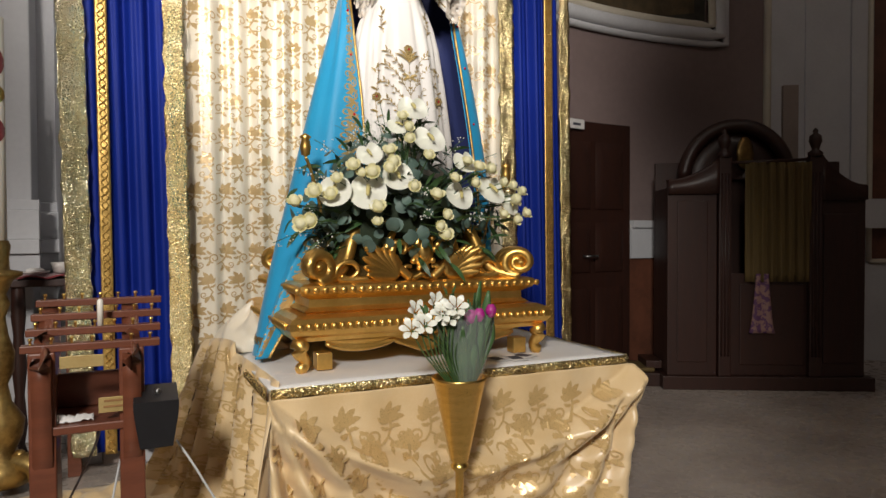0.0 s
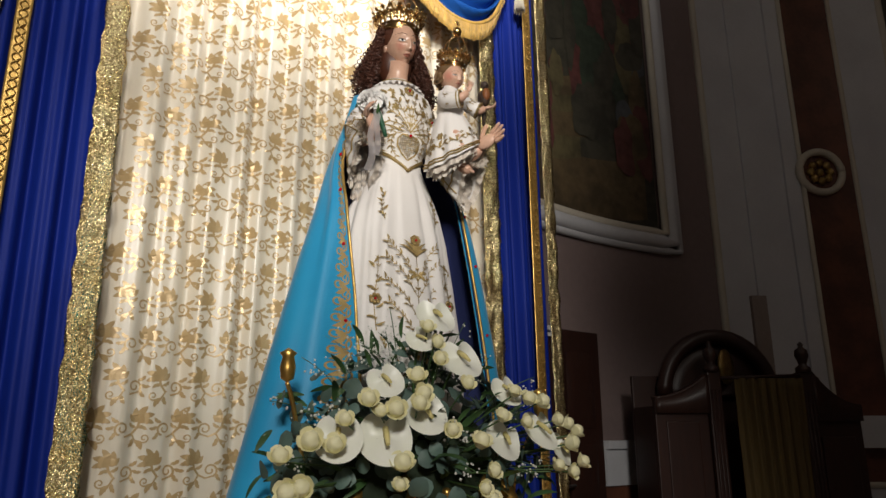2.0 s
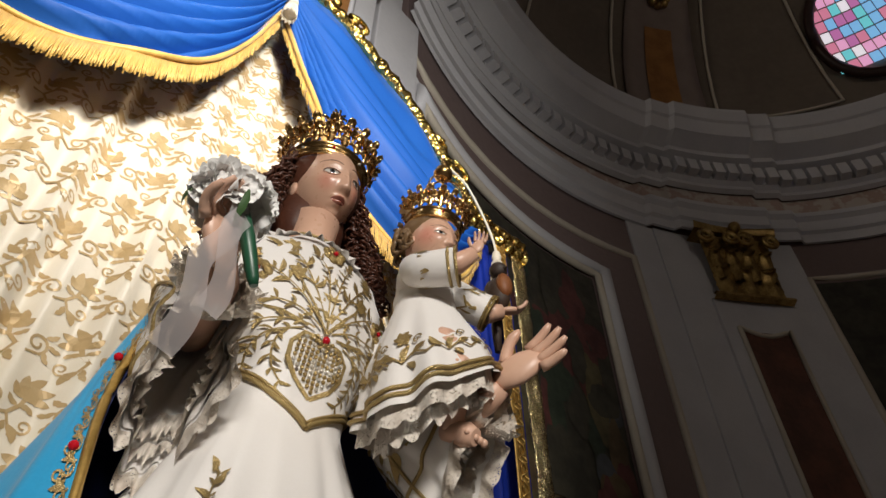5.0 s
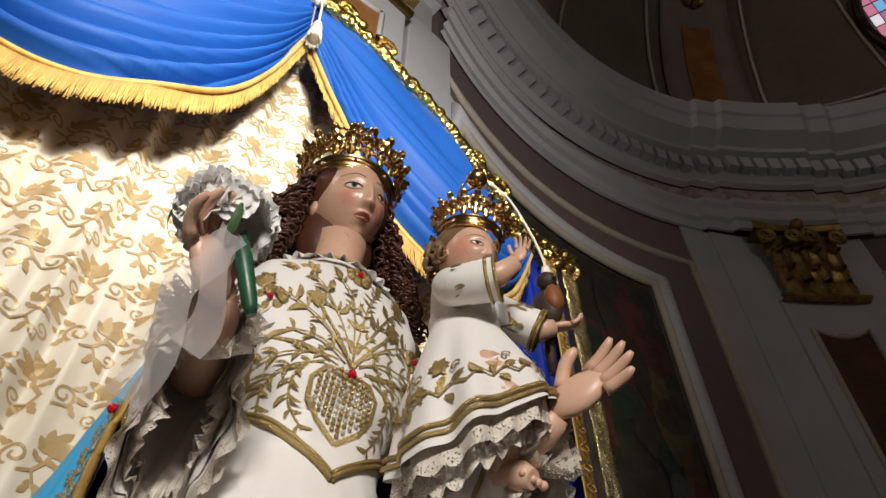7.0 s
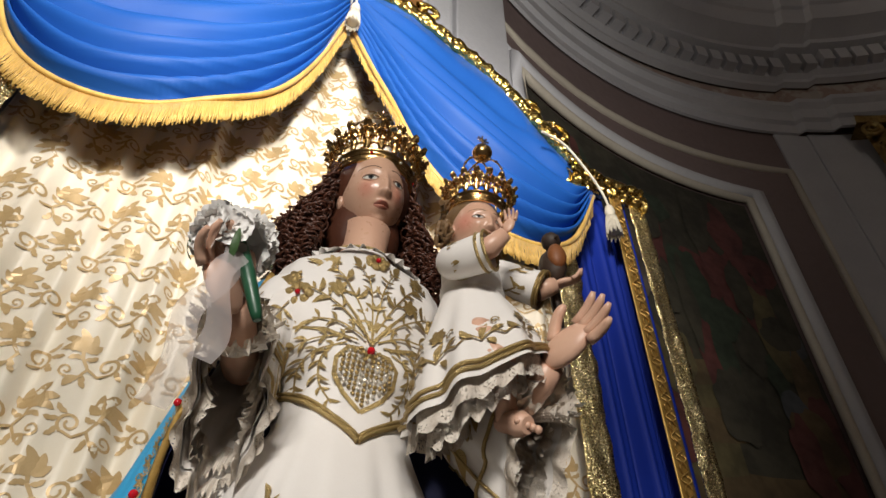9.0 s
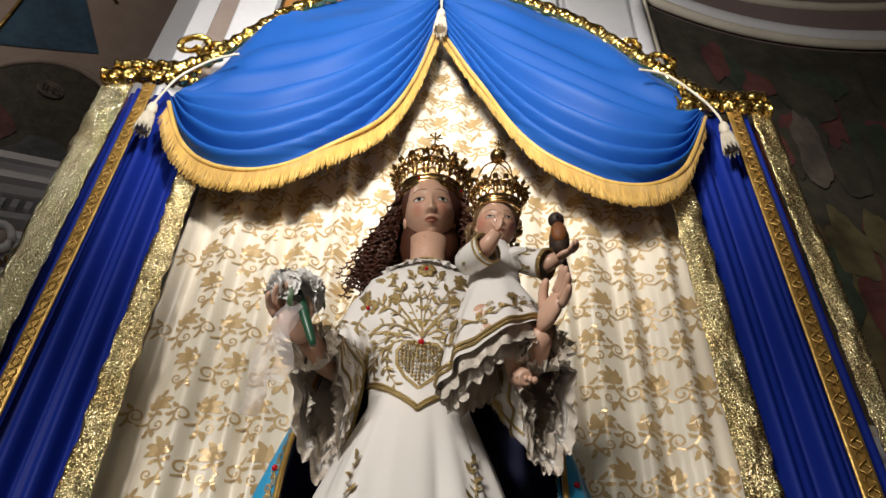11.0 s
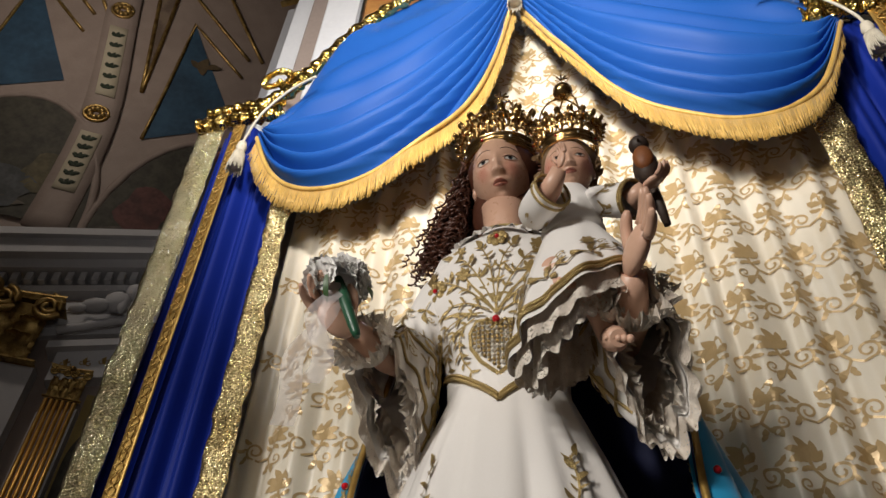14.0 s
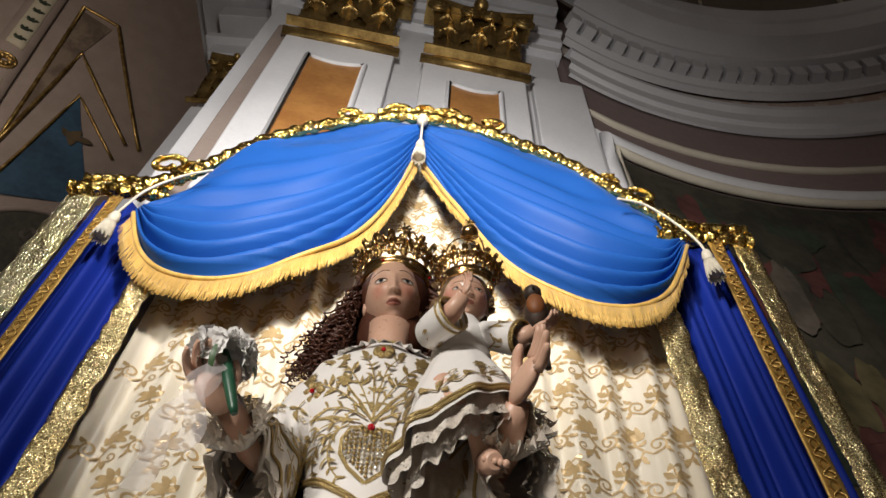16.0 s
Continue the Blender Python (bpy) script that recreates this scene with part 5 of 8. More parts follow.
def scroll_bracket(x, y, sx, sy):
    """S-shaped bracket: rises from a corner volute and leans in to the middle."""
    b = Build()
    line = []
    for i in range(16):
        w = i / 15
        a = -math.pi * 0.5 - w * 3.2 * math.pi
        r = 0.012 + 0.048 * (1 - w)
        line.append((r * math.cos(a), r * math.sin(a)))
    vol = [(px, pz + 0.062) for px, pz in line][::-1]
    rise = [(-0.05, 0.012), (-0.1, 0.035), (-0.14, 0.09), (-0.165, 0.16), (-0.2, 0.22), (-0.27, 0.27)]
    pts = [(x + sx * px, y - sy * px * 0.6, 0.977 + pz) for px, pz in vol] + [(x + sx * px, y - sy * px * 0.6, 0.977 + pz) for px, pz in rise]
    pts = smooth_line(pts, 90)
    n = len(pts)
    b.tube(pts, [0.012 + 0.018 * min(1, i / n * 1.6) for i in range(n)], 8)
    off = Vector((0, -sy * 0.045, 0))
    b.tube([p + off * 0.6 for p in pts], [0.012 + 0.014 * min(1, i / n * 1.6) for i in range(n)], 8)
    b.tube([p - off * 0.6 for p in pts], [0.012 + 0.014 * min(1, i / n * 1.6) for i in range(n)], 8)
    b.ball((x, y, 0.977 + 0.062), (0.024, 0.06, 0.024), 12, 8)
    b.obj("scroll_bracket", GOLD, base_t)


for x, sx in ((BX0 + 0.06, -1), (BX1 - 0.06, 1)):
    for y, sy in ((BY0 + 0.03, 1), (BY1 - 0.03, -1)):
        scroll_bracket(x, y, sx, -sy if False else sy)


def carved_curl(pts, r0, r1):
    pts = smooth_line([(x, BY0 + 0.04 + dy, z) for x, dy, z in pts], 40)
    return Build().tube(pts, [lerp(r0, r1, i / 40) for i in range(41)], 8).obj("carved_scroll", GOLD, base_t)


MXB = (BX0 + BX1) / 2
for s in (-1, 1):
    def P(x, z, d=0.0):
        return (MXB + s * x, d, z)
    carved_curl([P(0.34, 1.0), P(0.30, 0.99), P(0.27, 1.02), P(0.29, 1.05), P(0.33, 1.05), P(0.36, 1.02), P(0.34, 0.985), P(0.25, 0.985), P(0.14, 0.985)], 0.009, 0.016)
    carved_curl([P(0.05, 0.985), P(0.10, 1.03), P(0.13, 1.08), P(0.11, 1.13), P(0.07, 1.12), P(0.075, 1.09), P(0.095, 1.09)], 0.02, 0.008)
    carved_curl([P(0.13, 1.0), P(0.16, 1.06), P(0.145, 1.13), P(0.12, 1.18), P(0.15, 1.22)], 0.016, 0.012)
    carved_curl([P(0.0, 1.0), P(0.04, 0.985), P(0.075, 1.0), P(0.07, 1.03), P(0.045, 1.03)], 0.014, 0.008)
    for i in range(7):
        a = lerp(0.15, 1.45, i / 6)
        b = Build()
        ln = 0.17 - 0.02 * abs(i - 3)

        def fn(u, v, a=a, ln=ln):
            w = 0.030 * math.sin(math.pi * min(1, v * 0.92 + 0.06)) * (1 - 0.12 * math.cos(v * 30))
            px = 0.11 + v * ln * math.cos(a) + 0.03 * v * v
            pz = 0.99 + v * ln * math.sin(a)
            nx, nz = -math.sin(a), math.cos(a)
            return (MXB + s * (px + nx * (u - 0.5) * 2 * w), BY0 + 0.035 - 0.035 * v * v - 0.012 * (1 - abs(u - 0.5) * 2), pz + nz * (u - 0.5) * 2 * w)
        b.grid(fn, 6, 12)
        b.obj("acanthus_leaf", GOLD, base_t, thick=0.008)
b = Build()
b.ball((MXB, BY0 + 0.03, 1.1), (0.05, 0.025, 0.075), 16, 10)
b.ball((MXB, BY0 + 0.01, 1.1), (0.03, 0.02, 0.05), 12, 8)
for i in range(10):
    w = i * 0.6283
    b.ball((MXB + 0.052 * math.cos(w), BY0 + 0.025, 1.1 + 0.078 * math.sin(w)), 0.014, 8, 6)
b.obj("carved_boss", GOLD, base_t)
Build().box(0.92, 1.52, 2.85, 3.35, 0.97, 1.16, bev=0.01).obj("core_block", GOLD_OLD, base_t)
Build().box(0.98, 1.60, 2.86, 3.38, 1.16, 1.20, bev=0.01).obj("top_board", GOLD_OLD, base_t)
# small gilt lamp holders that rise beside the flowers
for x0, x1, z1 in ((0.86, 0.78, 1.52), (1.62, 1.70, 1.44)):
    h = Build().tube(smooth_line([(x0, 2.9, 0.97), (x0, 2.86, 1.2), (lerp(x0, x1, 0.6), 2.84, z1 - 0.12), (x1, 2.82, z1 - 0.05)], 20), 0.007, 6)
    h.lathe([(0.0, -0.05), (0.018, -0.04), (0.022, -0.01), (0.016, 0.02), (0.024, 0.03), (0.0, 0.045)], (x1, 2.82, z1), 12)
    h.obj("lamp_holder", GOLD, base_t)

# ---- flower arrangement ----
fl = thing("flower_arrangement", "mound of white anthuriums, cream lisianthus and eucalyptus", "flowers")
rnd = random.Random(11)
FC = Vector((1.2, 2.78, 1.22))


def facing(p, out, spin=0.0):
    return Matrix.Translation(p) @ Vector(out).normalized().to_track_quat("Z", "Y").to_matrix().to_4x4() @ Matrix.Rotation(spin, 4, "Z")


def anthurium_mesh():
    b = Build()

    def fn(u, v):
        a = 2 * math.pi * u
        r = 0.052 * (1 - 0.55 * math.exp(-((a - math.pi) / 0.42) ** 2)) * (1 + 0.12 * math.cos(a)) * v
        return (r * math.cos(a) * 1.12, r * math.sin(a), 0.010 * math.sin(v * 2.2) * math.cos(a * 2) + 0.014 * v * v - 0.012 * v * math.sin(a * 0.5) ** 2)
    b.grid(fn, 28, 6, 0, closed=True)
    b.tube([(-0.012, 0, 0.004), (0.008, 0.0, 0.022), (0.028, 0.0, 0.034)], [0.006, 0.006, 0.004], 8, 1)
    return b.mesh("anthurium", [PETAL, SPADIX])


def rose_mesh():
    b = Build()

    def bud(u, v):
        a, e = 2 * math.pi * u, math.pi * (v - 0.5)
        r = 0.024 * (1 + 0.16 * (((a / 6.28318 * 3 + v * 2.6) % 1) - 0.5) * math.cos(e))
        return (r * math.cos(e) * math.cos(a), r * math.cos(e) * math.sin(a), 0.022 + r * 1.1 * math.sin(e))
    b.grid(bud, 30, 14, closed=True)
    for i in range(5):
        a0 = 2 * math.pi * i / 5 + 0.6

        def fn(u, v):
            a = a0 + (u - 0.5) * 1.55 * (0.55 + 0.45 * math.sin(math.pi * v))
            rr = 0.010 + 0.026 * v ** 0.8
            return (rr * math.cos(a), rr * math.sin(a), 0.002 + 0.034 * v ** 1.5 * (1 - 0.2 * abs(u - 0.5)) - 0.012 * max(0, v - 0.75))
        b.grid(fn, 5, 5)
    return b.mesh("lisianthus", [PETAL_CREAM])


def disc_leaf_mesh(name, lx, ly, k):
    b = Build()

    def fn(u, v):
        x = v * lx
        w = ly * math.sin(math.pi * min(1, 0.04 + v * 0.95)) ** 0.6
        return (x, (u - 0.5) * w, 0.012 * math.sin(math.pi * v) * lx / 0.05 * 0.4 - 0.25 * abs(u - 0.5) * w * 0.4 - 0.15 * x * v)
    b.grid(fn, 4, 6)
    return b.mesh(name, [k])


ANTH, ROSE = anthurium_mesh(), rose_mesh()
EUC, FERN = disc_leaf_mesh("eucalyptus_leaf", 0.05, 0.046, LEAF), disc_leaf_mesh("narrow_leaf", 0.075, 0.016, GREEN)


def sow(name, me, m, parent, s=1.0):
    ob = new(name, me)
    ob.parent = parent
    ob.matrix_basis = m @ Matrix.Scale(s, 4)
    return ob


stems = Build()
for x, z, s in ((1.2, 1.68, 1.0), (1.245, 1.55, 1.05), (1.12, 1.6, 0.7), (0.965, 1.33, 1.15), (0.84, 1.33, 1.0), (1.08, 1.39, 0.95), (1.35, 1.32, 0.95), (1.50, 1.35, 1.0), (1.385, 1.46, 0.8), (0.98, 1.475, 0.8), (1.6, 1.29, 0.8)):
    p = Vector((x, 2.58 + 0.16 * abs(x - 1.2) ** 1.5 + max(0, z - 1.4) * 0.5, z))
    out = Vector(((x - 1.2) * 0.9 - 0.15, -1.0, 0.35 + 0.5 * (z - 1.3)))
    sow("anthurium", ANTH, facing(p, out, rnd.uniform(-0.7, 0.7) - 1.57), fl, s * 1.2)
    stems.tube(smooth_line([p - out.normalized() * 0.004, p.lerp(FC, 0.4) + Vector((0, 0.04, 0)), FC], 10), 0.004, 5)
ROSES = ((0.97, 1.39), (1.05, 1.47), (1.05, 1.43), (1.14, 1.53), (0.9, 1.41), (1.03, 1.4), (1.22, 1.3), (1.26, 1.23), (1.27, 1.15), (0.99, 1.2), (0.99, 1.25), (0.75, 1.21), (0.72, 1.2), (1.14, 1.58), (1.42, 1.42), (1.39, 1.36), (1.53, 1.37), (1.54, 1.23), (1.59, 1.3), (1.58, 1.36),
         (1.3, 1.37), (1.13, 1.34), (0.76, 1.31), (0.84, 1.36), (1.37, 1.44), (1.13, 1.62), (1.63, 1.33), (1.61, 1.22), (1.47, 1.42), (1.24, 1.19), (0.82, 1.3), (0.93, 1.38), (1.2, 1.46), (1.66, 1.24), (0.69, 1.27))
for x, z in ROSES:
    p = Vector((x, 2.53 + 0.22 * abs(x - 1.2) ** 1.5 + max(0, z - 1.4) * 0.55 + max(0, 1.25 - z) * 0.25, z))
    out = Vector(((x - 1.2) * 1.2 + rnd.uniform(-0.3, 0.3), -0.8, 0.55 + rnd.uniform(-0.4, 0.5) - max(0, 1.25 - z) * 3))
    sow("lisianthus", ROSE, facing(p, out, rnd.uniform(0, 6)), fl, rnd.uniform(0.65, 0.95))
    stems.tube(smooth_line([p, p.lerp(FC, 0.4) + Vector((0, 0.03, 0)), FC], 8), 0.0025, 4)


def mound(a, e, r=1.0):
    return Vector((1.19 + 0.47 * r * math.cos(e) * math.cos(a), 2.86 + 0.30 * r * math.cos(e) * math.sin(a), 1.22 + 0.30 * r * math.sin(e) + 0.10 * r * max(0, math.sin(e)) ** 3))


for i in range(230):
    a, e = rnd.uniform(math.pi * 0.95, math.pi * 2.05), rnd.uniform(-0.55, 1.35)
    r = rnd.uniform(0.72, 1.03)
    p = mound(a, e, r)
    out = (p - Vector((1.19, 2.86, 1.2))).normalized()
    hang = Vector((rnd.uniform(-0.5, 0.5), rnd.uniform(-0.6, 0.1), rnd.uniform(-1.1, 0.4)))
    m = facing(p, out + hang * 0.55, rnd.uniform(0, 6.3))
    sow("eucalyptus_leaf", EUC, m, fl, rnd.uniform(0.75, 1.35))
for i in range(240):
    a, e = rnd.uniform(math.pi * 0.9, math.pi * 2.1), rnd.uniform(-0.6, 1.5)
    p = mound(a, e, rnd.uniform(0.6, 1.04))
    out = (p - Vector((1.19, 2.86, 1.2))).normalized()
    d = (out + Vector((rnd.uniform(-0.6, 0.6), rnd.uniform(-0.4, 0.4), rnd.uniform(-0.8, 0.5)))).normalized()
    m = Matrix.Translation(p) @ d.to_track_quat("X", "Z").to_matrix().to_4x4() @ Matrix.Rotation(rnd.uniform(-1, 1), 4, "X")
    sow("narrow_leaf", FERN, m, fl, rnd.uniform(0.7, 1.4))
filler = Build()
for i in range(26):
    a, e = rnd.uniform(math.pi * 1.0, math.pi * 2.0), rnd.uniform(-0.3, 1.4)
    p0, p1 = mound(a, e, 0.6), mound(a + rnd.uniform(-0.15, 0.15), e, rnd.uniform(1.08, 1.32))
    stems.tube(smooth_line([p0, p0.lerp(p1, 0.6) + Vector((0, 0, 0.02)), p1], 6), 0.0015, 4)
    for k in range(14):
        c = p0.lerp(p1, rnd.uniform(0.6, 1.02)) + Vector((rnd.uniform(-1, 1), rnd.uniform(-1, 1), rnd.uniform(-1, 1))) * 0.022
        filler.ball(c, rnd.uniform(0.0022, 0.0042), 6, 4)
for k in range(420):
    c = Vector((1.08 + rnd.gauss(0, 0.07), 2.80 + rnd.gauss(0, 0.03), 1.53 + rnd.gauss(0, 0.05)))
    filler.ball(c, rnd.uniform(0.002, 0.004), 6, 4)
tagged(filler.obj("tiny_blossom", TINY, fl), kind="stuff")
tagged(stems.obj("stem", STEM, fl), kind="stuff")
# ball filling the mound; shade between the leaves is put into its dark colour
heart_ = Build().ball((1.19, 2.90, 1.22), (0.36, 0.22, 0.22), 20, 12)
heart_.obj("shade_core", mat("mound_inner_shade", (0.02, 0.035, 0.015), 0.8, bump=0.5, bump_scale=60), fl)

# ---- cone vase with tulips before the table ----
vase = thing("cone_vase", "tall brass cone vase on a slim stem", "vase")
Build().lathe([(0.09, 0.0), (0.09, 0.012), (0.03, 0.03), (0.014, 0.06), (0.014, 0.36), (0.03, 0.375), (0.03, 0.385), (0.022, 0.39), (0.03, 0.40), (0.088, 0.67), (0.094, 0.675), (0.094, 0.682), (0.086, 0.682), (0.03, 0.44)], (1.135, 2.17, 0), 28).obj("cone", BRASS, vase)
bq = thing("tulip_bouquet", "magenta tulips and white freesias in clear wrap", "flowers")
for i in range(17):
    a = i * 2.4
    lean = 0.03 + 0.085 * (i % 5) / 5
    h_ = rnd.uniform(0.2, 0.36)
    b = Build()

    def fn(u, v):
        r = 0.02 + lean * v ** 1.3
        w = 0.02 * math.sin(math.pi * min(1, 0.15 + 0.8 * v)) * (1 - 0.2 * v)
        return (1.15 + r * math.cos(a) - (u - 0.5) * 2 * w * math.sin(a), 2.17 + r * math.sin(a) + (u - 0.5) * 2 * w * math.cos(a), 0.62 + h_ * v)
    b.grid(fn, 4, 10)
    b.obj("tulip_leaf", GREEN, bq, thick=0.002)
for x, y, z in ((1.16, 2.13, 0.865), (1.185, 2.12, 0.87), (1.235, 2.13, 0.88), (1.17, 2.16, 0.855)):
    b = Build()
    for k in range(6):
        w = k * 1.047

        def fn(u, v):
            a = w + (u - 0.5) * 1.25
            r = 0.019 * math.sin(math.pi * (0.12 + 0.72 * v))
            return (x + r * math.cos(a), y + r * math.sin(a), z + 0.045 * v)
        b.grid(fn, 4, 6)
    b.tube([(x, y, z), (1.15, 2.17, 0.62)], 0.004, 6, 1)
    b.obj("tulip", [MAGENTA, STEM], bq)
TULIP_LEAF = mat("tulip_leaf_green", (0.07, 0.15, 0.05), 0.45, tone=(0.045, 0.10, 0.035), scale=8, fine=60, bump=0.1, stretch=(6, 6, 0.5))
for k, (x, y, z1, tw) in enumerate(((1.125, 2.125, 0.86, 0.2), (1.165, 2.115, 0.84, -0.1), (1.20, 2.125, 0.92, -0.3), (1.235, 2.14, 0.97, -0.5), (1.215, 2.18, 1.0, 0.3), (1.15, 2.19, 0.93, 0.4), (1.25, 2.17, 0.90, -0.6))):
    b = Build()

    def fn(u, v):
        w = 0.026 * math.sin(math.pi * (0.12 + 0.86 * v)) ** 0.7
        o = (u - 0.5) * 2 * w
        return (lerp(1.17, x, min(1, v * 1.6)) + o * math.cos(tw) + 0.012 * math.sin(v * 3 + k) * v, lerp(2.165, y, min(1, v * 1.6)) + o * math.sin(tw) + 0.9 * o * o / 0.026, lerp(0.63, z1, v))
    b.grid(fn, 4, 14)
    b.obj("tulip_leaf", TULIP_LEAF, bq, thick=0.0015)
LILY = Build()
for k in range(6):
    w = k * 1.047

    def fn(u, v):
        r = 0.006 + 0.034 * v
        a = w + (u - 0.5) * 0.95 * math.sin(math.pi * (0.1 + 0.85 * v))
        return (r * math.cos(a), r * math.sin(a), 0.035 * v ** 0.6 - 0.02 * max(0, v - 0.6))
    LILY.grid(fn, 4, 6)
LILY = LILY.mesh("freesia", [PETAL])
for x, y, z in ((1.05, 2.12, 0.90), (1.09, 2.10, 0.92), (0.99, 2.13, 0.865), (0.955, 2.15, 0.85), (1.03, 2.14, 0.93), (1.08, 2.13, 0.885), (0.97, 2.16, 0.905)):
    sow("freesia", LILY, facing(Vector((x, y, z)), (rnd.uniform(-0.6, 0.2), -1, 0.6), 0), bq)
    Build().tube(smooth_line([(x, y, z), (lerp(x, 1.14, 0.6), 2.16, 0.78), (1.14, 2.17, 0.6)], 8), 0.003, 5).obj("stem", STEM, bq)
for i in range(14):
    x, z = rnd.uniform(0.96, 1.12), rnd.uniform(0.83, 0.97)
    sow("bud", disc_leaf_mesh("bud", 0.03, 0.012, STEM) if i == 0 else bpy.data.meshes["bud"], Matrix.Translation((x, 2.13, z)) @ pose(0, 0, 0, 0, -60 - 20 * rnd.random(), 360 * rnd.random()), bq, 1.2)
for i in range(9):
    x = 1.05 + 0.02 * i
    b = Build().tube(smooth_line([(1.13 + 0.003 * i, 2.16, 0.62), (lerp(1.0, 1.1, i / 8), 2.13, 0.76), (lerp(0.95, 1.12, i / 8), 2.12, 0.84 + 0.02 * (i % 4))], 8), 0.0025, 5)
    b.obj("stem", STEM, bq)
WRAP = bpy.data.materials.new("clear_cellophane")
WRAP.use_nodes = True
wb = WRAP.node_tree.nodes["Principled BSDF"]
wb.inputs["Roughness"].default_value, wb.inputs["Alpha"].default_value, wb.inputs["Base Color"].default_value = 0.1, 0.07, (0.8, 0.85, 0.85, 1)
Build().grid(lambda u, v: (1.165 + (0.05 + 0.05 * v) * math.cos(6.283 * u) * (1 + 0.06 * math.sin(u * 40)), 2.17 + (0.05 + 0.045 * v) * math.sin(6.283 * u), 0.66 + 0.25 * v + 0.02 * math.sin(u * 30) * v), 40, 6, closed=True).obj("clear_wrap", WRAP, bq, "clear cellophane wrap", thick=0.001)

# holy cards and paper on the table
for x, y, a in ((1.48, 2.52, 10), (1.56, 2.50, -8), (1.62, 2.54, 25), (1.43, 2.56, -15)):
    c_ = thing("leaflet", "small printed leaflet lying on the white cloth", "paper", "leaflets")
    mm = Matrix.Translation((x, y, TZ + 0.009)) @ Matrix.Rotation(radians(a), 4, "Z")
    Build().box(-0.035, 0.035, -0.05, 0.05, 0, 0.002, xf=mm).obj("sheet", PAPER, c_)
    Build().box(-0.028, 0.02, -0.03, 0.035, 0.0025, 0.003, xf=mm).obj("printed_block", INK, c_)


# ---- the statue in its embroidered dress ----
SX, SY = 1.291, 3.13
BODY = [(2.668, 0.050, 0.048, 0.0), (2.645, 0.068, 0.058, 0.0), (2.622, 0.105, 0.076, 0.0), (2.595, 0.142, 0.092, 0.0), (2.54, 0.160, 0.106, 0.0), (2.47, 0.148, 0.109, 0.0), (2.40, 0.124, 0.105, 0.0), (2.345, 0.104, 0.090, 0.0),
        (2.305, 0.103, 0.083, 0.0), (2.26, 0.122, 0.090, 0.0), (2.19, 0.152, 0.108, 0.0), (2.12, 0.178, 0.122, 0.0), (2.02, 0.203, 0.138, 0.0), (1.85, 0.225, 0.162, 0.0), (1.6, 0.248, 0.19, 0.0), (1.35, 0.266, 0.215, 0.0), (1.2, 0.275, 0.225, 0.0)]


def body_at(z):
    for (z1, *a), (z0, *b) in zip(BODY, BODY[1:]):
        if z >= z0:
            t = min(1, max(0, (z - z0) / (z1 - z0)))
            return [lerp(q, p, t) for p, q in zip(a, b)]
    return list(BODY[-1][1:])


def skirt_fold(a, z):
    """Pressed pleats of the skirt, sharp at the waist and softer below; the centre front hangs flat."""
    if z > 2.31:
        return 0.010 * noise.noise((a * 3.0, z * 16, 2.0))
    k = min(1, (2.31 - z) * 5)
    side = min(1, abs(math.cos(a)) * 2.2)
    pleat = abs(math.sin(a * 5.5 + 0.9 + 0.25 * math.sin(z * 3))) ** 0.55 - 0.7
    return k * (0.020 * pleat * side + 0.006 * math.sin(a * 19 + z * 2) * side + 0.010 * noise.noise((a * 2.5, z * 2.2, 0.3)))


def body_point(a, z, d=0.0):
    rx, ry, oy = body_at(z)
    f = 1 + skirt_fold(a, z) / 0.2
    return Vector((SX + (rx * f + d) * math.cos(a), SY + oy + (ry * f + d) * math.sin(a), z))


def front(x, z, d=0.004):
    """The dress front at sideways offset x and height z."""
    rx, ry, oy = body_at(z)
    a = -math.acos(max(-0.985, min(0.985, x / rx)))
    return body_point(a, z, d)


def rouge(k, spots, reach, colour, weight):
    """Painted blush on the cheeks of a figure."""
    t = k.node_tree
    b = t.nodes["Principled BSDF"]
    src = b.inputs["Base Color"].links[0].from_socket
    tc = t.nodes.new("ShaderNodeTexCoord")
    for p in spots:
        ds, mr, mx = t.nodes.new("ShaderNodeVectorMath"), t.nodes.new("ShaderNodeMapRange"), t.nodes.new("ShaderNodeMix")
        ds.operation, mr.interpolation_type, mx.data_type = "DISTANCE", "SMOOTHSTEP", "RGBA"
        ds.inputs[1].default_value = p
        t.links.new(tc.outputs["Object"], ds.inputs[0])
        mr.inputs[1].default_value, mr.inputs[2].default_value, mr.inputs[3].default_value, mr.inputs[4].default_value = 0.0, reach, weight, 0.0
        t.links.new(ds.outputs["Value"], mr.inputs[0])
        t.links.new(mr.outputs[0], mx.inputs[0])
        t.links.new(src, mx.inputs[6])
        mx.inputs[7].default_value = (*colour, 1)
        src = mx.outputs[2]
    t.links.new(src, b.inputs["Base Color"])
    return k


def gauss(x, c, s):
    return math.exp(-((x - c) / s) ** 2)


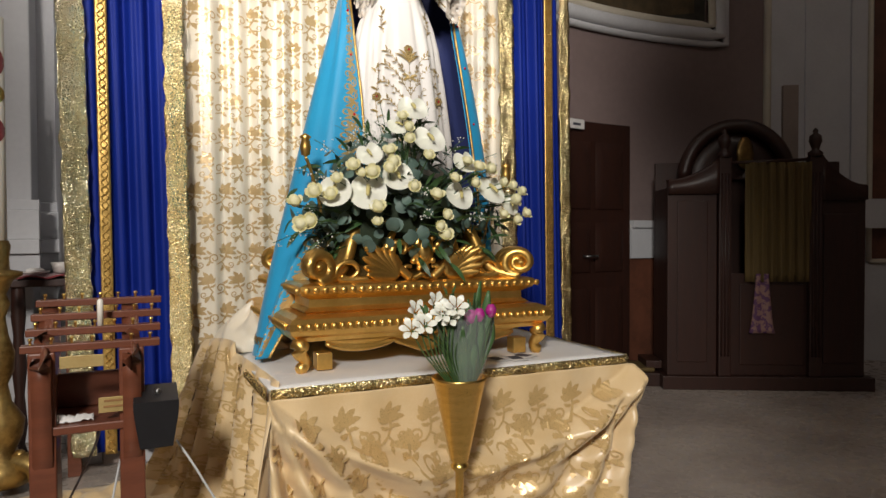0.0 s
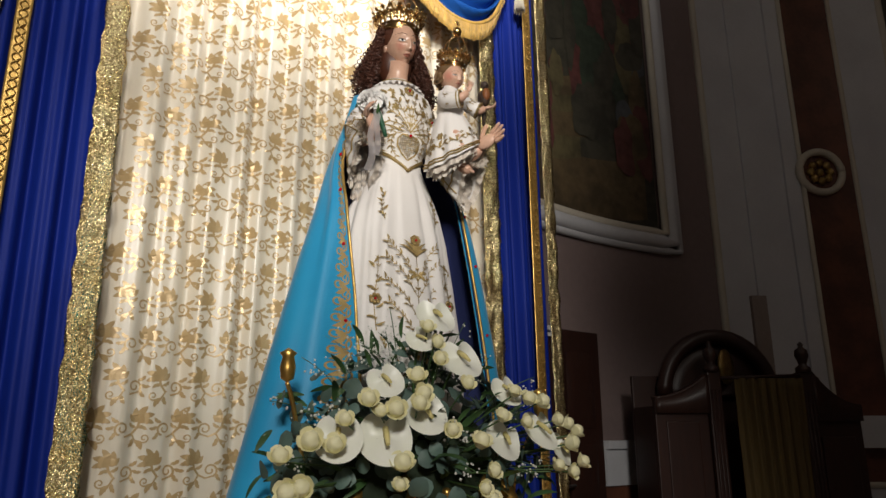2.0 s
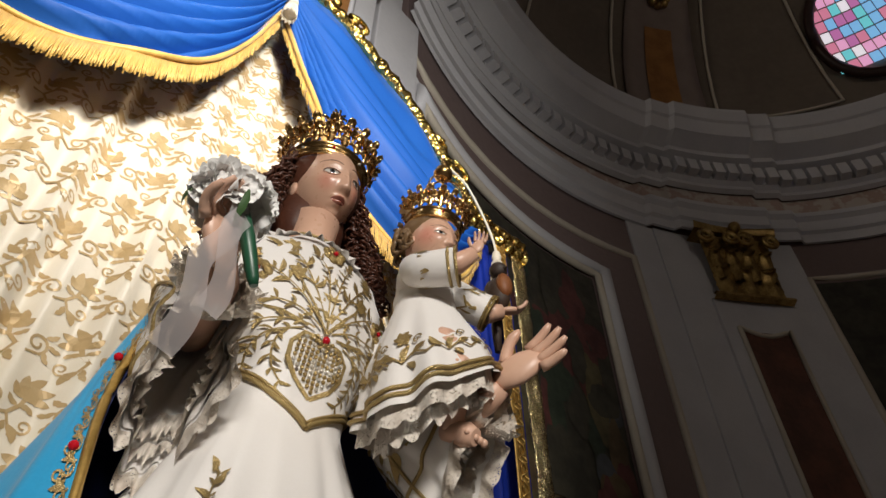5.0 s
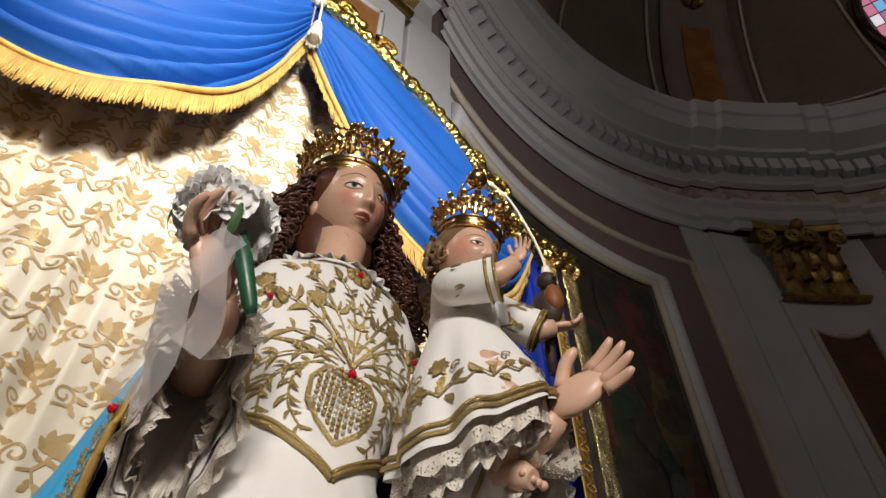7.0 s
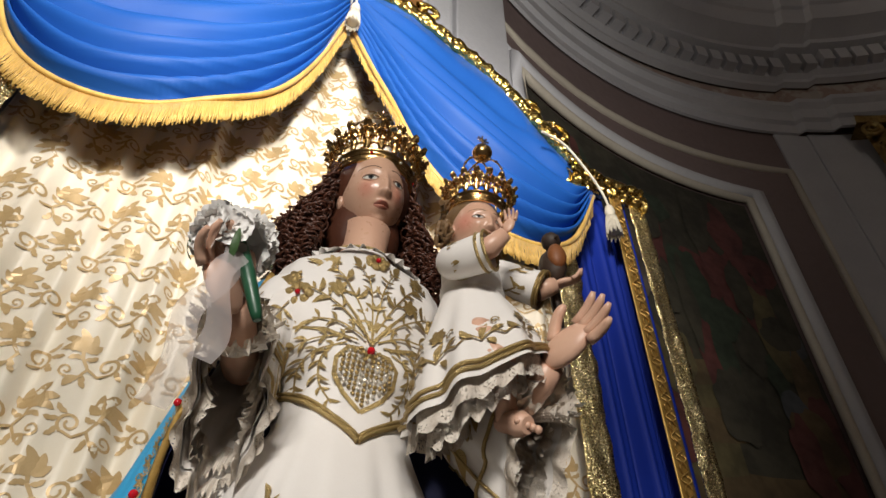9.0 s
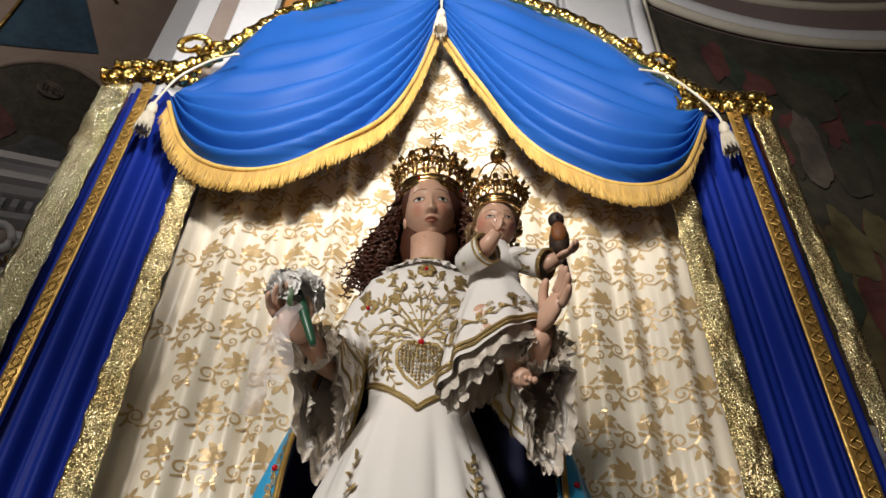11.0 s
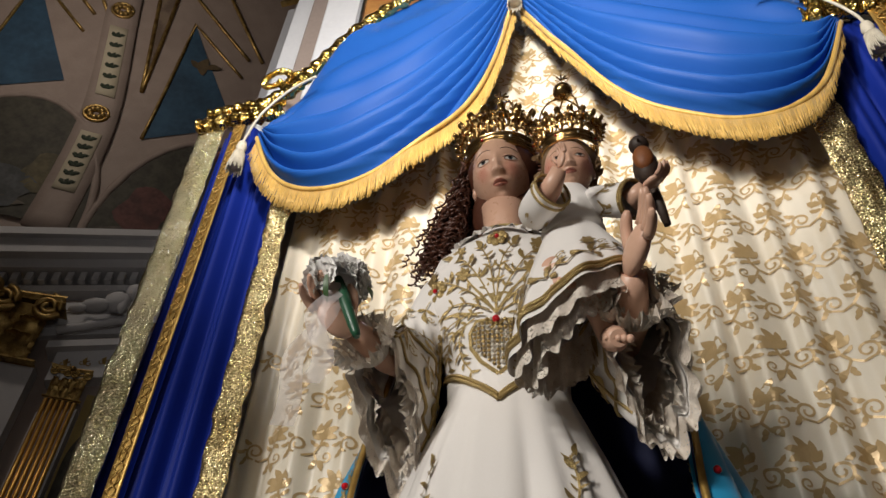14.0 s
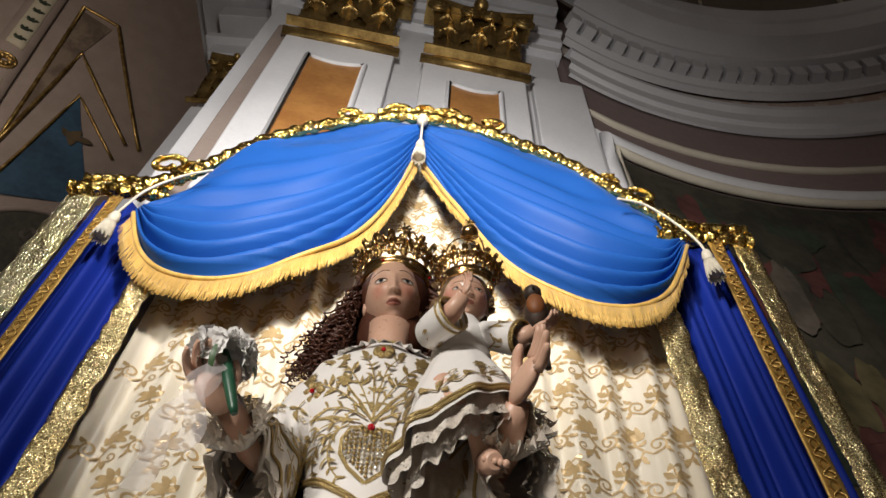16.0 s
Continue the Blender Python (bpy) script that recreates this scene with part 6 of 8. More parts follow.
def head(build, c, r, skin, lips, white, iris, dark, hair, turn=0.0, pitch=0.0, roll=0.0, plump=0.0):
    """Carved head: full oval with brow, straight nose, closed lips and round chin; faces -y before turning."""
    m = Matrix.Translation(c) @ Matrix.Rotation(turn, 4, "Z") @ Matrix.Rotation(roll, 4, "Y") @ Matrix.Rotation(pitch, 4, "X")

    def girth(z):
        g = (1 - min(1, abs(z)) ** (2.3 if z > 0 else 2.5)) ** 0.5
        return g * (1 - (0.36 - plump) * max(0, -z - 0.05) ** 1.2)

    def relief(x, z):
        """How far the front stands out beyond the plain oval, in units of its depth."""
        ax = abs(x)
        d = -0.085 * gauss(ax, 0.44, 0.24) * gauss(z, 0.06, 0.13)
        bridge = max(0.0, min(1.0, (0.16 - z) / 0.50))
        d += (0.04 + 0.15 * bridge ** 1.25) * gauss(x, 0, 0.105 + 0.05 * bridge) * (1 / (1 + math.exp((-0.40 - z) * 55))) * (1 / (1 + math.exp((z - 0.17) * 22)))
        d += 0.07 * gauss(ax, 0.15, 0.07) * gauss(z, -0.335, 0.06)
        d += 0.075 * gauss(x, 0, 0.22) * gauss(z, -0.53, 0.05) + 0.08 * gauss(x, 0, 0.18) * gauss(z, -0.645, 0.05) - 0.03 * gauss(x, 0, 0.26) * gauss(z, -0.587, 0.02)
        d += 0.03 * gauss(x, 0, 0.5) * gauss(z, -0.56, 0.16)
        d += 0.085 * gauss(x, 0, 0.26) * gauss(z, -0.86, 0.11) - 0.02 * gauss(x, 0, 0.2) * gauss(z, -0.745, 0.05)
        d += (0.045 + plump * 0.4) * gauss(ax, 0.52, 0.24) * gauss(z, -0.30, 0.24) + 0.03 * gauss(ax, 0.42, 0.3) * gauss(z, 0.24, 0.08)
        return d

    def shell(a, z):
        g = girth(z)
        x, y = g * math.cos(a), g * math.sin(a)
        if y < 0:
            y -= (-math.sin(a)) ** 1.5 * relief(x, z) + 0.05 * g * (-math.sin(a)) ** 2 * max(0, -z)
        return Vector((x * r[0], y * r[1], z * r[2] * (1.0 if z > 0 else 0.72)))

    def fn(u, v):
        s = 2 * u - 1
        return m @ shell(-math.pi / 2 + math.pi * (1 if s > 0 else -1) * abs(s) ** 1.55, -math.cos(math.pi * (0.004 + 0.992 * v)))
    build.grid(fn, 120, 96, skin, closed=True)

    def face(x, z, d=0.0):
        a = -math.acos(max(-0.99, min(0.99, x / girth(z))))
        p = shell(a, z)
        return m @ (p + Vector((0, -d, 0)))
    k = r[0]
    for up in (True, False):
        def lip(u, v):
            q = 2 * u - 1
            part = -0.588 + 0.012 * q * q
            edge = part + (0.078 - 0.016 * gauss(q, 0, 0.14)) * (1 - q * q) ** 0.75 if up else part - 0.086 * (1 - q * q) ** 0.8
            return face(0.255 * q, lerp(part, edge, v), k * (0.004 + 0.035 * math.sin(math.pi * v) * (1 - q * q)))
        build.grid(lip, 24, 6, lips)
    for s in (-1, 1):
        xc, zc, w = s * 0.46, 0.045, 0.215

        def lid(q, up):
            return zc + (0.070 * (1 - q * q) ** 0.75 if up else -0.046 * (1 - q * q)) + 0.012 * q * s

        def eye(q, h):
            bulge = max(0.0, 1 - q * q) * max(0.0, 1 - (2 * h - 1) ** 2)
            return face(xc + w * q, lerp(lid(q, False), lid(q, True), h), k * (0.006 + 0.055 * bulge ** 0.7))
        build.grid(lambda u, v: eye(2 * u - 1, v), 16, 8, white)
        ih, iq = 0.60, 0.04
        for rad, dd, mm in ((0.44, 0.012, iris), (0.22, 0.016, dark)):
            build.grid(lambda u, v: eye(iq + rad * 0.80 * v * math.cos(6.283 * u), min(0.98, max(0.02, ih + rad * 1.15 * v * math.sin(6.283 * u)))) + m.to_3x3() @ Vector((0, -k * dd, 0)), 16, 3, mm, closed=True)
        rim = [face(xc + w * q, lid(q, True) + 0.008, k * 0.05) for q in [i / 8 - 1 for i in range(17)]]
        build.tube(rim, [k * (0.012 + 0.026 * math.sin(math.pi * i / 16)) for i in range(17)], 6, skin)
        build.tube([p + m.to_3x3() @ Vector((0, -k * 0.018, -k * 0.022)) for p in rim], k * 0.012, 5, hair)
        build.tube([face(xc + w * q, lid(q, False) - 0.008, k * 0.03) for q in [i / 8 - 1 for i in range(17)]], [k * (0.006 + 0.014 * math.sin(math.pi * i / 16)) for i in range(17)], 6, skin)
        brow = [face(s * lerp(0.17, 0.76, i / 12), 0.225 + 0.085 * math.sin(math.pi * (0.12 + 0.72 * i / 12)), 0.0) for i in range(13)]
        build.tube(brow, [k * 0.019 * (0.35 + 0.65 * math.sin(math.pi * min(1, 0.2 + 0.8 * i / 12))) for i in range(13)], 5, hair)
        ear = m @ Vector((s * 0.97 * r[0], 0.12 * r[1], -0.06 * r[2]))
        build.ball(ear, (0.12 * r[0], 0.2 * r[1], 0.2 * r[2]), 10, 8, skin)
    return m


HC = (1.288, 3.112, 2.814)
FACE = mat("painted_flesh_face", (0.66, 0.41, 0.29), 0.30, tone=(0.60, 0.35, 0.25), scale=12, fine=90, bump=0.015, spec=0.5, amount=0.5)
rouge(FACE, [(1.252, 3.045, 2.782), (1.324, 3.045, 2.788), (1.400, 2.93, 2.645), (1.462, 2.935, 2.645)], 0.034, (0.62, 0.22, 0.16), 0.7)
IRIS = mat("grey_blue_iris", (0.07, 0.08, 0.09), 0.08, bump=0)
st = Build()
ST_MATS = [DRESS, SKIN, HAIR, THREAD, LACE, RED_GEM, CRYSTAL, LIP, EYE_WHITE, EYE_DARK, FACE, IRIS]
st.grid(lambda u, v: body_point(2 * math.pi * u, lerp(1.2, 2.668, v)), 168, 120, 0, closed=True)
st.tube([(1.291, 3.135, 2.60), (1.290, 3.132, 2.66), (1.289, 3.125, 2.70), (1.288, 3.12, 2.745)], [0.062, 0.046, 0.042, 0.046], 28, 10)
head(st, HC, (0.0612, 0.080, 0.112), 10, 7, 8, 11, 9, 2, radians(1), radians(7), radians(-5))
# wig: cap under the crown and many tight ringlets
st.ball((1.289, 3.132, 2.848), (0.080, 0.086, 0.080), 28, 16, 2)
st.ball((1.289, 3.155, 2.76), (0.075, 0.065, 0.10), 24, 14, 2)
rnd = random.Random(21)
for i in range(640):
    w = rnd.uniform(-0.75, math.pi + 0.75)
    sd = 1 if math.cos(w) > 0 else -1
    edge = rnd.uniform(0.85, 1.12)
    bx, by = 0.079 * edge * math.cos(w), 0.078 * edge * math.sin(w)
    z0 = rnd.uniform(2.70, 2.90)
    ln = rnd.uniform(0.07, 0.15) + max(0, z0 - 2.78)
    if by < -0.02:
        bx, by = sd * rnd.uniform(0.070, 0.088), rnd.uniform(-0.035, 0.0)
    ph, hand_ = rnd.uniform(0, 6.28), rnd.choice((-1, 1))
    fl, step, thin = rnd.uniform(0.35, 1.2), rnd.uniform(0.85, 1.75), rnd.uniform(0.6, 1.3)
    pts = []
    for k in range(36):
        t = k / 35
        z = z0 - ln * t
        out = fl * max(0, 2.86 - z) * 0.42
        cr = 0.0066 * thin * (0.7 + 0.6 * t)
        cx = 1.289 + bx + out * (bx / 0.085) + 0.010 * noise.noise((i * 1.7, t * 3, 0))
        cy = 3.128 + by + 0.10 * out + 0.010 * noise.noise((i * 1.7, t * 3, 7))
        pts.append((cx + cr * math.cos(ph + hand_ * k * step), cy + cr * math.sin(ph + hand_ * k * step), max(z, 2.565 + 0.25 * max(0, 0.17 - abs(cx - 1.289)))))
    st.tube(pts, [0.0029 * (1 - 0.35 * k / 35) for k in range(36)], 4, 2)
# gathered collar frill
st.grid(lambda u, v: Vector((1.291 + (lerp(0.066, 0.112, v) + 0.004 * v * math.sin(u * 232)) * math.cos(6.283 * u), 3.128 + (lerp(0.058, 0.088, v) + 0.004 * v * math.sin(u * 232)) * math.sin(6.283 * u), 2.654 - 0.026 * v - 0.010 * v * abs(math.cos(6.283 * u)) + 0.006 * v * math.cos(u * 176))), 200, 4, 0, closed=True)
st.tube([(1.291 + 0.072 * math.cos(i * 0.0785), 3.128 + 0.063 * math.sin(i * 0.0785), 2.652) for i in range(81)], 0.003, 5, 3)

# embroidery of bodice and skirt, one half mirrored
def vine(pts, w=0.003, leaf=0.018, n=5):
    """A stem with small leaves set along it on both sides."""
    line = [(p.x, p.y) for p in smooth_line([(x, y, 0) for x, y in pts], 10)]
    q = stroke(line, w, w * 0.7)
    for i in range(n):
        t = (i + 1) / (n + 0.5)
        p, r = along([(x, y, 0) for x, y in pts], t), along([(x, y, 0) for x, y in pts], min(1, t + 0.05))
        a = math.atan2(r.y - p.y, r.x - p.x)
        for sg in (1, -1):
            q += leaf2(p.x, p.y, a + sg * 0.75, leaf * (0.75 + 0.35 * ((i * 7) % 3) / 2), leaf * 0.26)
    return q


def bodice_half():
    q = []
    q += vine([(0.0, 2.435), (0.004, 2.48), (0.012, 2.53), (0.03, 2.57)])
    q += vine([(0.005, 2.45), (0.03, 2.50), (0.06, 2.545), (0.085, 2.565)])
    q += vine([(0.008, 2.44), (0.045, 2.475), (0.085, 2.505), (0.125, 2.53)])
    q += vine([(0.01, 2.435), (0.05, 2.455), (0.095, 2.465), (0.135, 2.49)])
    q += vine([(0.02, 2.43), (0.06, 2.435), (0.10, 2.42), (0.125, 2.395)])
    q += vine([(0.035, 2.425), (0.07, 2.415), (0.09, 2.39), (0.088, 2.36)])
    for x, z, a, l, w in ((0.03, 2.565, 1.2, 0.03, 0.018), (0.085, 2.56, 0.6, 0.03, 0.017), (0.125, 2.525, 0.7, 0.028, 0.017), (0.05, 2.53, 1.9, 0.028, 0.014), (0.062, 2.545, 0.1, 0.025, 0.012), (0.03, 2.50, 2.2, 0.026, 0.013),
                          (0.085, 2.505, 1.6, 0.028, 0.013), (0.07, 2.493, -0.3, 0.026, 0.012), (0.105, 2.518, -0.2, 0.024, 0.012), (0.10, 2.468, 1.3, 0.026, 0.012), (0.12, 2.478, -0.5, 0.024, 0.011), (0.135, 2.49, 0.6, 0.022, 0.014), (0.09, 2.46, -0.9, 0.026, 0.011),
                          (0.10, 2.42, 0.4, 0.024, 0.01), (0.11, 2.41, -1.6, 0.026, 0.01), (0.125, 2.395, -1.0, 0.024, 0.01), (0.09, 2.39, -0.4, 0.02, 0.009), (0.088, 2.362, -1.8, 0.022, 0.009), (0.02, 2.54, 2.4, 0.022, 0.01)):
        q += leaf2(x, z, a, l * 0.95, w * 0.62, 0)
    q += curl(0.016, 2.455, 0.012, 3.6, 1.0, 0.004, -1, 10)
    for x, z in ((0.125, 2.535), (0.132, 2.455), (0.072, 2.572), (0.06, 2.515)):
        for k in range(6):
            q += leaf2(x, z, k * 1.047 + 0.3, 0.016, 0.009)
    q += stroke([(0.0, 2.43), (0.025, 2.465), (0.045, 2.49), (0.06, 2.515)], 0.005, 0.003)
    q += stroke([(0.03, 2.43), (0.07, 2.445), (0.105, 2.45), (0.132, 2.455)], 0.005, 0.003)
    # outline of the heart
    q += stroke([(0.0, 2.405), (0.012, 2.418), (0.032, 2.418), (0.046, 2.403), (0.044, 2.378), (0.028, 2.352), (0.0, 2.328)], 0.0065, 0.0065)
    q += vine([(0.054, 2.425), (0.066, 2.40), (0.06, 2.365), (0.04, 2.335)])
    return q


def skirt_half():
    q = []
    for s in (1.0,):
        q += vine([(0.0, 1.62), (0.0, 1.75), (0.0, 1.90), (0.0, 2.0)], 0.003, 0.014, 6)
        for z, l in ((1.64, 0.13), (1.72, 0.14), (1.80, 0.13), (1.86, 0.12)):
            q += vine([(0.0, z - 0.02), (0.03, z + 0.03), (0.06, z + 0.08), (l * 0.8, z + 0.12)], 0.003, 0.014, 6)
            for t in (0.35, 0.6, 0.85, 1.0):
                x, zz = l * 0.8 * t, z - 0.02 + 0.14 * t ** 0.8
                q += leaf2(x, zz, 1.5, 0.024, 0.006) + leaf2(x, zz - 0.008, 0.2, 0.020, 0.0055)
        for a in (1.57, 1.25, 0.9, 0.55):
            q += leaf2(0.0, 1.93, a, 0.075, 0.010)
        q += leaf2(0.0, 1.86, 0.3, 0.04, 0.014, 2) + leaf2(0.0, 1.86, -0.5, 0.036, 0.013, 2)
        q += curl(0.05, 1.60, 0.03, 1.0, 1.2, 0.006, -1, 14) + curl(0.1, 1.54, 0.03, 2.0, 1.2, 0.006, 1, 14) + curl(0.045, 1.50, 0.028, 1.0, 1.2, 0.006, -1, 14)
        q += stroke([(0.0, 1.62), (0.02, 1.56), (0.0, 1.48), (0.02, 1.40)], 0.012, 0.012)
        q += leaf2(0.02, 1.52, 0.4, 0.04, 0.011, 2) + leaf2(0.07, 1.46, 0.9, 0.045, 0.012, 2) + leaf2(0.12, 1.6, 1.2, 0.045, 0.011, 2)
        # side sprays
        q += vine([(0.145, 1.66), (0.15, 1.76), (0.135, 1.86), (0.13, 1.92)], 0.003, 0.014, 6)
        for z, a in ((1.7, 0.4), (1.74, 2.6), (1.8, 0.6), (1.83, 2.5), (1.88, 1.0), (1.9, 2.1), (1.68, 2.8)):
            q += leaf2(0.145, z, a, 0.03, 0.009)
        q += vine([(0.10, 2.06), (0.108, 2.12), (0.098, 2.17)], 0.003, 0.014, 6)
        for z, a in ((2.08, 0.6), (2.10, 2.4), (2.13, 0.8), (2.15, 2.2), (2.17, 1.5)):
            q += leaf2(0.105, z, a, 0.024, 0.008)
    return q


def bodice_z(z):
    """Heights of the bodice pattern: the heart below, the spray spread up to the collar."""
    return 2.404 + (z - 2.418) * (1.12 if z > 2.418 else 1.0)


for half, up_ in ((bodice_half(), bodice_z), (skirt_half(), lambda z: z)):
    for flip in (False, True):
        lay(st, moved(half, flip=flip), lambda x, z: front(x, up_(z), 0.004), 3)
# waist band that dips to a point, and heart filled with stones
for s in (-1, 1):
    for dz, rr in ((0.0, 0.0042), (0.007, 0.0030)):
        st.tube([front(s * lerp(0.0, 0.1015, i / 14), lerp(2.268, 2.342, (i / 14) ** 0.85) + dz, 0.004) for i in range(15)], rr, 6, 3)
st.grid(lambda u, v: front((u - 0.5) * 0.205, lerp(2.268 + 0.074 * (abs(u - 0.5) * 2) ** 0.85, 2.346, v), 0.0025), 28, 3, 0)
for i in range(13):
    for j in range(13):
        x, z = (i - 6) * 0.0072, 2.318 + j * 0.0072
        if (abs(x) / 0.041) ** 2 + ((z - 2.374) / 0.034) ** 2 < 1 or (z < 2.376 and abs(x) < (z - 2.319) * 0.72):
            st.ball(front(x, z, 0.005), 0.0034, 6, 4, 6 if rnd.random() < 0.3 else 3)
st.ball(front(0.0, 2.404, 0.006), 0.0065, 10, 6, 5)
for x, z in ((0, 2.594), (0.112, 2.50), (-0.112, 2.50), (0, 1.99), (0.145, 1.77), (-0.145, 1.77)):
    for k in range(7):
        w = k * 0.8976
        st.ball(front(x + 0.013 * math.cos(w), z + 0.013 * math.sin(w), 0.004), (0.0085, 0.004, 0.0085), 8, 5, 3)
    st.ball(front(x, z, 0.008), 0.0045, 8, 6, 5)


def hand(build, c, along_dir, palm_n, s, skin, spread=0.35, curled=0.2, right=False):
    """A mannequin hand: flattened palm, four fingers and a thumb."""
    d, n = Vector(along_dir).normalized(), Vector(palm_n).normalized()
    side = d.cross(n).normalized()
    n = side.cross(d)
    c = Vector(c)
    rot = Matrix((side, d, n)).transposed()
    base = len(build.v)
    build.ball((0, 0, 0), (0.032 * s, 0.05 * s, 0.017 * s), 14, 10, skin)
    for k in range(base, len(build.v)):
        build.v[k] = tuple(c + rot @ Vector(build.v[k]))
    for i in range(4):
        o = (i - 1.5) * 0.0165 * s
        ang = (i - 1.5) * spread * 0.35
        ln = (0.066, 0.075, 0.072, 0.056)[i] * s
        pts = []
        for k in range(6):
            t = k / 5
            pts.append(c + side * (o + math.sin(ang) * ln * t) + d * (0.034 * s + ln * t * math.cos(ang) * (1 - 0.25 * curled * t)) + n * (curled * 0.5 * ln * t * t))
        build.tube(pts, [0.0095 * s, 0.0095 * s, 0.009 * s, 0.0085 * s, 0.0075 * s, 0.004 * s], 8, skin)
    if right:
        side = -side
    pts = [c + side * (-0.028 * s) + d * (-0.012 * s), c + side * (-0.05 * s) + d * (0.015 * s) + n * 0.012 * s, c + side * (-0.058 * s) + d * (0.042 * s) + n * 0.018 * s]
    build.tube(smooth_line(pts, 6), [0.012 * s, 0.0115 * s, 0.011 * s, 0.0105 * s, 0.010 * s, 0.008 * s, 0.004 * s], 8, skin)


def cuff(build, a, b, r0, r1, m):
    """Gathered lace ruffle round a wrist, opening from a towards b."""
    a, b = Vector(a), Vector(b)
    q = (b - a).to_track_quat("Z", "Y").to_matrix()
    for grow, ph in ((1.0, 0.0), (0.8, 1.5)):
        def fn(u, v):
            w = 6.28318 * u
            r = lerp(r0, r1 * grow, v) * (1 + 0.22 * v * math.sin(u * 94.2478 + ph))
            return a.lerp(b, v * grow) + q @ Vector((r * math.cos(w), r * math.sin(w), 0.007 * v * math.sin(u * 188.5)))
        build.grid(fn, 90, 5, m, closed=True)


def sleeve(build, keys, m_cloth, m_lace):
    """Bell sleeve through rings (centre, outer axis, side axis); the last ring is the open mouth, edged with a frill."""
    cs, us, ss = [k[0] for k in keys], [k[1] for k in keys], [k[2] for k in keys]

    def ring(u, t, grow=0.0):
        c, up, sd = along(cs, t), along(us, t), along(ss, t)
        a = 2 * math.pi * u
        wob = 1 + t * (0.09 * math.sin(a * 7 + t * 3) + 0.06 * math.sin(a * 12 + 1.0 - t * 4)) + 0.10 * noise.noise((2.2 * math.cos(a), 2.2 * math.sin(a), t * 6))
        p = up * math.cos(a) + sd * math.sin(a)
        return c + p * wob + p.normalized() * grow
    build.grid(lambda u, v: ring(u, v), 72, 40, m_cloth, closed=True)
    build.grid(lambda u, v: ring(u, lerp(0.25, 0.995, v), -0.004), 72, 20, m_cloth, closed=True)
    d = (along(cs, 1.0) - along(cs, 0.9)).normalized()
    for depth, lift, ph in ((0.026, 0.004, 0.0), (0.018, 0.012, 1.4)):
        def frill(u, v):
            p = ring(u, 1.0 - 0.02 * (lift > 0.01))
            o = (p - along(cs, 1.0)).normalized()
            return p + d * (depth * v) + o * (lift * v + 0.004 * v * math.sin(u * 132 + ph)) + Vector((0, 0, 0.002 * v * math.cos(u * 94 + ph)))
        build.grid(frill, 220, 3, m_lace, closed=True)
    for t0 in (0.80, 0.90):
        build.grid(lambda u, v: ring(u, lerp(t0, t0 + 0.12, v), -0.008 - 0.016 * v - 0.005 * v * math.sin(u * 200 + t0 * 30)), 160, 4, m_lace, closed=True)
    for t in (0.86, 0.62):
        build.tube([ring(i / 60, t, 0.002) for i in range(61)], 0.0032, 5, 3)
    for u in (0.13, 0.37, 0.63, 0.87):
        build.tube([ring(u, lerp(0.35, 0.96, i / 24), 0.002) for i in range(25)], 0.0028, 5, 3)
    q = []
    for i in range(9):
        x = i / 9
        for y in (0.30, 0.52, 0.74):
            q += leaf2(x + 0.03, y, 1.25, 0.085, 0.026) + leaf2(x + 0.035, y - 0.02, 0.35, 0.055, 0.022) + leaf2(x + 0.03, y - 0.02, 2.6, 0.05, 0.022) + curl(x + 0.07, y + 0.04, 0.022, 0, 1.1, 0.007, 1, 10)
            q += stroke([(x + 0.03, y - 0.08), (x + 0.028, y - 0.03), (x + 0.034, y + 0.05)], 0.006)
    lay(build, q, lambda x, y: ring(x % 1, y, 0.0035), 3)


V = Vector
sleeve(st, [(V((1.192, 3.13, 2.535)), V((-0.050, 0.0, 0.034)), V((0, -0.068, 0))), (V((1.142, 3.122, 2.45)), V((-0.054, 0, 0.022)), V((0.01, -0.066, 0.0))),
            (V((1.118, 3.085, 2.365)), V((-0.030, -0.052, 0.052)), V((0.048, -0.030, 0.0))), (V((1.112, 3.035, 2.272)), V((-0.012, -0.088, 0.098)), V((0.044, -0.008, 0)))], 0, 4)
sleeve(st, [(V((1.390, 3.13, 2.535)), V((0.050, 0.0, 0.034)), V((0, -0.068, 0))), (V((1.440, 3.11, 2.45)), V((0.054, 0, 0.022)), V((-0.01, -0.066, 0.0))),
            (V((1.485, 3.045, 2.36)), V((0.034, -0.050, 0.052)), V((-0.045, -0.030, 0.0))), (V((1.520, 2.965, 2.268)), V((-0.004, -0.060, 0.098)), V((-0.044, -0.014, 0)))], 0, 4)
st.tube([(1.125, 3.10, 2.38), (1.108, 3.02, 2.35), (1.094, 2.945, 2.342), (1.082, 2.925, 2.348)], [0.03, 0.026, 0.021, 0.018], 14, 1)
hand(st, (1.062, 2.902, 2.356), (-0.55, -0.36, 0.70), (0.35, -0.9, 0.1), 0.80, 1, 0.3, 1.3, True)
cuff(st, (1.098, 2.985, 2.336), (1.090, 2.942, 2.342), 0.027, 0.050, 4)
st.tube([(1.485, 3.06, 2.36), (1.502, 2.98, 2.345), (1.508, 2.91, 2.348), (1.512, 2.885, 2.362)], [0.03, 0.027, 0.022, 0.019], 14, 1)
hand(st, (1.520, 2.856, 2.378), (0.42, -0.80, 0.42), (-0.86, -0.44, 0.1), 0.86, 1, 0.3, 0.5)
cuff(st, (1.506, 2.955, 2.333), (1.508, 2.905, 2.345), 0.029, 0.056, 4)
tagged(st.obj("madonna_statue", ST_MATS), "life-size wooden statue in ivory dress with gold embroidery", "statue")

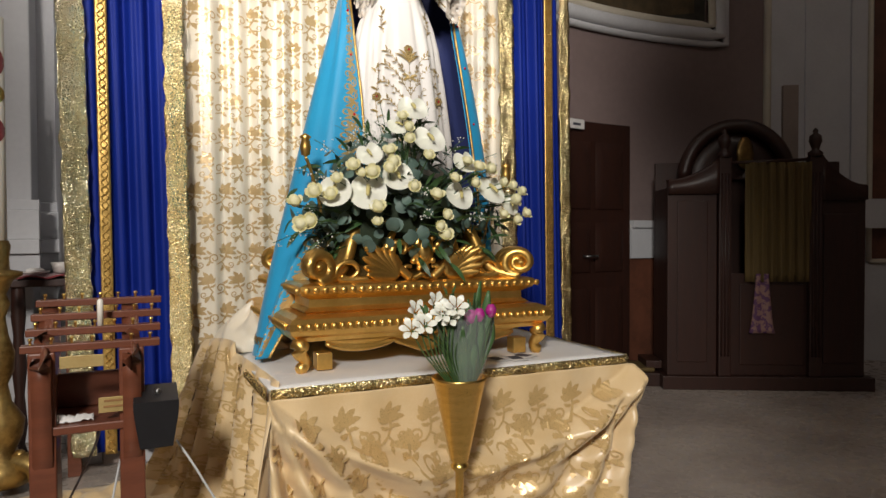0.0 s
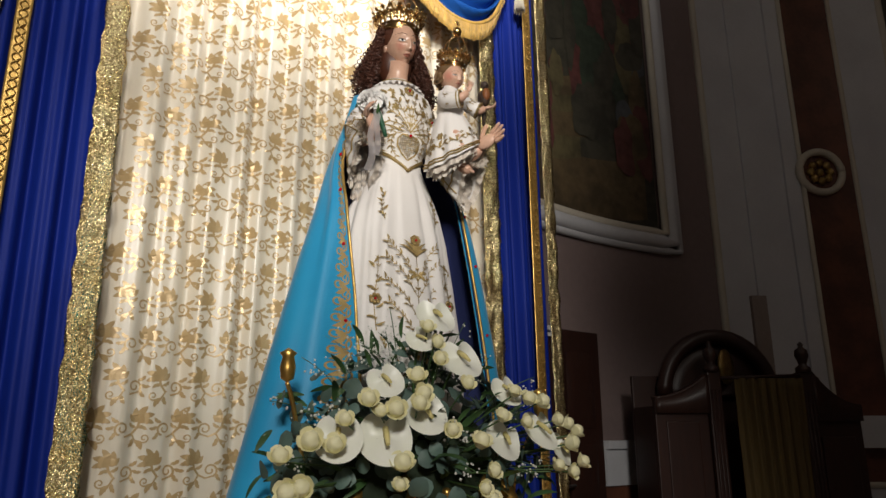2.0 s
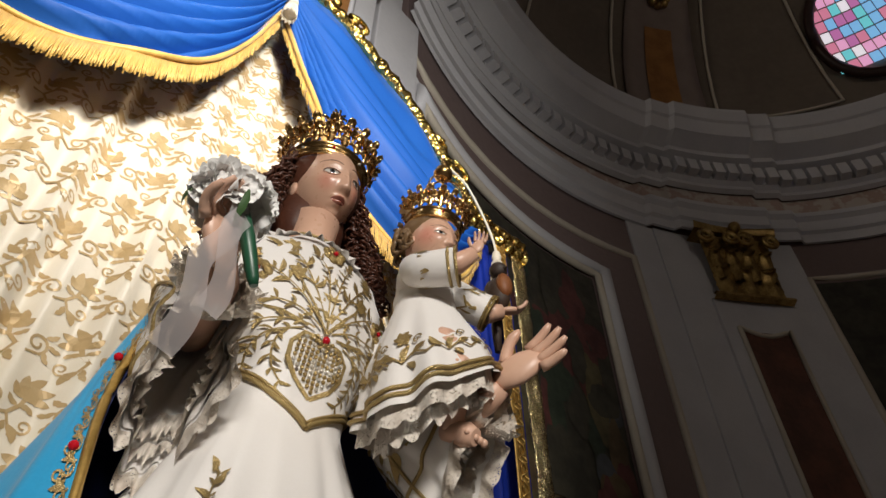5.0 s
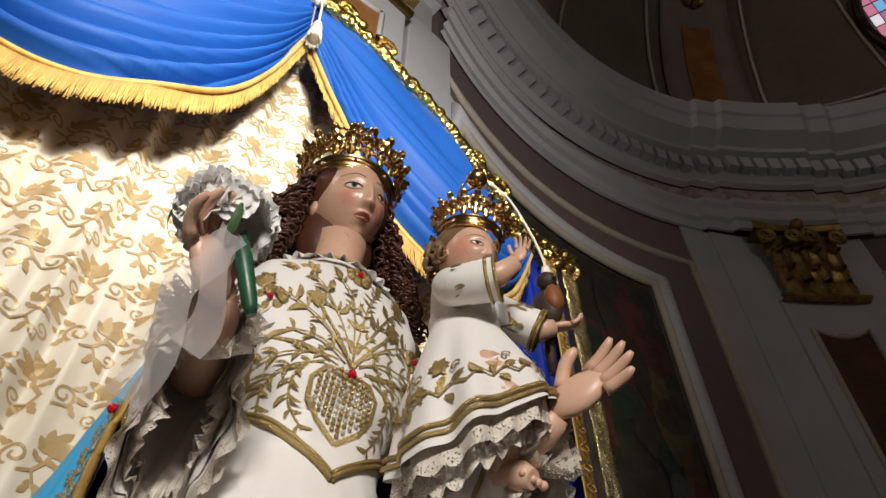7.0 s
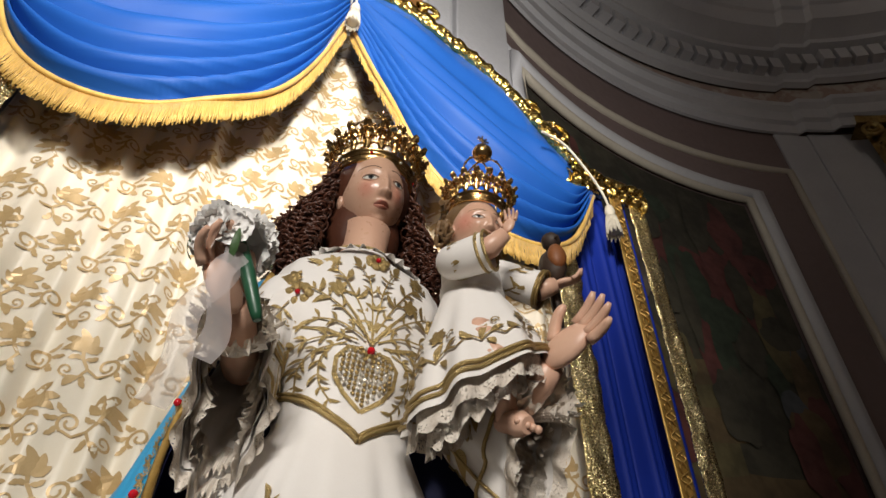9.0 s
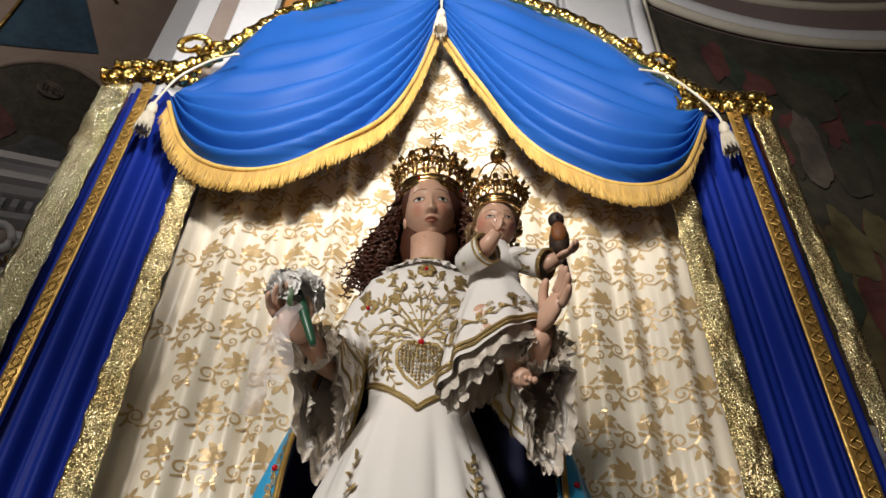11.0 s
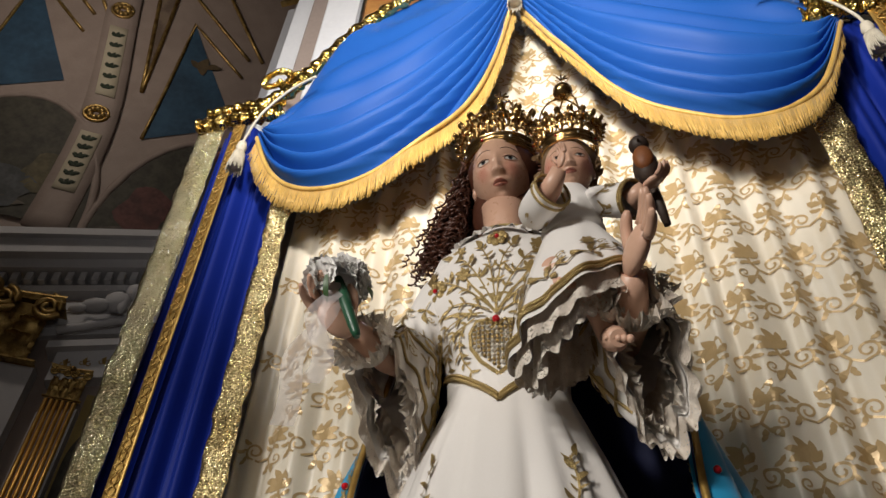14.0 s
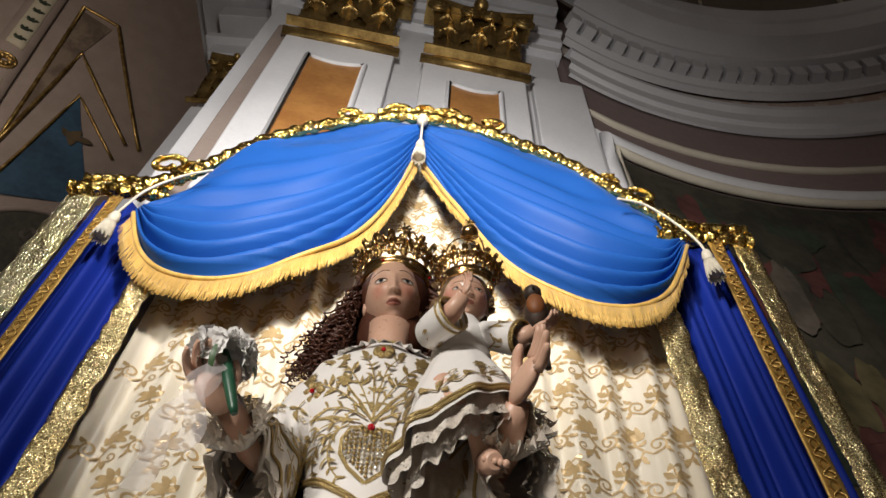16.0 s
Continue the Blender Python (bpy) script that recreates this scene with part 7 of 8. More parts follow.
# ---- the blue mantle ----
mantle = thing("mantle", "turquoise satin mantle with gold embroidered border and navy lining", "cloak")
MROWS = [(2.575, [(1.140, 3.12), (1.122, 3.165), (1.20, 3.23), (1.297, 3.245), (1.40, 3.23), (1.468, 3.165), (1.448, 3.12)]),
         (2.30, [(1.070, 3.115), (1.045, 3.17), (1.14, 3.30), (1.297, 3.34), (1.46, 3.30), (1.585, 3.19), (1.56, 3.13)]),
         (2.07, [(1.065, 3.055), (0.985, 3.10), (1.10, 3.36), (1.297, 3.40), (1.51, 3.36), (1.655, 3.15), (1.565, 3.06)]),
         (1.70, [(1.095, 3.02), (0.89, 3.06), (1.03, 3.42), (1.30, 3.45), (1.57, 3.42), (1.735, 3.14), (1.62, 3.04)]),
         (1.35, [(1.08, 2.98), (0.80, 3.04), (0.96, 3.45), (1.30, 3.49), (1.60, 3.45), (1.775, 3.12), (1.66, 3.03)]),
         (1.00, [(0.86, 2.93), (0.68, 2.97), (0.88, 3.47), (1.30, 3.51), (1.62, 3.47), (1.79, 3.12), (1.68, 3.03)]),
         (0.672, [(0.64, 2.86), (0.585, 2.92), (0.80, 3.48), (1.30, 3.53), (1.62, 3.5), (1.79, 3.12), (1.69, 3.03)])]


def mantle_at(u, v, d=0.0):
    rows_ = [Vector((*along([(x, y, 0) for x, y in pts], u).xy, z)) for z, pts in MROWS]
    p = along(rows_, v)
    c = Vector((1.297, 3.2, p.z))
    out = (p - c)
    out.z = 0
    out.normalize()
    f = (0.018 * math.sin(u * 34 + 0.5 * math.sin(v * 4)) + 0.01 * math.sin(u * 61 + v * 3)) * min(1, v * 2.5) * (0.3 if (u < 0.09 or u > 0.91) else 1)
    return p + out * (f + d)


mantle_cloth = Build().grid(lambda u, v: mantle_at(u, v), 110, 70).obj("cloth", CYAN, mantle, thick=0.003)
Build().grid(lambda u, v: mantle_at(lerp(0.986, lerp(0.95, 0.80, v), u), lerp(0.22, 0.985, v), -0.014), 14, 50).obj("turned_edge", CYAN, mantle, thick=0.002)
Build().grid(lambda u, v: mantle_at(lerp(0.012, 0.988, u), lerp(0.01, 0.985, v), -0.008), 90, 60).obj("lining", NAVY, mantle, "navy blue lining")
for a, sg in ((0.012, 1), (0.988, -1)):
    emb = Build()
    q = []
    n = 38
    for i in range(n):
        v = 0.05 + 0.93 * i / n
        k = 0.45 + 0.75 * v
        q += moved(curl(0.034, 0.0, 0.026, 0.4, 1.3, 0.008, 1, 14) + curl(0.062, 0.022, 0.02, 3.6, 1.2, 0.007, -1, 12) + leaf2(0.03, 0.03, 0.6, 0.05, 0.018) + leaf2(0.02, -0.02, -0.5, 0.045, 0.016) + stroke([(0.012, -0.022), (0.03, 0.0), (0.03, 0.024)], 0.006), 0.0, v / 0.52, k)
    lay(emb, q, lambda x, y: mantle_at(a + sg * x * 1.0, min(0.995, max(0.0, y * 0.52)), 0.006 * sg if sg > 0 else -0.020))
    tagged(emb.obj("embroidery", THREAD, mantle_cloth, "gold thread scrollwork"), kind="stuff")
    Build().tube([mantle_at(a - sg * 0.008, i / 90, 0.004) for i in range(91)], 0.006, 6).obj("edging_cord", BRAID, mantle_cloth)
    for i in range(7):
        v = 0.16 + i * 0.115
        Build().ball(mantle_at(a + sg * 0.026, v, 0.008), 0.006, 8, 6).obj("stone", RED_GEM, mantle_cloth, "small red glass stone")
hem = Build()
q = []
for i in range(14):
    q += moved(curl(0.0, 0.03, 0.026, 0.4, 1.3, 0.008, 1, 14) + leaf2(0.02, 0.02, 0.6, 0.05, 0.018), 0.02 + i * 0.02, 0.0, 0.5)
lay(hem, q, lambda x, y: mantle_at(x * 1.0, 0.97 - y * 0.8, 0.006))
hem.obj("hem_embroidery", THREAD, mantle_cloth)

# ---- the child figure ----
ch = Build()
CX_, CY_ = 1.432, 2.965
CPROF = [(2.31, 0.098, 0.100), (2.40, 0.086, 0.084), (2.47, 0.062, 0.060), (2.505, 0.050, 0.046), (2.53, 0.050, 0.046), (2.57, 0.052, 0.042), (2.60, 0.036, 0.032), (2.625, 0.022, 0.021)]


def child_at(a, z, d=0.0):
    """The frock: body above, skirt spread over the lap below, its hem dipping on one side."""
    for (z0, *p), (z1, *q) in zip(CPROF, CPROF[1:]):
        if z <= z1:
            t = max(0, (z - z0) / (z1 - z0))
            rx, ry = lerp(p[0], q[0], t), lerp(p[1], q[1], t)
            break
    low = max(0, 2.51 - z)
    side = math.cos(a)
    f = 1 + (0.34 * math.sin(a * 8 + 0.6) + 0.16 * math.sin(a * 13)) * low * (1.0 - 0.55 * min(1, max(0, side + 0.3)))
    dip = low * (0.33 * side + 0.05)
    return Vector((CX_ - low * 0.03 + (rx * f + d) * side, CY_ - low * 0.12 + (ry * f + d) * math.sin(a), z + dip))


ch.grid(lambda u, v: child_at(6.28318 * u, lerp(2.31, 2.625, v)), 120, 40, 0, closed=True)
ch.grid(lambda u, v: child_at(6.28318 * u, lerp(2.505, 2.528, v), 0.003 * math.sin(math.pi * v)), 60, 4, 0, closed=True)
for dz, gr in ((0.012, 0.003), (0.022, 0.003)):
    ch.tube([child_at(6.28318 * i / 120, 2.31 + dz, gr) for i in range(121)], 0.0034, 5, 3)
for inset, fall, drop_, ph in ((0.010, 2.325, 0.036, 0.0), (0.030, 2.345, 0.068, 1.0)):
    ch.grid(lambda u, v: child_at(6.28318 * u, fall, -inset + 0.004 * math.sin(u * 100 + ph) * v) - Vector((0, 0, drop_ * v * (1 + 0.16 * abs(math.sin(u * 66 + ph))))), 180, 4, 4, closed=True)
q = []
for i in range(10):
    x = i * 0.063
    q += stroke([(x - 0.032, 2.365), (x - 0.016, 2.378), (x, 2.366), (x + 0.016, 2.378), (x + 0.032, 2.365)], 0.0035)
    q += leaf2(x, 2.368, 1.2, 0.026, 0.010) + leaf2(x + 0.012, 2.374, 0.4, 0.022, 0.009) + leaf2(x - 0.012, 2.372, 2.3, 0.022, 0.009) + leaf2(x + 0.006, 2.364, -0.9, 0.018, 0.008) + curl(x + 0.02, 2.396, 0.007, 0, 1.1, 0.003)
    if i % 2:
        for k in range(6):
            q += leaf2(x, 2.405, k * 1.047, 0.014, 0.009)
lay(ch, q, lambda x, z: child_at(-3.4 + x / 0.088, z, 0.004), 3)
head(ch, (1.436, 2.957, 2.653), (0.0425, 0.049, 0.062), 10, 7, 8, 11, 9, 2, radians(4), radians(8), radians(-4), 0.07)
ch.tube([(1.432, 2.965, 2.60), (1.432, 2.965, 2.63)], [0.025, 0.024], 14, 10)
ch.ball((1.437, 2.970, 2.682), (0.0505, 0.054, 0.050), 24, 14, 2)
rnd = random.Random(8)
for i in range(46):
    w = rnd.uniform(-0.45, 3.6)
    ph, sg = rnd.uniform(0, 6.28), rnd.choice((-1, 1))
    c = Vector((1.433 + 0.049 * math.cos(w), 2.975 + 0.044 * math.sin(w), rnd.uniform(2.635, 2.715)))
    ch.tube([c + Vector((0.010 * math.cos(ph + sg * k * 0.55) * (1 - k / 16), 0.006 * math.sin(ph * 2 + k), 0.013 * math.sin(ph + sg * k * 0.55) * (1 - k / 16))) for k in range(12)], [0.0052 * (1 - k / 18) for k in range(12)], 6, 2)


def child_sleeve(pts):
    path = smooth_line(pts, 16)
    ch.tube(path, [lerp(0.024, 0.031, (i / 16) ** 0.7) for i in range(17)], 18, 0, cap=False)
    dr = (path[16] - path[14]).normalized()
    for k, rr in ((16, 0.0312), (14, 0.0306)):
        o = path[k]
        sd = dr.cross(Vector((0, 0, 1))).normalized()
        up_ = sd.cross(dr)
        ch.tube([o + sd * rr * math.cos(i * 0.2618) + up_ * rr * math.sin(i * 0.2618) for i in range(25)], 0.0028, 5, 3)
        if k == 14:
            q = []
            for i in range(5):
                q += leaf2(i * 1.25, 0.35, 1.2, 0.26, 0.12) + leaf2(i * 1.25 + 0.3, 0.5, 0.4, 0.3, 0.13) + leaf2(i * 1.25 + 0.6, 0.4, 2.4, 0.26, 0.12) + stroke([(i * 1.25 - 0.2, 0.3), (i * 1.25 + 0.3, 0.45), (i * 1.25 + 0.8, 0.35)], 0.04)
            lay(ch, q, lambda x, y: along(path, min(1, y)) + (sd * math.cos(x) + up_ * math.sin(x)) * (lerp(0.024, 0.031, max(0, y) ** 0.7) + 0.002), 3)


child_sleeve([(1.400, 2.955, 2.575), (1.378, 2.915, 2.530), (1.412, 2.866, 2.526)])
child_sleeve([(1.470, 2.955, 2.575), (1.508, 2.93, 2.545), (1.532, 2.915, 2.53)])
ch.tube([(1.39, 2.895, 2.53), (1.412, 2.862, 2.530), (1.427, 2.843, 2.548)], [0.021, 0.017, 0.0115], 12, 1)
hand(ch, (1.431, 2.838, 2.562), (0.2, -0.2, 0.9), (-0.75, -0.65, 0), 0.30, 1, 0.35, 0.9)
ch.tube([(1.525, 2.92, 2.53), (1.552, 2.905, 2.54)], [0.019, 0.013], 12, 1)
hand(ch, (1.564, 2.90, 2.546), (0.80, -0.55, 0.2), (-0.1, -0.3, 0.9), 0.40, 1, 0.3, 1.0)
for pts, toe in (([(1.405, 2.93, 2.40), (1.404, 2.885, 2.385), (1.410, 2.895, 2.355)], (0.1, -0.55, -0.35)), ([(1.44, 2.94, 2.38), (1.452, 2.91, 2.345), (1.468, 2.945, 2.295)], (0.25, -0.75, -0.45))):
    leg = smooth_line(pts, 12)
    ch.tube(leg, [0.024 - 0.0008 * i for i in range(13)], 14, 1)
    e, td = leg[12], Vector(toe).normalized()
    sd = td.cross(Vector((0, 0, 1))).normalized()
    ch.tube([e + Vector((0, 0.012, 0.004)), e + td * 0.012, e + td * 0.030, e + td * 0.045], [0.013, 0.0175, 0.0185, 0.012], 12, 1)
    for k in range(5):
        ch.ball(e + td * (0.050 - 0.003 * k) + sd * ((k - 2) * 0.0072), 0.0062 - 0.0005 * k, 8, 6, 1)
tagged(ch.obj("child_statue", [DRESS, SKIN, HAIR_PAINT, THREAD, LACE, RED_GEM, CRYSTAL, LIP, EYE_WHITE, EYE_DARK, FACE, IRIS]), "small painted child figure in an embroidered ivory frock", "statue")


def crown(c, r, h, orb_z, orb_r, label, tilt_=0.0):
    """Band with beads, a flaring wreath of curled leaves and scrolls, thin arches, orb and cross."""
    t = thing("crown", label, "crown", "crowns")
    c = Vector(c)
    m = Matrix.Translation(c) @ Matrix.Rotation(tilt_, 4, "X")
    hb = h * 0.36
    band = Build().lathe([(r * 0.90, 0.0), (r * 0.95, 0.0), (r * 0.98, hb * 0.08), (r * 0.95, hb * 0.18), (r * 0.95, hb * 0.36), (r * 0.985, hb * 0.46), (r * 0.96, hb * 0.56), (r * 0.98, hb * 0.86), (r * 1.03, hb * 0.94), (r * 1.01, hb * 1.04), (r * 0.95, hb)], (0, 0, 0), 56)
    band.v = [tuple(m @ Vector(p)) for p in band.v]
    band = band.obj("band", GOLD_CROWN, t)
    rr = random.Random(int(r * 1000))
    n = 18
    for i in range(n):
        a = 6.28318 * i / n
        b = Build()
        tall = (0.92 if i % 3 == 0 else 0.80) * rr.uniform(0.94, 1.06)

        def at(x, z, d):
            """x along the rim, z up from the band, d outwards."""
            g = r * (0.99 + 0.24 * (z / h) ** 1.3) + d
            w = a + x / r
            return m @ Vector((g * math.cos(w), g * math.sin(w), hb + z))
        wide = 6.28318 * r / n
        # upright lobed leaf that curls outwards at the tip
        def leafy(u, v):
            x = (u - 0.5) * wide * 0.62 * math.sin(math.pi * min(1, 0.12 + 0.88 * v)) ** 0.7 * (0.72 + 0.34 * abs(math.sin(v * 9.4)))
            return at(x, h * 0.72 * tall * (v if v < 0.85 else 0.85 - (v - 0.85) * 0.8), r * (0.05 * (1 - (2 * u - 1) ** 2) + 0.30 * max(0, v - 0.6) ** 1.5 * 2))
        b.grid(leafy, 6, 14)
        # paired scrolls between the leaves, with beads
        for s in (-1, 1):
            pts = [at(s * (wide * 0.5 - wide * 0.26 * (1 - k / 20) * math.cos(k * 0.42) - wide * 0.18), h * (0.26 + 0.20 * (1 - k / 22) * math.sin(k * 0.42)), r * 0.02) for k in range(17)]
            b.tube(pts, [r * 0.040 * (1 - 0.5 * k / 16) for k in range(17)], 5)
            pts = [at(s * wide * (0.46 - 0.30 * (1 - k / 16) * math.sin(k * 0.45)), h * tall * (0.52 + 0.15 * (1 - k / 16) * math.cos(k * 0.45)), r * 0.07) for k in range(13)]
            b.tube(pts, [r * 0.036 * (1 - 0.4 * k / 12) for k in range(13)], 5)
            for f, g in ((0.30, 0.36), (0.12, 0.60)):
                p = at(s * wide * f, h * g, r * 0.09)
                b.grid(lambda u, v: p + m.to_3x3() @ Vector((r * 0.085 * (u - 0.5) * math.cos(a + 1.57 + s * 0.6) * 1.6, r * 0.085 * (u - 0.5) * math.sin(a + 1.57 + s * 0.6) * 1.6, r * 0.22 * (v - 0.3) * (1 - 1.2 * abs(u - 0.5)))) + Vector((math.cos(a), math.sin(a), 0)) * r * 0.12 * v * v, 4, 5)
        b.ball(at(wide * 0.5, h * 0.58 * tall, r * 0.05), r * 0.05, 8, 6)
        b.obj("openwork_leaf", GOLD_CROWN, t, thick=0.0012)
    top = Vector((0, 0, orb_z))
    for i in range(4):
        a = 6.28318 * i / 4 + 0.5
        pts = []
        for k in range(11):
            q = k / 10 * 1.57
            pts.append(m @ Vector((r * 1.08 * math.cos(q) * math.cos(a), r * 1.08 * math.cos(q) * math.sin(a), lerp(hb + h * 0.35, orb_z - orb_r, math.sin(q)))))
        b = Build().tube(pts, r * 0.032, 6)
        for k in range(2, 10, 2):
            b.ball(pts[k], r * 0.055, 8, 5)
        b.obj("arch", GOLD_CROWN, t)
    Build().ball(m @ top, orb_r, 18, 12).obj("orb", GOLD_CROWN, t)
    b = Build()
    k = r * 0.30
    z = m @ (top + Vector((0, 0, orb_r)))
    b.tube([z, z + Vector((0, 0, k * 1.9))], k * 0.11, 6)
    for dx, dz in ((0.8, 0.0), (0.55, 0.55), (-0.55, 0.55)):
        b.tube([z + Vector((-dx * k, 0, k - dz * k)), z + Vector((dx * k, 0, k + dz * k))], [k * 0.04, k * 0.12, k * 0.04][0:2], 6)
    b.obj("cross", GOLD_CROWN, t)
    for i in range(8):
        a = 6.28318 * i / 8 + 0.4
        Build().ball(m @ Vector((math.cos(a) * r * 0.97, math.sin(a) * r * 0.97, hb * 0.7)), r * 0.04, 8, 5).obj("stone", RED_GEM if i % 2 else CRYSTAL, band)
    return t


crown((1.288, 3.120, 2.868), 0.083, 0.085, 0.195, 0.011, "polished gold crown with pierced leaves, arches and cross", radians(4))
crown((1.441, 2.958, 2.699), 0.053, 0.054, 0.152, 0.019, "small gold crown with pierced leaves and orb", radians(11))

# bird on the child's hand
bird = thing("bird_figure", "small dark carved bird with a rust breast", "bird figure")
bird.location = (-0.006, 0.042, -0.040)
Build().ball((1.567, 2.875, 2.635), (0.021, 0.025, 0.036), 14, 10).obj("body", BLACKBIRD, bird)
Build().ball((1.564, 2.857, 2.642), (0.017, 0.013, 0.026), 12, 8).obj("breast", RUFOUS, bird)
Build().ball((1.562, 2.866, 2.682), 0.017, 12, 8).tube([(1.562, 2.856, 2.678), (1.560, 2.842, 2.676)], [0.004, 0.001], 6).obj("head", BLACKBIRD, bird)
Build().tube([(1.57, 2.885, 2.615), (1.578, 2.895, 2.57), (1.584, 2.90, 2.53)], [0.009, 0.009, 0.006], 8).obj("tail", BLACKBIRD, bird)
for s in (-1, 1):
    Build().ball((1.567 + s * 0.014, 2.882, 2.632), (0.006, 0.016, 0.03), 10, 8).obj("wing", BLACKBIRD, bird)

# silk bouquet in the statue's hand
bo = thing("silk_bouquet", "white silk flowers on a green stem with a gauze ribbon", "bouquet")
rnd = random.Random(4)
BC = Vector((1.060, 2.890, 2.418))
SILK = Build()
for ring, n, r0 in ((0, 7, 0.042), (1, 6, 0.030), (2, 4, 0.018)):
    for k in range(n):
        w = k * 6.28318 / n + ring * 0.4

        def fn(u, v):
            a = w + (u - 0.5) * 1.25 * math.sin(math.pi * (0.2 + 0.6 * v))
            return (r0 * v * math.cos(a), r0 * v * math.sin(a), (0.002 + 0.009 * ring) * v + 0.010 * v * v * math.cos(ring) + 0.004 * math.sin(u * 9 + k) * v * v)
        SILK.grid(fn, 4, 5)
SILK = SILK.mesh("silk_flower", [mat("white_silk_petal", (0.9, 0.89, 0.87), 0.6, tone=(0.85, 0.83, 0.81), scale=30, bump=0.1)])
for i in range(34):
    d = Vector((rnd.gauss(0, 1), rnd.gauss(0, 1), rnd.gauss(0.35, 0.6))).normalized()
    p = BC + Vector((d.x * 0.034, d.y * 0.030, d.z * 0.020))
    sow("silk_flower", SILK, facing(p, d, rnd.uniform(0, 6)), bo, rnd.uniform(0.6, 0.85))
for i in range(4):
    w = i * 1.57
    sow("silk_leaf", FERN, facing(BC + Vector((0.05 * math.cos(w), 0.04 * math.sin(w), -0.015)), (math.cos(w), math.sin(w), -0.3), w), bo, 0.6)
Build().tube(smooth_line([(1.062, 2.885, 2.42), (1.085, 2.882, 2.365), (1.110, 2.886, 2.305)], 10), [0.007, 0.008, 0.009, 0.0095, 0.0095, 0.0095, 0.009, 0.0085, 0.008, 0.007, 0.005], 10).obj("stem", mat("green_wrapped_stem", (0.02, 0.10, 0.05), 0.4, bump=0.1), bo)
GAUZE = bpy.data.materials.new("white_gauze")
GAUZE.use_nodes = True
gb = GAUZE.node_tree.nodes["Principled BSDF"]
gb.inputs["Base Color"].default_value, gb.inputs["Alpha"].default_value, gb.inputs["Roughness"].default_value = (0.8, 0.74, 0.74, 1), 0.34, 0.7
for k, (dx, ln) in enumerate(((-0.02, 0.24), (0.0, 0.18))):
    b = Build()
    b.grid(lambda u, v: (1.062 + dx * v * 1.8 + (u - 0.5) * 0.026 * (1 + 0.2 * v) + 0.008 * math.sin(v * 9 + k), 2.862 - 0.012 * v + 0.012 * math.sin(v * 7 + k * 2) + 0.01 * u, 2.40 - ln * v), 4, 26)
    b.obj("ribbon", GAUZE, bo, "sheer white ribbon")


# ---- confessional ----
CO = Matrix(((0.874, 0.486, 0, 3.80), (-0.486, 0.874, 0, 4.02), (0, 0, 1, 0), (0, 0, 0, 1)))
conf = thing("confessional", "dark walnut confessional with ochre curtain and carved posts", "confessional")


def cbox(name, s0, s1, d0, d1, z0, z1, k=DARKWOOD, bev=0.006, label=""):
    return Build().box(s0, s1, d0, d1, z0, z1, bev=bev, xf=CO).obj(name, k, conf, label)


cbox("plinth", -0.04, 1.48, -0.04, 0.42, 0.0, 0.10)
cbox("left_panel", 0.0, 0.36, 0.0, 0.04, 0.10, 1.55, DARKWOOD)
cbox("right_panel", 1.06, 1.42, 0.0, 0.04, 0.10, 1.50)
half = cbox("half_door", 0.46, 1.06, 0.02, 0.05, 0.10, 0.86)
Build().box(0.53, 0.99, 0.008, 0.03, 0.18, 0.78, bev=0.006, xf=CO).obj("field", DARKWOOD, half)
cbox("left_field", 0.07, 0.29, -0.01, 0.01, 0.2, 1.4)
cbox("right_field", 1.12, 1.36, -0.01, 0.01, 0.2, 1.3)
cbox("back_panel", 0.0, 1.42, 0.38, 0.42, 0.10, 1.72)
cbox("side_panel", 0.0, 0.04, 0.04, 0.38, 0.10, 1.5)
cbox("side_panel", 1.38, 1.42, 0.04, 0.38, 0.10, 1.5)
cbox("seat", 0.3, 1.1, 0.1, 0.38, 0.4, 0.45)
for s in (0.41, 1.06):
    b = Build().box(s - 0.045, s + 0.045, -0.03, 0.06, 0.10, 1.72, bev=0.008, xf=CO)
    for k in (-0.025, 0.0, 0.025):
        b.tube([CO @ Vector((s + k, -0.032, 0.25)), CO @ Vector((s + k, -0.032, 1.6))], 0.007, 6)
    b.lathe([(0.0, 0.0), (0.05, 0.0), (0.05, 0.03), (0.025, 0.05), (0.03, 0.07), (0.045, 0.11), (0.04, 0.15), (0.015, 0.17), (0.02, 0.19), (0.0, 0.21)], CO @ Vector((s, 0.0, 1.72)), 14)
    b.obj("post", DARKWOOD, conf)
for s0, s1, z0, z1 in ((0.0, 0.37, 1.55, 1.70), (1.42, 1.1, 1.50, 1.72)):
    b = Build().grid(lambda u, v: CO @ Vector((lerp(s0, s1, u), lerp(-0.02, 0.05, v), lerp(z0, z1, u * u))), 12, 1)
    b.grid(lambda u, v: CO @ Vector((lerp(s0, s1, u), -0.02, lerp(z0 - 0.1, lerp(z0, z1, u * u), v))), 12, 1)
    b.obj("shoulder_rail", DARKWOOD, conf, thick=0.02)
arch_ = [CO @ Vector((0.60 + 0.40 * math.cos(w), 0.30, 1.58 + 0.42 * math.sin(w))) for w in [i * math.pi / 20 for i in range(21)]]
Build().tube(arch_, 0.055, 8).obj("arch_moulding", DARKWOOD, conf)
Build().grid(lambda u, v: CO @ Vector((0.60 + 0.38 * v * math.cos(math.pi * u), 0.34, 1.58 + 0.40 * v * math.sin(math.pi * u))), 20, 3).obj("tympanum", DARKWOOD, conf, thick=0.02)
Build().ball(CO @ Vector((0.66, 0.28, 1.78)), (0.09, 0.03, 0.13), 14, 8).obj("painted_emblem", GOLD_OLD, conf)
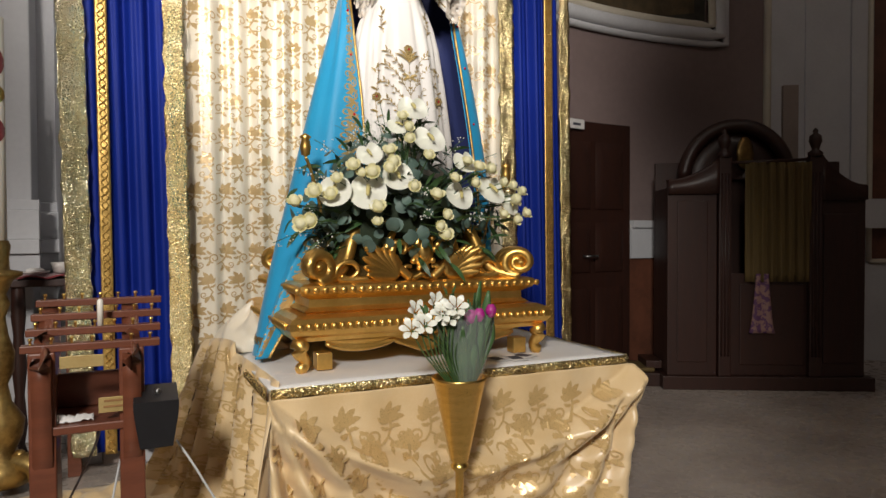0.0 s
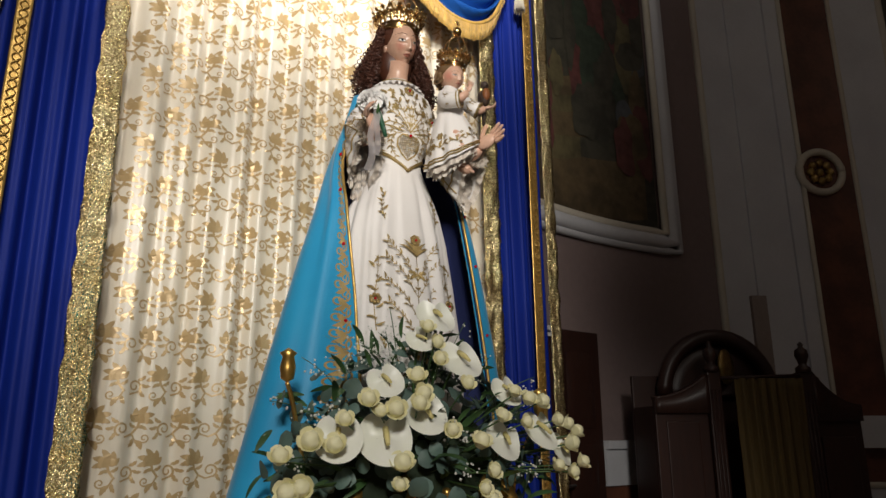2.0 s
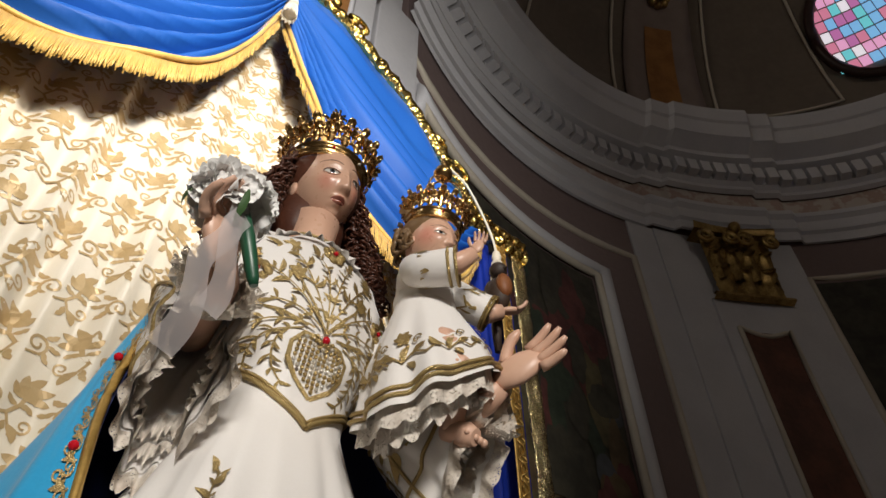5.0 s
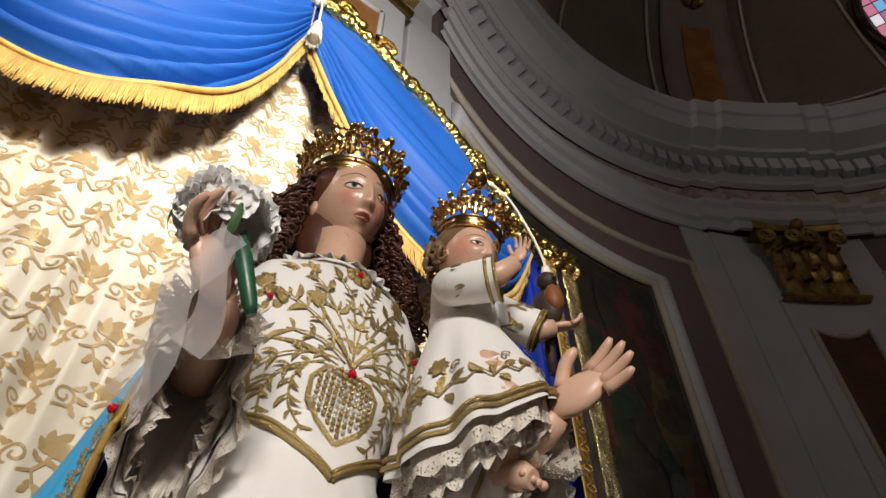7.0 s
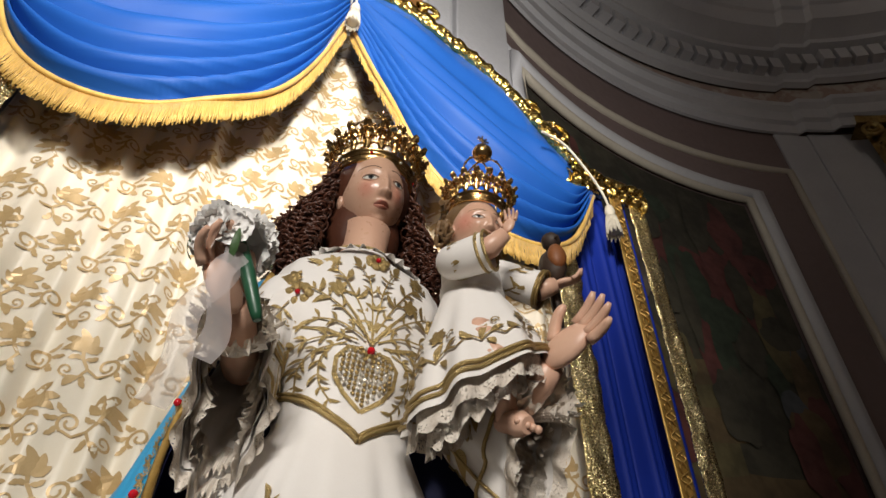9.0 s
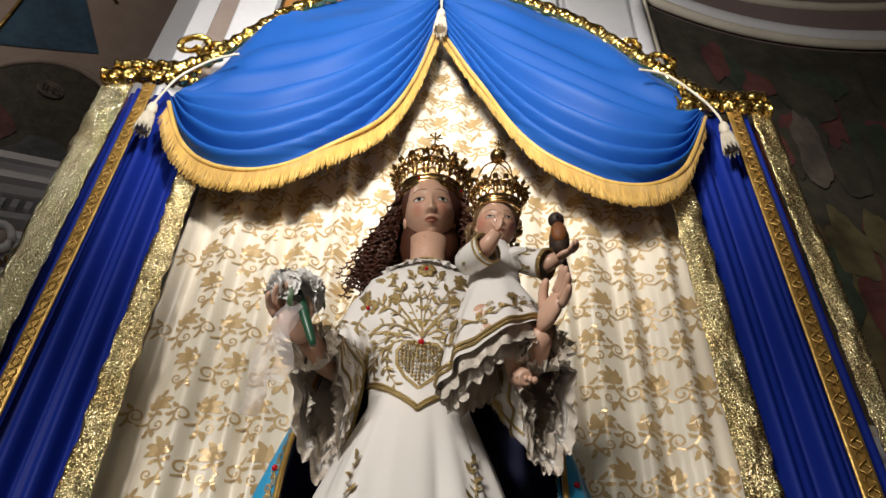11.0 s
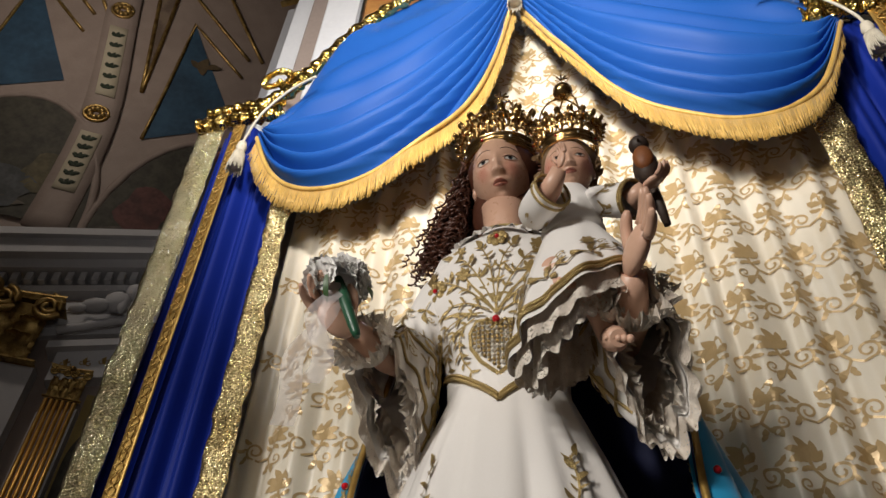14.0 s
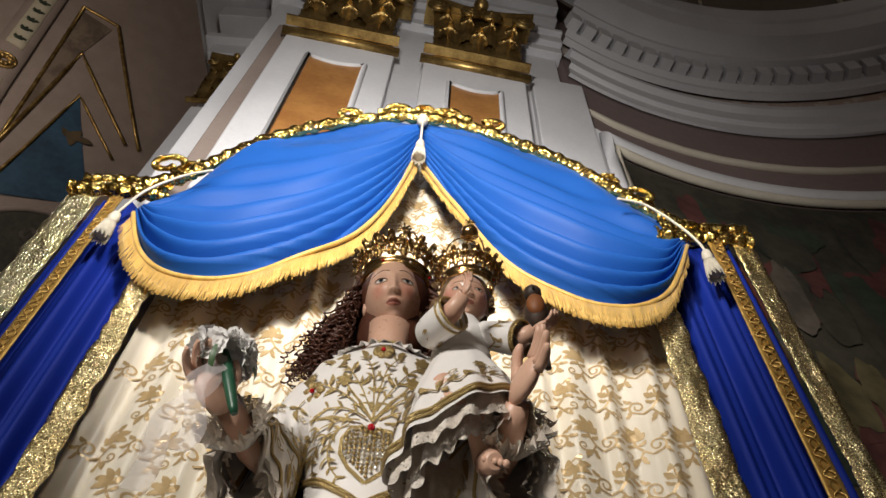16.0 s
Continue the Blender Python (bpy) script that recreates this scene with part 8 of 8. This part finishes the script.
Build().tube([CO @ Vector((0.45, 0.0, 1.68)), CO @ Vector((1.04, 0.0, 1.70))], 0.012, 8).obj("curtain_rod", DARKWOOD, conf)
Build().grid(lambda u, v: CO @ Vector((lerp(0.56, 1.02, u), -0.012 + 0.02 * math.sin(u * 42) + 0.01 * math.sin(u * 90 + v * 2), lerp(0.80, 1.68, v))), 60, 14).obj("curtain", CURTAIN_OLD, conf, "old ochre curtain", thick=0.003)
Build().box(1.16, 1.30, -0.02, -0.011, 1.44, 1.52, bev=0.002, xf=CO).obj("name_plate", PLAQUE, conf)
stole = thing("stole", "violet embroidered stole hanging over the half door", "stole")
Build().grid(lambda u, v: CO @ Vector((0.68 + (u - 0.5) * lerp(0.19, 0.09, v ** 0.6), -0.018 - 0.006 * math.sin(u * 9), lerp(0.42, 0.86, v))), 8, 14).obj("band", VIOLET, stole, thick=0.004)
Build().box(-0.12, 0.0, 0.15, 0.45, 0.12, 0.18, bev=0.006, xf=CO).obj("kneeler", DARKWOOD, conf)
Build().box(-0.30, -0.02, 0.06, 0.60, 0.0, 0.10, bev=0.006, xf=CO).obj("kneeler_step", DARKWOOD, conf)
Build().box(-0.22, -0.06, 0.12, 0.42, 0.10, 0.13, bev=0.01, xf=CO).obj("kneeler_pad", CURTAIN_OLD, conf)
board = thing("narrow_post", "narrow brown wooden post leaning behind the confessional", "post")
Build().box(1.02, 1.14, 0.46, 0.50, 0.0, 2.34, bev=0.004, xf=CO).obj("shaft", TAUPE, board)

# ---- standing fan at the wall ----
fan = thing("standing_fan", "white standing fan with clear blades at rest", "fan")
FX = Vector((5.12, 3.02, 0))
Build().lathe([(0.16, 0.0), (0.16, 0.015), (0.05, 0.035), (0.02, 0.05), (0.02, 0.7), (0.0, 0.7)], FX, 18).obj("stand", PLASTIC, fan)
Build().ball(FX + Vector((0, 0, 0.82)), (0.06, 0.07, 0.06), 14, 10).obj("motor", PLASTIC, fan)
CLEAR = bpy.data.materials.new("clear_blade_plastic")
CLEAR.use_nodes = True
CLEAR.node_tree.nodes["Principled BSDF"].inputs["Alpha"].default_value = 0.4
CLEAR.node_tree.nodes["Principled BSDF"].inputs["Base Color"].default_value = (0.5, 0.52, 0.55, 1)
for k in range(3):
    b = Build()
    b.grid(lambda u, v: FX + Vector((-0.5, -0.87, 0)) * (0.07 + 0.02 * u) + Vector((0.87 * math.cos(k * 2.094 + (u - 0.5) * 1.3 * v + 0.4), -0.5 * math.cos(k * 2.094 + (u - 0.5) * 1.3 * v + 0.4), math.sin(k * 2.094 + (u - 0.5) * 1.3 * v + 0.4))) * (0.04 + 0.15 * v) + Vector((0, 0, 0.82)), 8, 6)
    b.obj("blade", CLEAR, fan, "clear plastic blade", thick=0.003)
for r_, dd in ((0.2, 0.06), (0.2, 0.12), (0.1, 0.14)):
    Build().tube([FX + Vector((-0.5, -0.87, 0)) * dd + Vector((0.87 * r_ * math.cos(i * 0.2618), -0.5 * r_ * math.cos(i * 0.2618), 0.82 + r_ * math.sin(i * 0.2618))) for i in range(25)], 0.004, 5).obj("guard_ring", PLASTIC, fan)

# ---- wooden votive rack ----
rack = thing("votive_rack", "reddish wooden votive candle rack with stepped bars", "candle rack")
for i in range(4):
    y, z, x0 = 2.40 + i * 0.085, 0.835 + i * 0.036, -0.155 + i * 0.006
    b = Build().box(x0, x0 + 0.37, y - 0.022, y + 0.022, z - 0.011, z + 0.011, bev=0.003)
    bar = b.obj("bar", REDWOOD, rack)
    for k in range(7):
        Build().lathe([(0.004, 0.0), (0.004, 0.012), (0.007, 0.014), (0.005, 0.02), (0.0, 0.02)], (x0 + 0.025 + k * 0.053, y, z + 0.010), 8).obj("peg", BRASS, bar)
for x in (-0.10, 0.135):
    b = Build()

    def fn(u, v):
        z = lerp(0.0, 0.93, v)
        wide = 0.17 + 0.10 * abs(v - 0.55) ** 1.5 * 2
        y = 2.53 + (u - 0.5) * 2 * (wide if v > 0.5 else wide * (0.8 + 0.6 * (0.5 - v)))
        return (x, y, min(z, 0.82 + (y - 2.38) * 0.43))
    b.grid(fn, 10, 24).obj("side_panel", REDWOOD, rack, thick=0.05)
    Build().box(x - 0.035, x + 0.035, 2.37, 2.40, 0.0, 0.825, bev=0.006).obj("leg", REDWOOD, rack)
Build().box(-0.10, 0.135, 2.36, 2.62, 0.585, 0.61, bev=0.004).obj("shelf", REDWOOD, rack)
Build().box(-0.10, 0.135, 2.60, 2.62, 0.61, 0.72, bev=0.004).obj("back_board", REDWOOD, rack)
Build().box(0.045, 0.135, 2.352, 2.358, 0.64, 0.685, bev=0.001).obj("plaque", PLAQUE, rack)
Build().box(-0.055, 0.06, 2.372, 2.378, 0.775, 0.81, bev=0.001).obj("plaque", PLAQUE, rack)
for z, x0, x1 in ((0.672, 0.06, 0.125), (0.655, 0.058, 0.115)):
    Build().box(x0, x1, 2.349, 2.3515, z, z + 0.006).obj("plaque_bar", mat("faded_engraving", (0.3, 0.15, 0.05), 0.6), rack)
can = thing("votive_candle", "thin white candle standing on the rack", "candle")
Build().lathe([(0.0, 0.0), (0.009, 0.0), (0.009, 0.078), (0.004, 0.085), (0.0, 0.085)], (0.05, 2.485, 0.88), 12).obj("wax", CANDLE, can)
Build().tube([(0.05, 2.485, 0.965), (0.051, 2.485, 0.978)], 0.0012, 5).obj("wick", INK, can)
boxm = thing("offering_box", "small black metal offering box on the rack's leg", "box")
b = Build()
b.grid(lambda u, v: (0.20 + lerp(0.045, 0.062, min(1, v * 1.3)) * [-1, 1, 1, -1][int(u * 4) % 4], 2.36 + lerp(0.03, 0.045, v) * [-1, -1, 1, 1][int(u * 4) % 4], lerp(0.525, 0.665, v)), 4, 6, closed=True, smooth=False)
b.poly([(0.138, 2.315, 0.665), (0.262, 2.315, 0.665), (0.262, 2.405, 0.70), (0.138, 2.405, 0.70)])
b.poly([(0.262, 2.405, 0.665), (0.138, 2.405, 0.665), (0.138, 2.405, 0.70), (0.262, 2.405, 0.70)])
b.poly([(0.155, 2.33, 0.525), (0.155, 2.39, 0.525), (0.245, 2.39, 0.525), (0.245, 2.33, 0.525)])
b.obj("case", BLACK, boxm, thick=0.003)
Build().ball((0.205, 2.35, 0.69), 0.009, 10, 6).obj("lock", mat("steel_lock", (0.5, 0.5, 0.5), 0.3, 1.0), boxm)
pap = thing("paper_packet", "crumpled paper packet lying on the rack shelf", "paper")
Build().grid(lambda u, v: (lerp(-0.085, 0.03, u), 2.39 + 0.05 * v, 0.612 + 0.018 * abs(noise.noise((u * 7, v * 5, 1))) + 0.008 * math.sin(math.pi * v)), 16, 6).obj("wrapper", PAPER, pap, thick=0.003)
for k, pts in enumerate(([(0.26, 2.4, 0.52), (0.33, 2.38, 0.4), (0.42, 2.36, 0.2), (0.38, 2.34, 0.02), (0.1, 2.3, 0.012)], [(-0.18, 2.5, 0.012), (-0.1, 2.62, 0.2), (0.02, 2.66, 0.45), (0.06, 2.64, 0.6)], [(0.03, 2.62, 0.012), (0.08, 2.66, 0.3), (0.12, 2.66, 0.5)])):
    w = thing("cable", "thin white cable trailing beside the rack", "cable", "white cables")
    Build().tube(smooth_line(pts, 30), 0.004, 6).obj("flex", PLASTIC, w)

# ---- tall paschal candle on a carved stand ----
pc = thing("paschal_candle", "tall white paschal candle with painted emblems", "candle")
Build().lathe([(0.0, 1.06), (0.042, 1.06), (0.042, 2.12), (0.0, 2.13)], (-0.385, 3.7, 0), 24).obj("wax", CANDLE, pc)
for z, r, k in ((1.62, 0.05, RED_CLOTH), (1.92, 0.06, RED_CLOTH), (1.78, 0.04, GOLD)):
    b = Build()
    b.grid(lambda u, v: (-0.385 + 0.0435 * math.cos(-1.2 + (u - 0.5) * 1.8), 3.7 + 0.0435 * math.sin(-1.2 + (u - 0.5) * 1.8), z + (v - 0.5) * r * 2 * math.cos((u - 0.5) * 2.6)), 12, 4)
    b.obj("painted_emblem", k, pc)
stand = thing("candle_stand", "carved and gilded tall candle stand", "candle stand")
Build().lathe([(0.0, 0.06), (0.12, 0.06), (0.14, 0.1), (0.12, 0.16), (0.06, 0.2), (0.09, 0.27), (0.1, 0.34), (0.05, 0.42), (0.035, 0.5), (0.06, 0.56), (0.065, 0.64), (0.04, 0.72), (0.03, 0.8), (0.05, 0.86), (0.035, 0.9), (0.06, 0.96), (0.1, 0.985), (0.1, 1.0), (0.05, 1.01), (0.048, 1.06), (0.055, 1.12), (0.045, 1.14)], (-0.385, 3.7, 0), 24).obj("baluster", GOLD_OLD, stand)
for k in range(3):
    w = k * 2.094 - 0.6
    b = Build().tube(smooth_line([(-0.385 + 0.08 * math.cos(w), 3.7 + 0.08 * math.sin(w), 0.16), (-0.385 + 0.17 * math.cos(w), 3.7 + 0.17 * math.sin(w), 0.14), (-0.385 + 0.19 * math.cos(w), 3.7 + 0.19 * math.sin(w), 0.05), (-0.385 + 0.23 * math.cos(w), 3.7 + 0.23 * math.sin(w), 0.02)], 16), [0.05 - 0.0018 * i for i in range(17)], 10)
    for j in range(4):
        b.ball((-0.385 + (0.1 + 0.03 * j) * math.cos(w), 3.7 + (0.1 + 0.03 * j) * math.sin(w), 0.19 - 0.035 * j), 0.026, 8, 6)
    b.obj("scroll_foot", GOLD_OLD, stand)

# ---- credence table behind the candle ----
ct = thing("side_table", "dark turned-leg side table behind the candle", "table")
Build().box(-0.85, -0.06, 4.12, 4.52, 0.90, 0.94, bev=0.006).obj("tabletop", DARKWOOD, ct)
for x in (-0.8, -0.36, -0.12):
    Build().lathe([(0.0, 0.0), (0.03, 0.0), (0.035, 0.05), (0.02, 0.1), (0.034, 0.2), (0.022, 0.35), (0.036, 0.5), (0.024, 0.65), (0.034, 0.75), (0.03, 0.9)], (x, 4.17, 0), 14).obj("leg", DARKWOOD, ct)
cl = thing("red_cloth", "dark red velvet cloth on the side table", "cloth")
Build().grid(lambda u, v: (lerp(-0.36, -0.055, u), lerp(4.1, 4.45, v), 0.944 + 0.016 * math.sin(u * 7 + v * 4) ** 2), 14, 10).obj("cloth", RED_CLOTH, cl, thick=0.006)
cup = thing("ceramic_cup", "small glazed cup with a handle", "cup")
Build().lathe([(0.0, 0.0), (0.028, 0.0), (0.034, 0.03), (0.042, 0.055), (0.038, 0.055), (0.03, 0.03), (0.0, 0.01)], (-0.18, 4.25, 0.965), 18).obj("bowl", CERAMIC, cup)
Build().tube([(-0.142 + 0.02 * math.sin(w), 4.25, 0.992 + 0.018 * math.cos(w)) for w in [i * math.pi / 8 for i in range(9)]], 0.005, 6).obj("handle", CERAMIC, cup)
dish = thing("small_dish", "small pale dish with folded white linen", "dish")
Build().lathe([(0.0, 0.0), (0.05, 0.0), (0.07, 0.012), (0.066, 0.014), (0.0, 0.006)], (-0.29, 4.25, 0.962), 18).obj("plate", CERAMIC, dish)
Build().ball((-0.29, 4.25, 0.978), (0.045, 0.04, 0.016), 12, 8).obj("linen", WHITE_CLOTH, dish)
# wall behind the table with grey mouldings
structure(Build().box(-0.9, 0.2, 4.9, 5.1, 0, 9.0).obj("wall_pier_side", STUCCO), "pale grey stucco wall beside the pier", "wall")
for z0, z1, d0 in ((0.96, 1.06, 0.10), (1.06, 1.14, 0.16), (1.14, 1.30, 0.12), (1.30, 1.36, 0.06)):
    structure(Build().box(-0.9, 0.2, 4.9 - d0, 4.9, z0, z1, bev=0.006).obj("trim_pier_dado", STUCCO), "grey moulded dado beside the pier", "moulding")
    structure(Build().box(-0.70, -0.29, 4.55 - d0 * 0.5, 4.56, z0, z1, bev=0.006).obj("trim_pilaster_dado", STUCCO), "grey moulded dado of the side pilaster", "moulding")
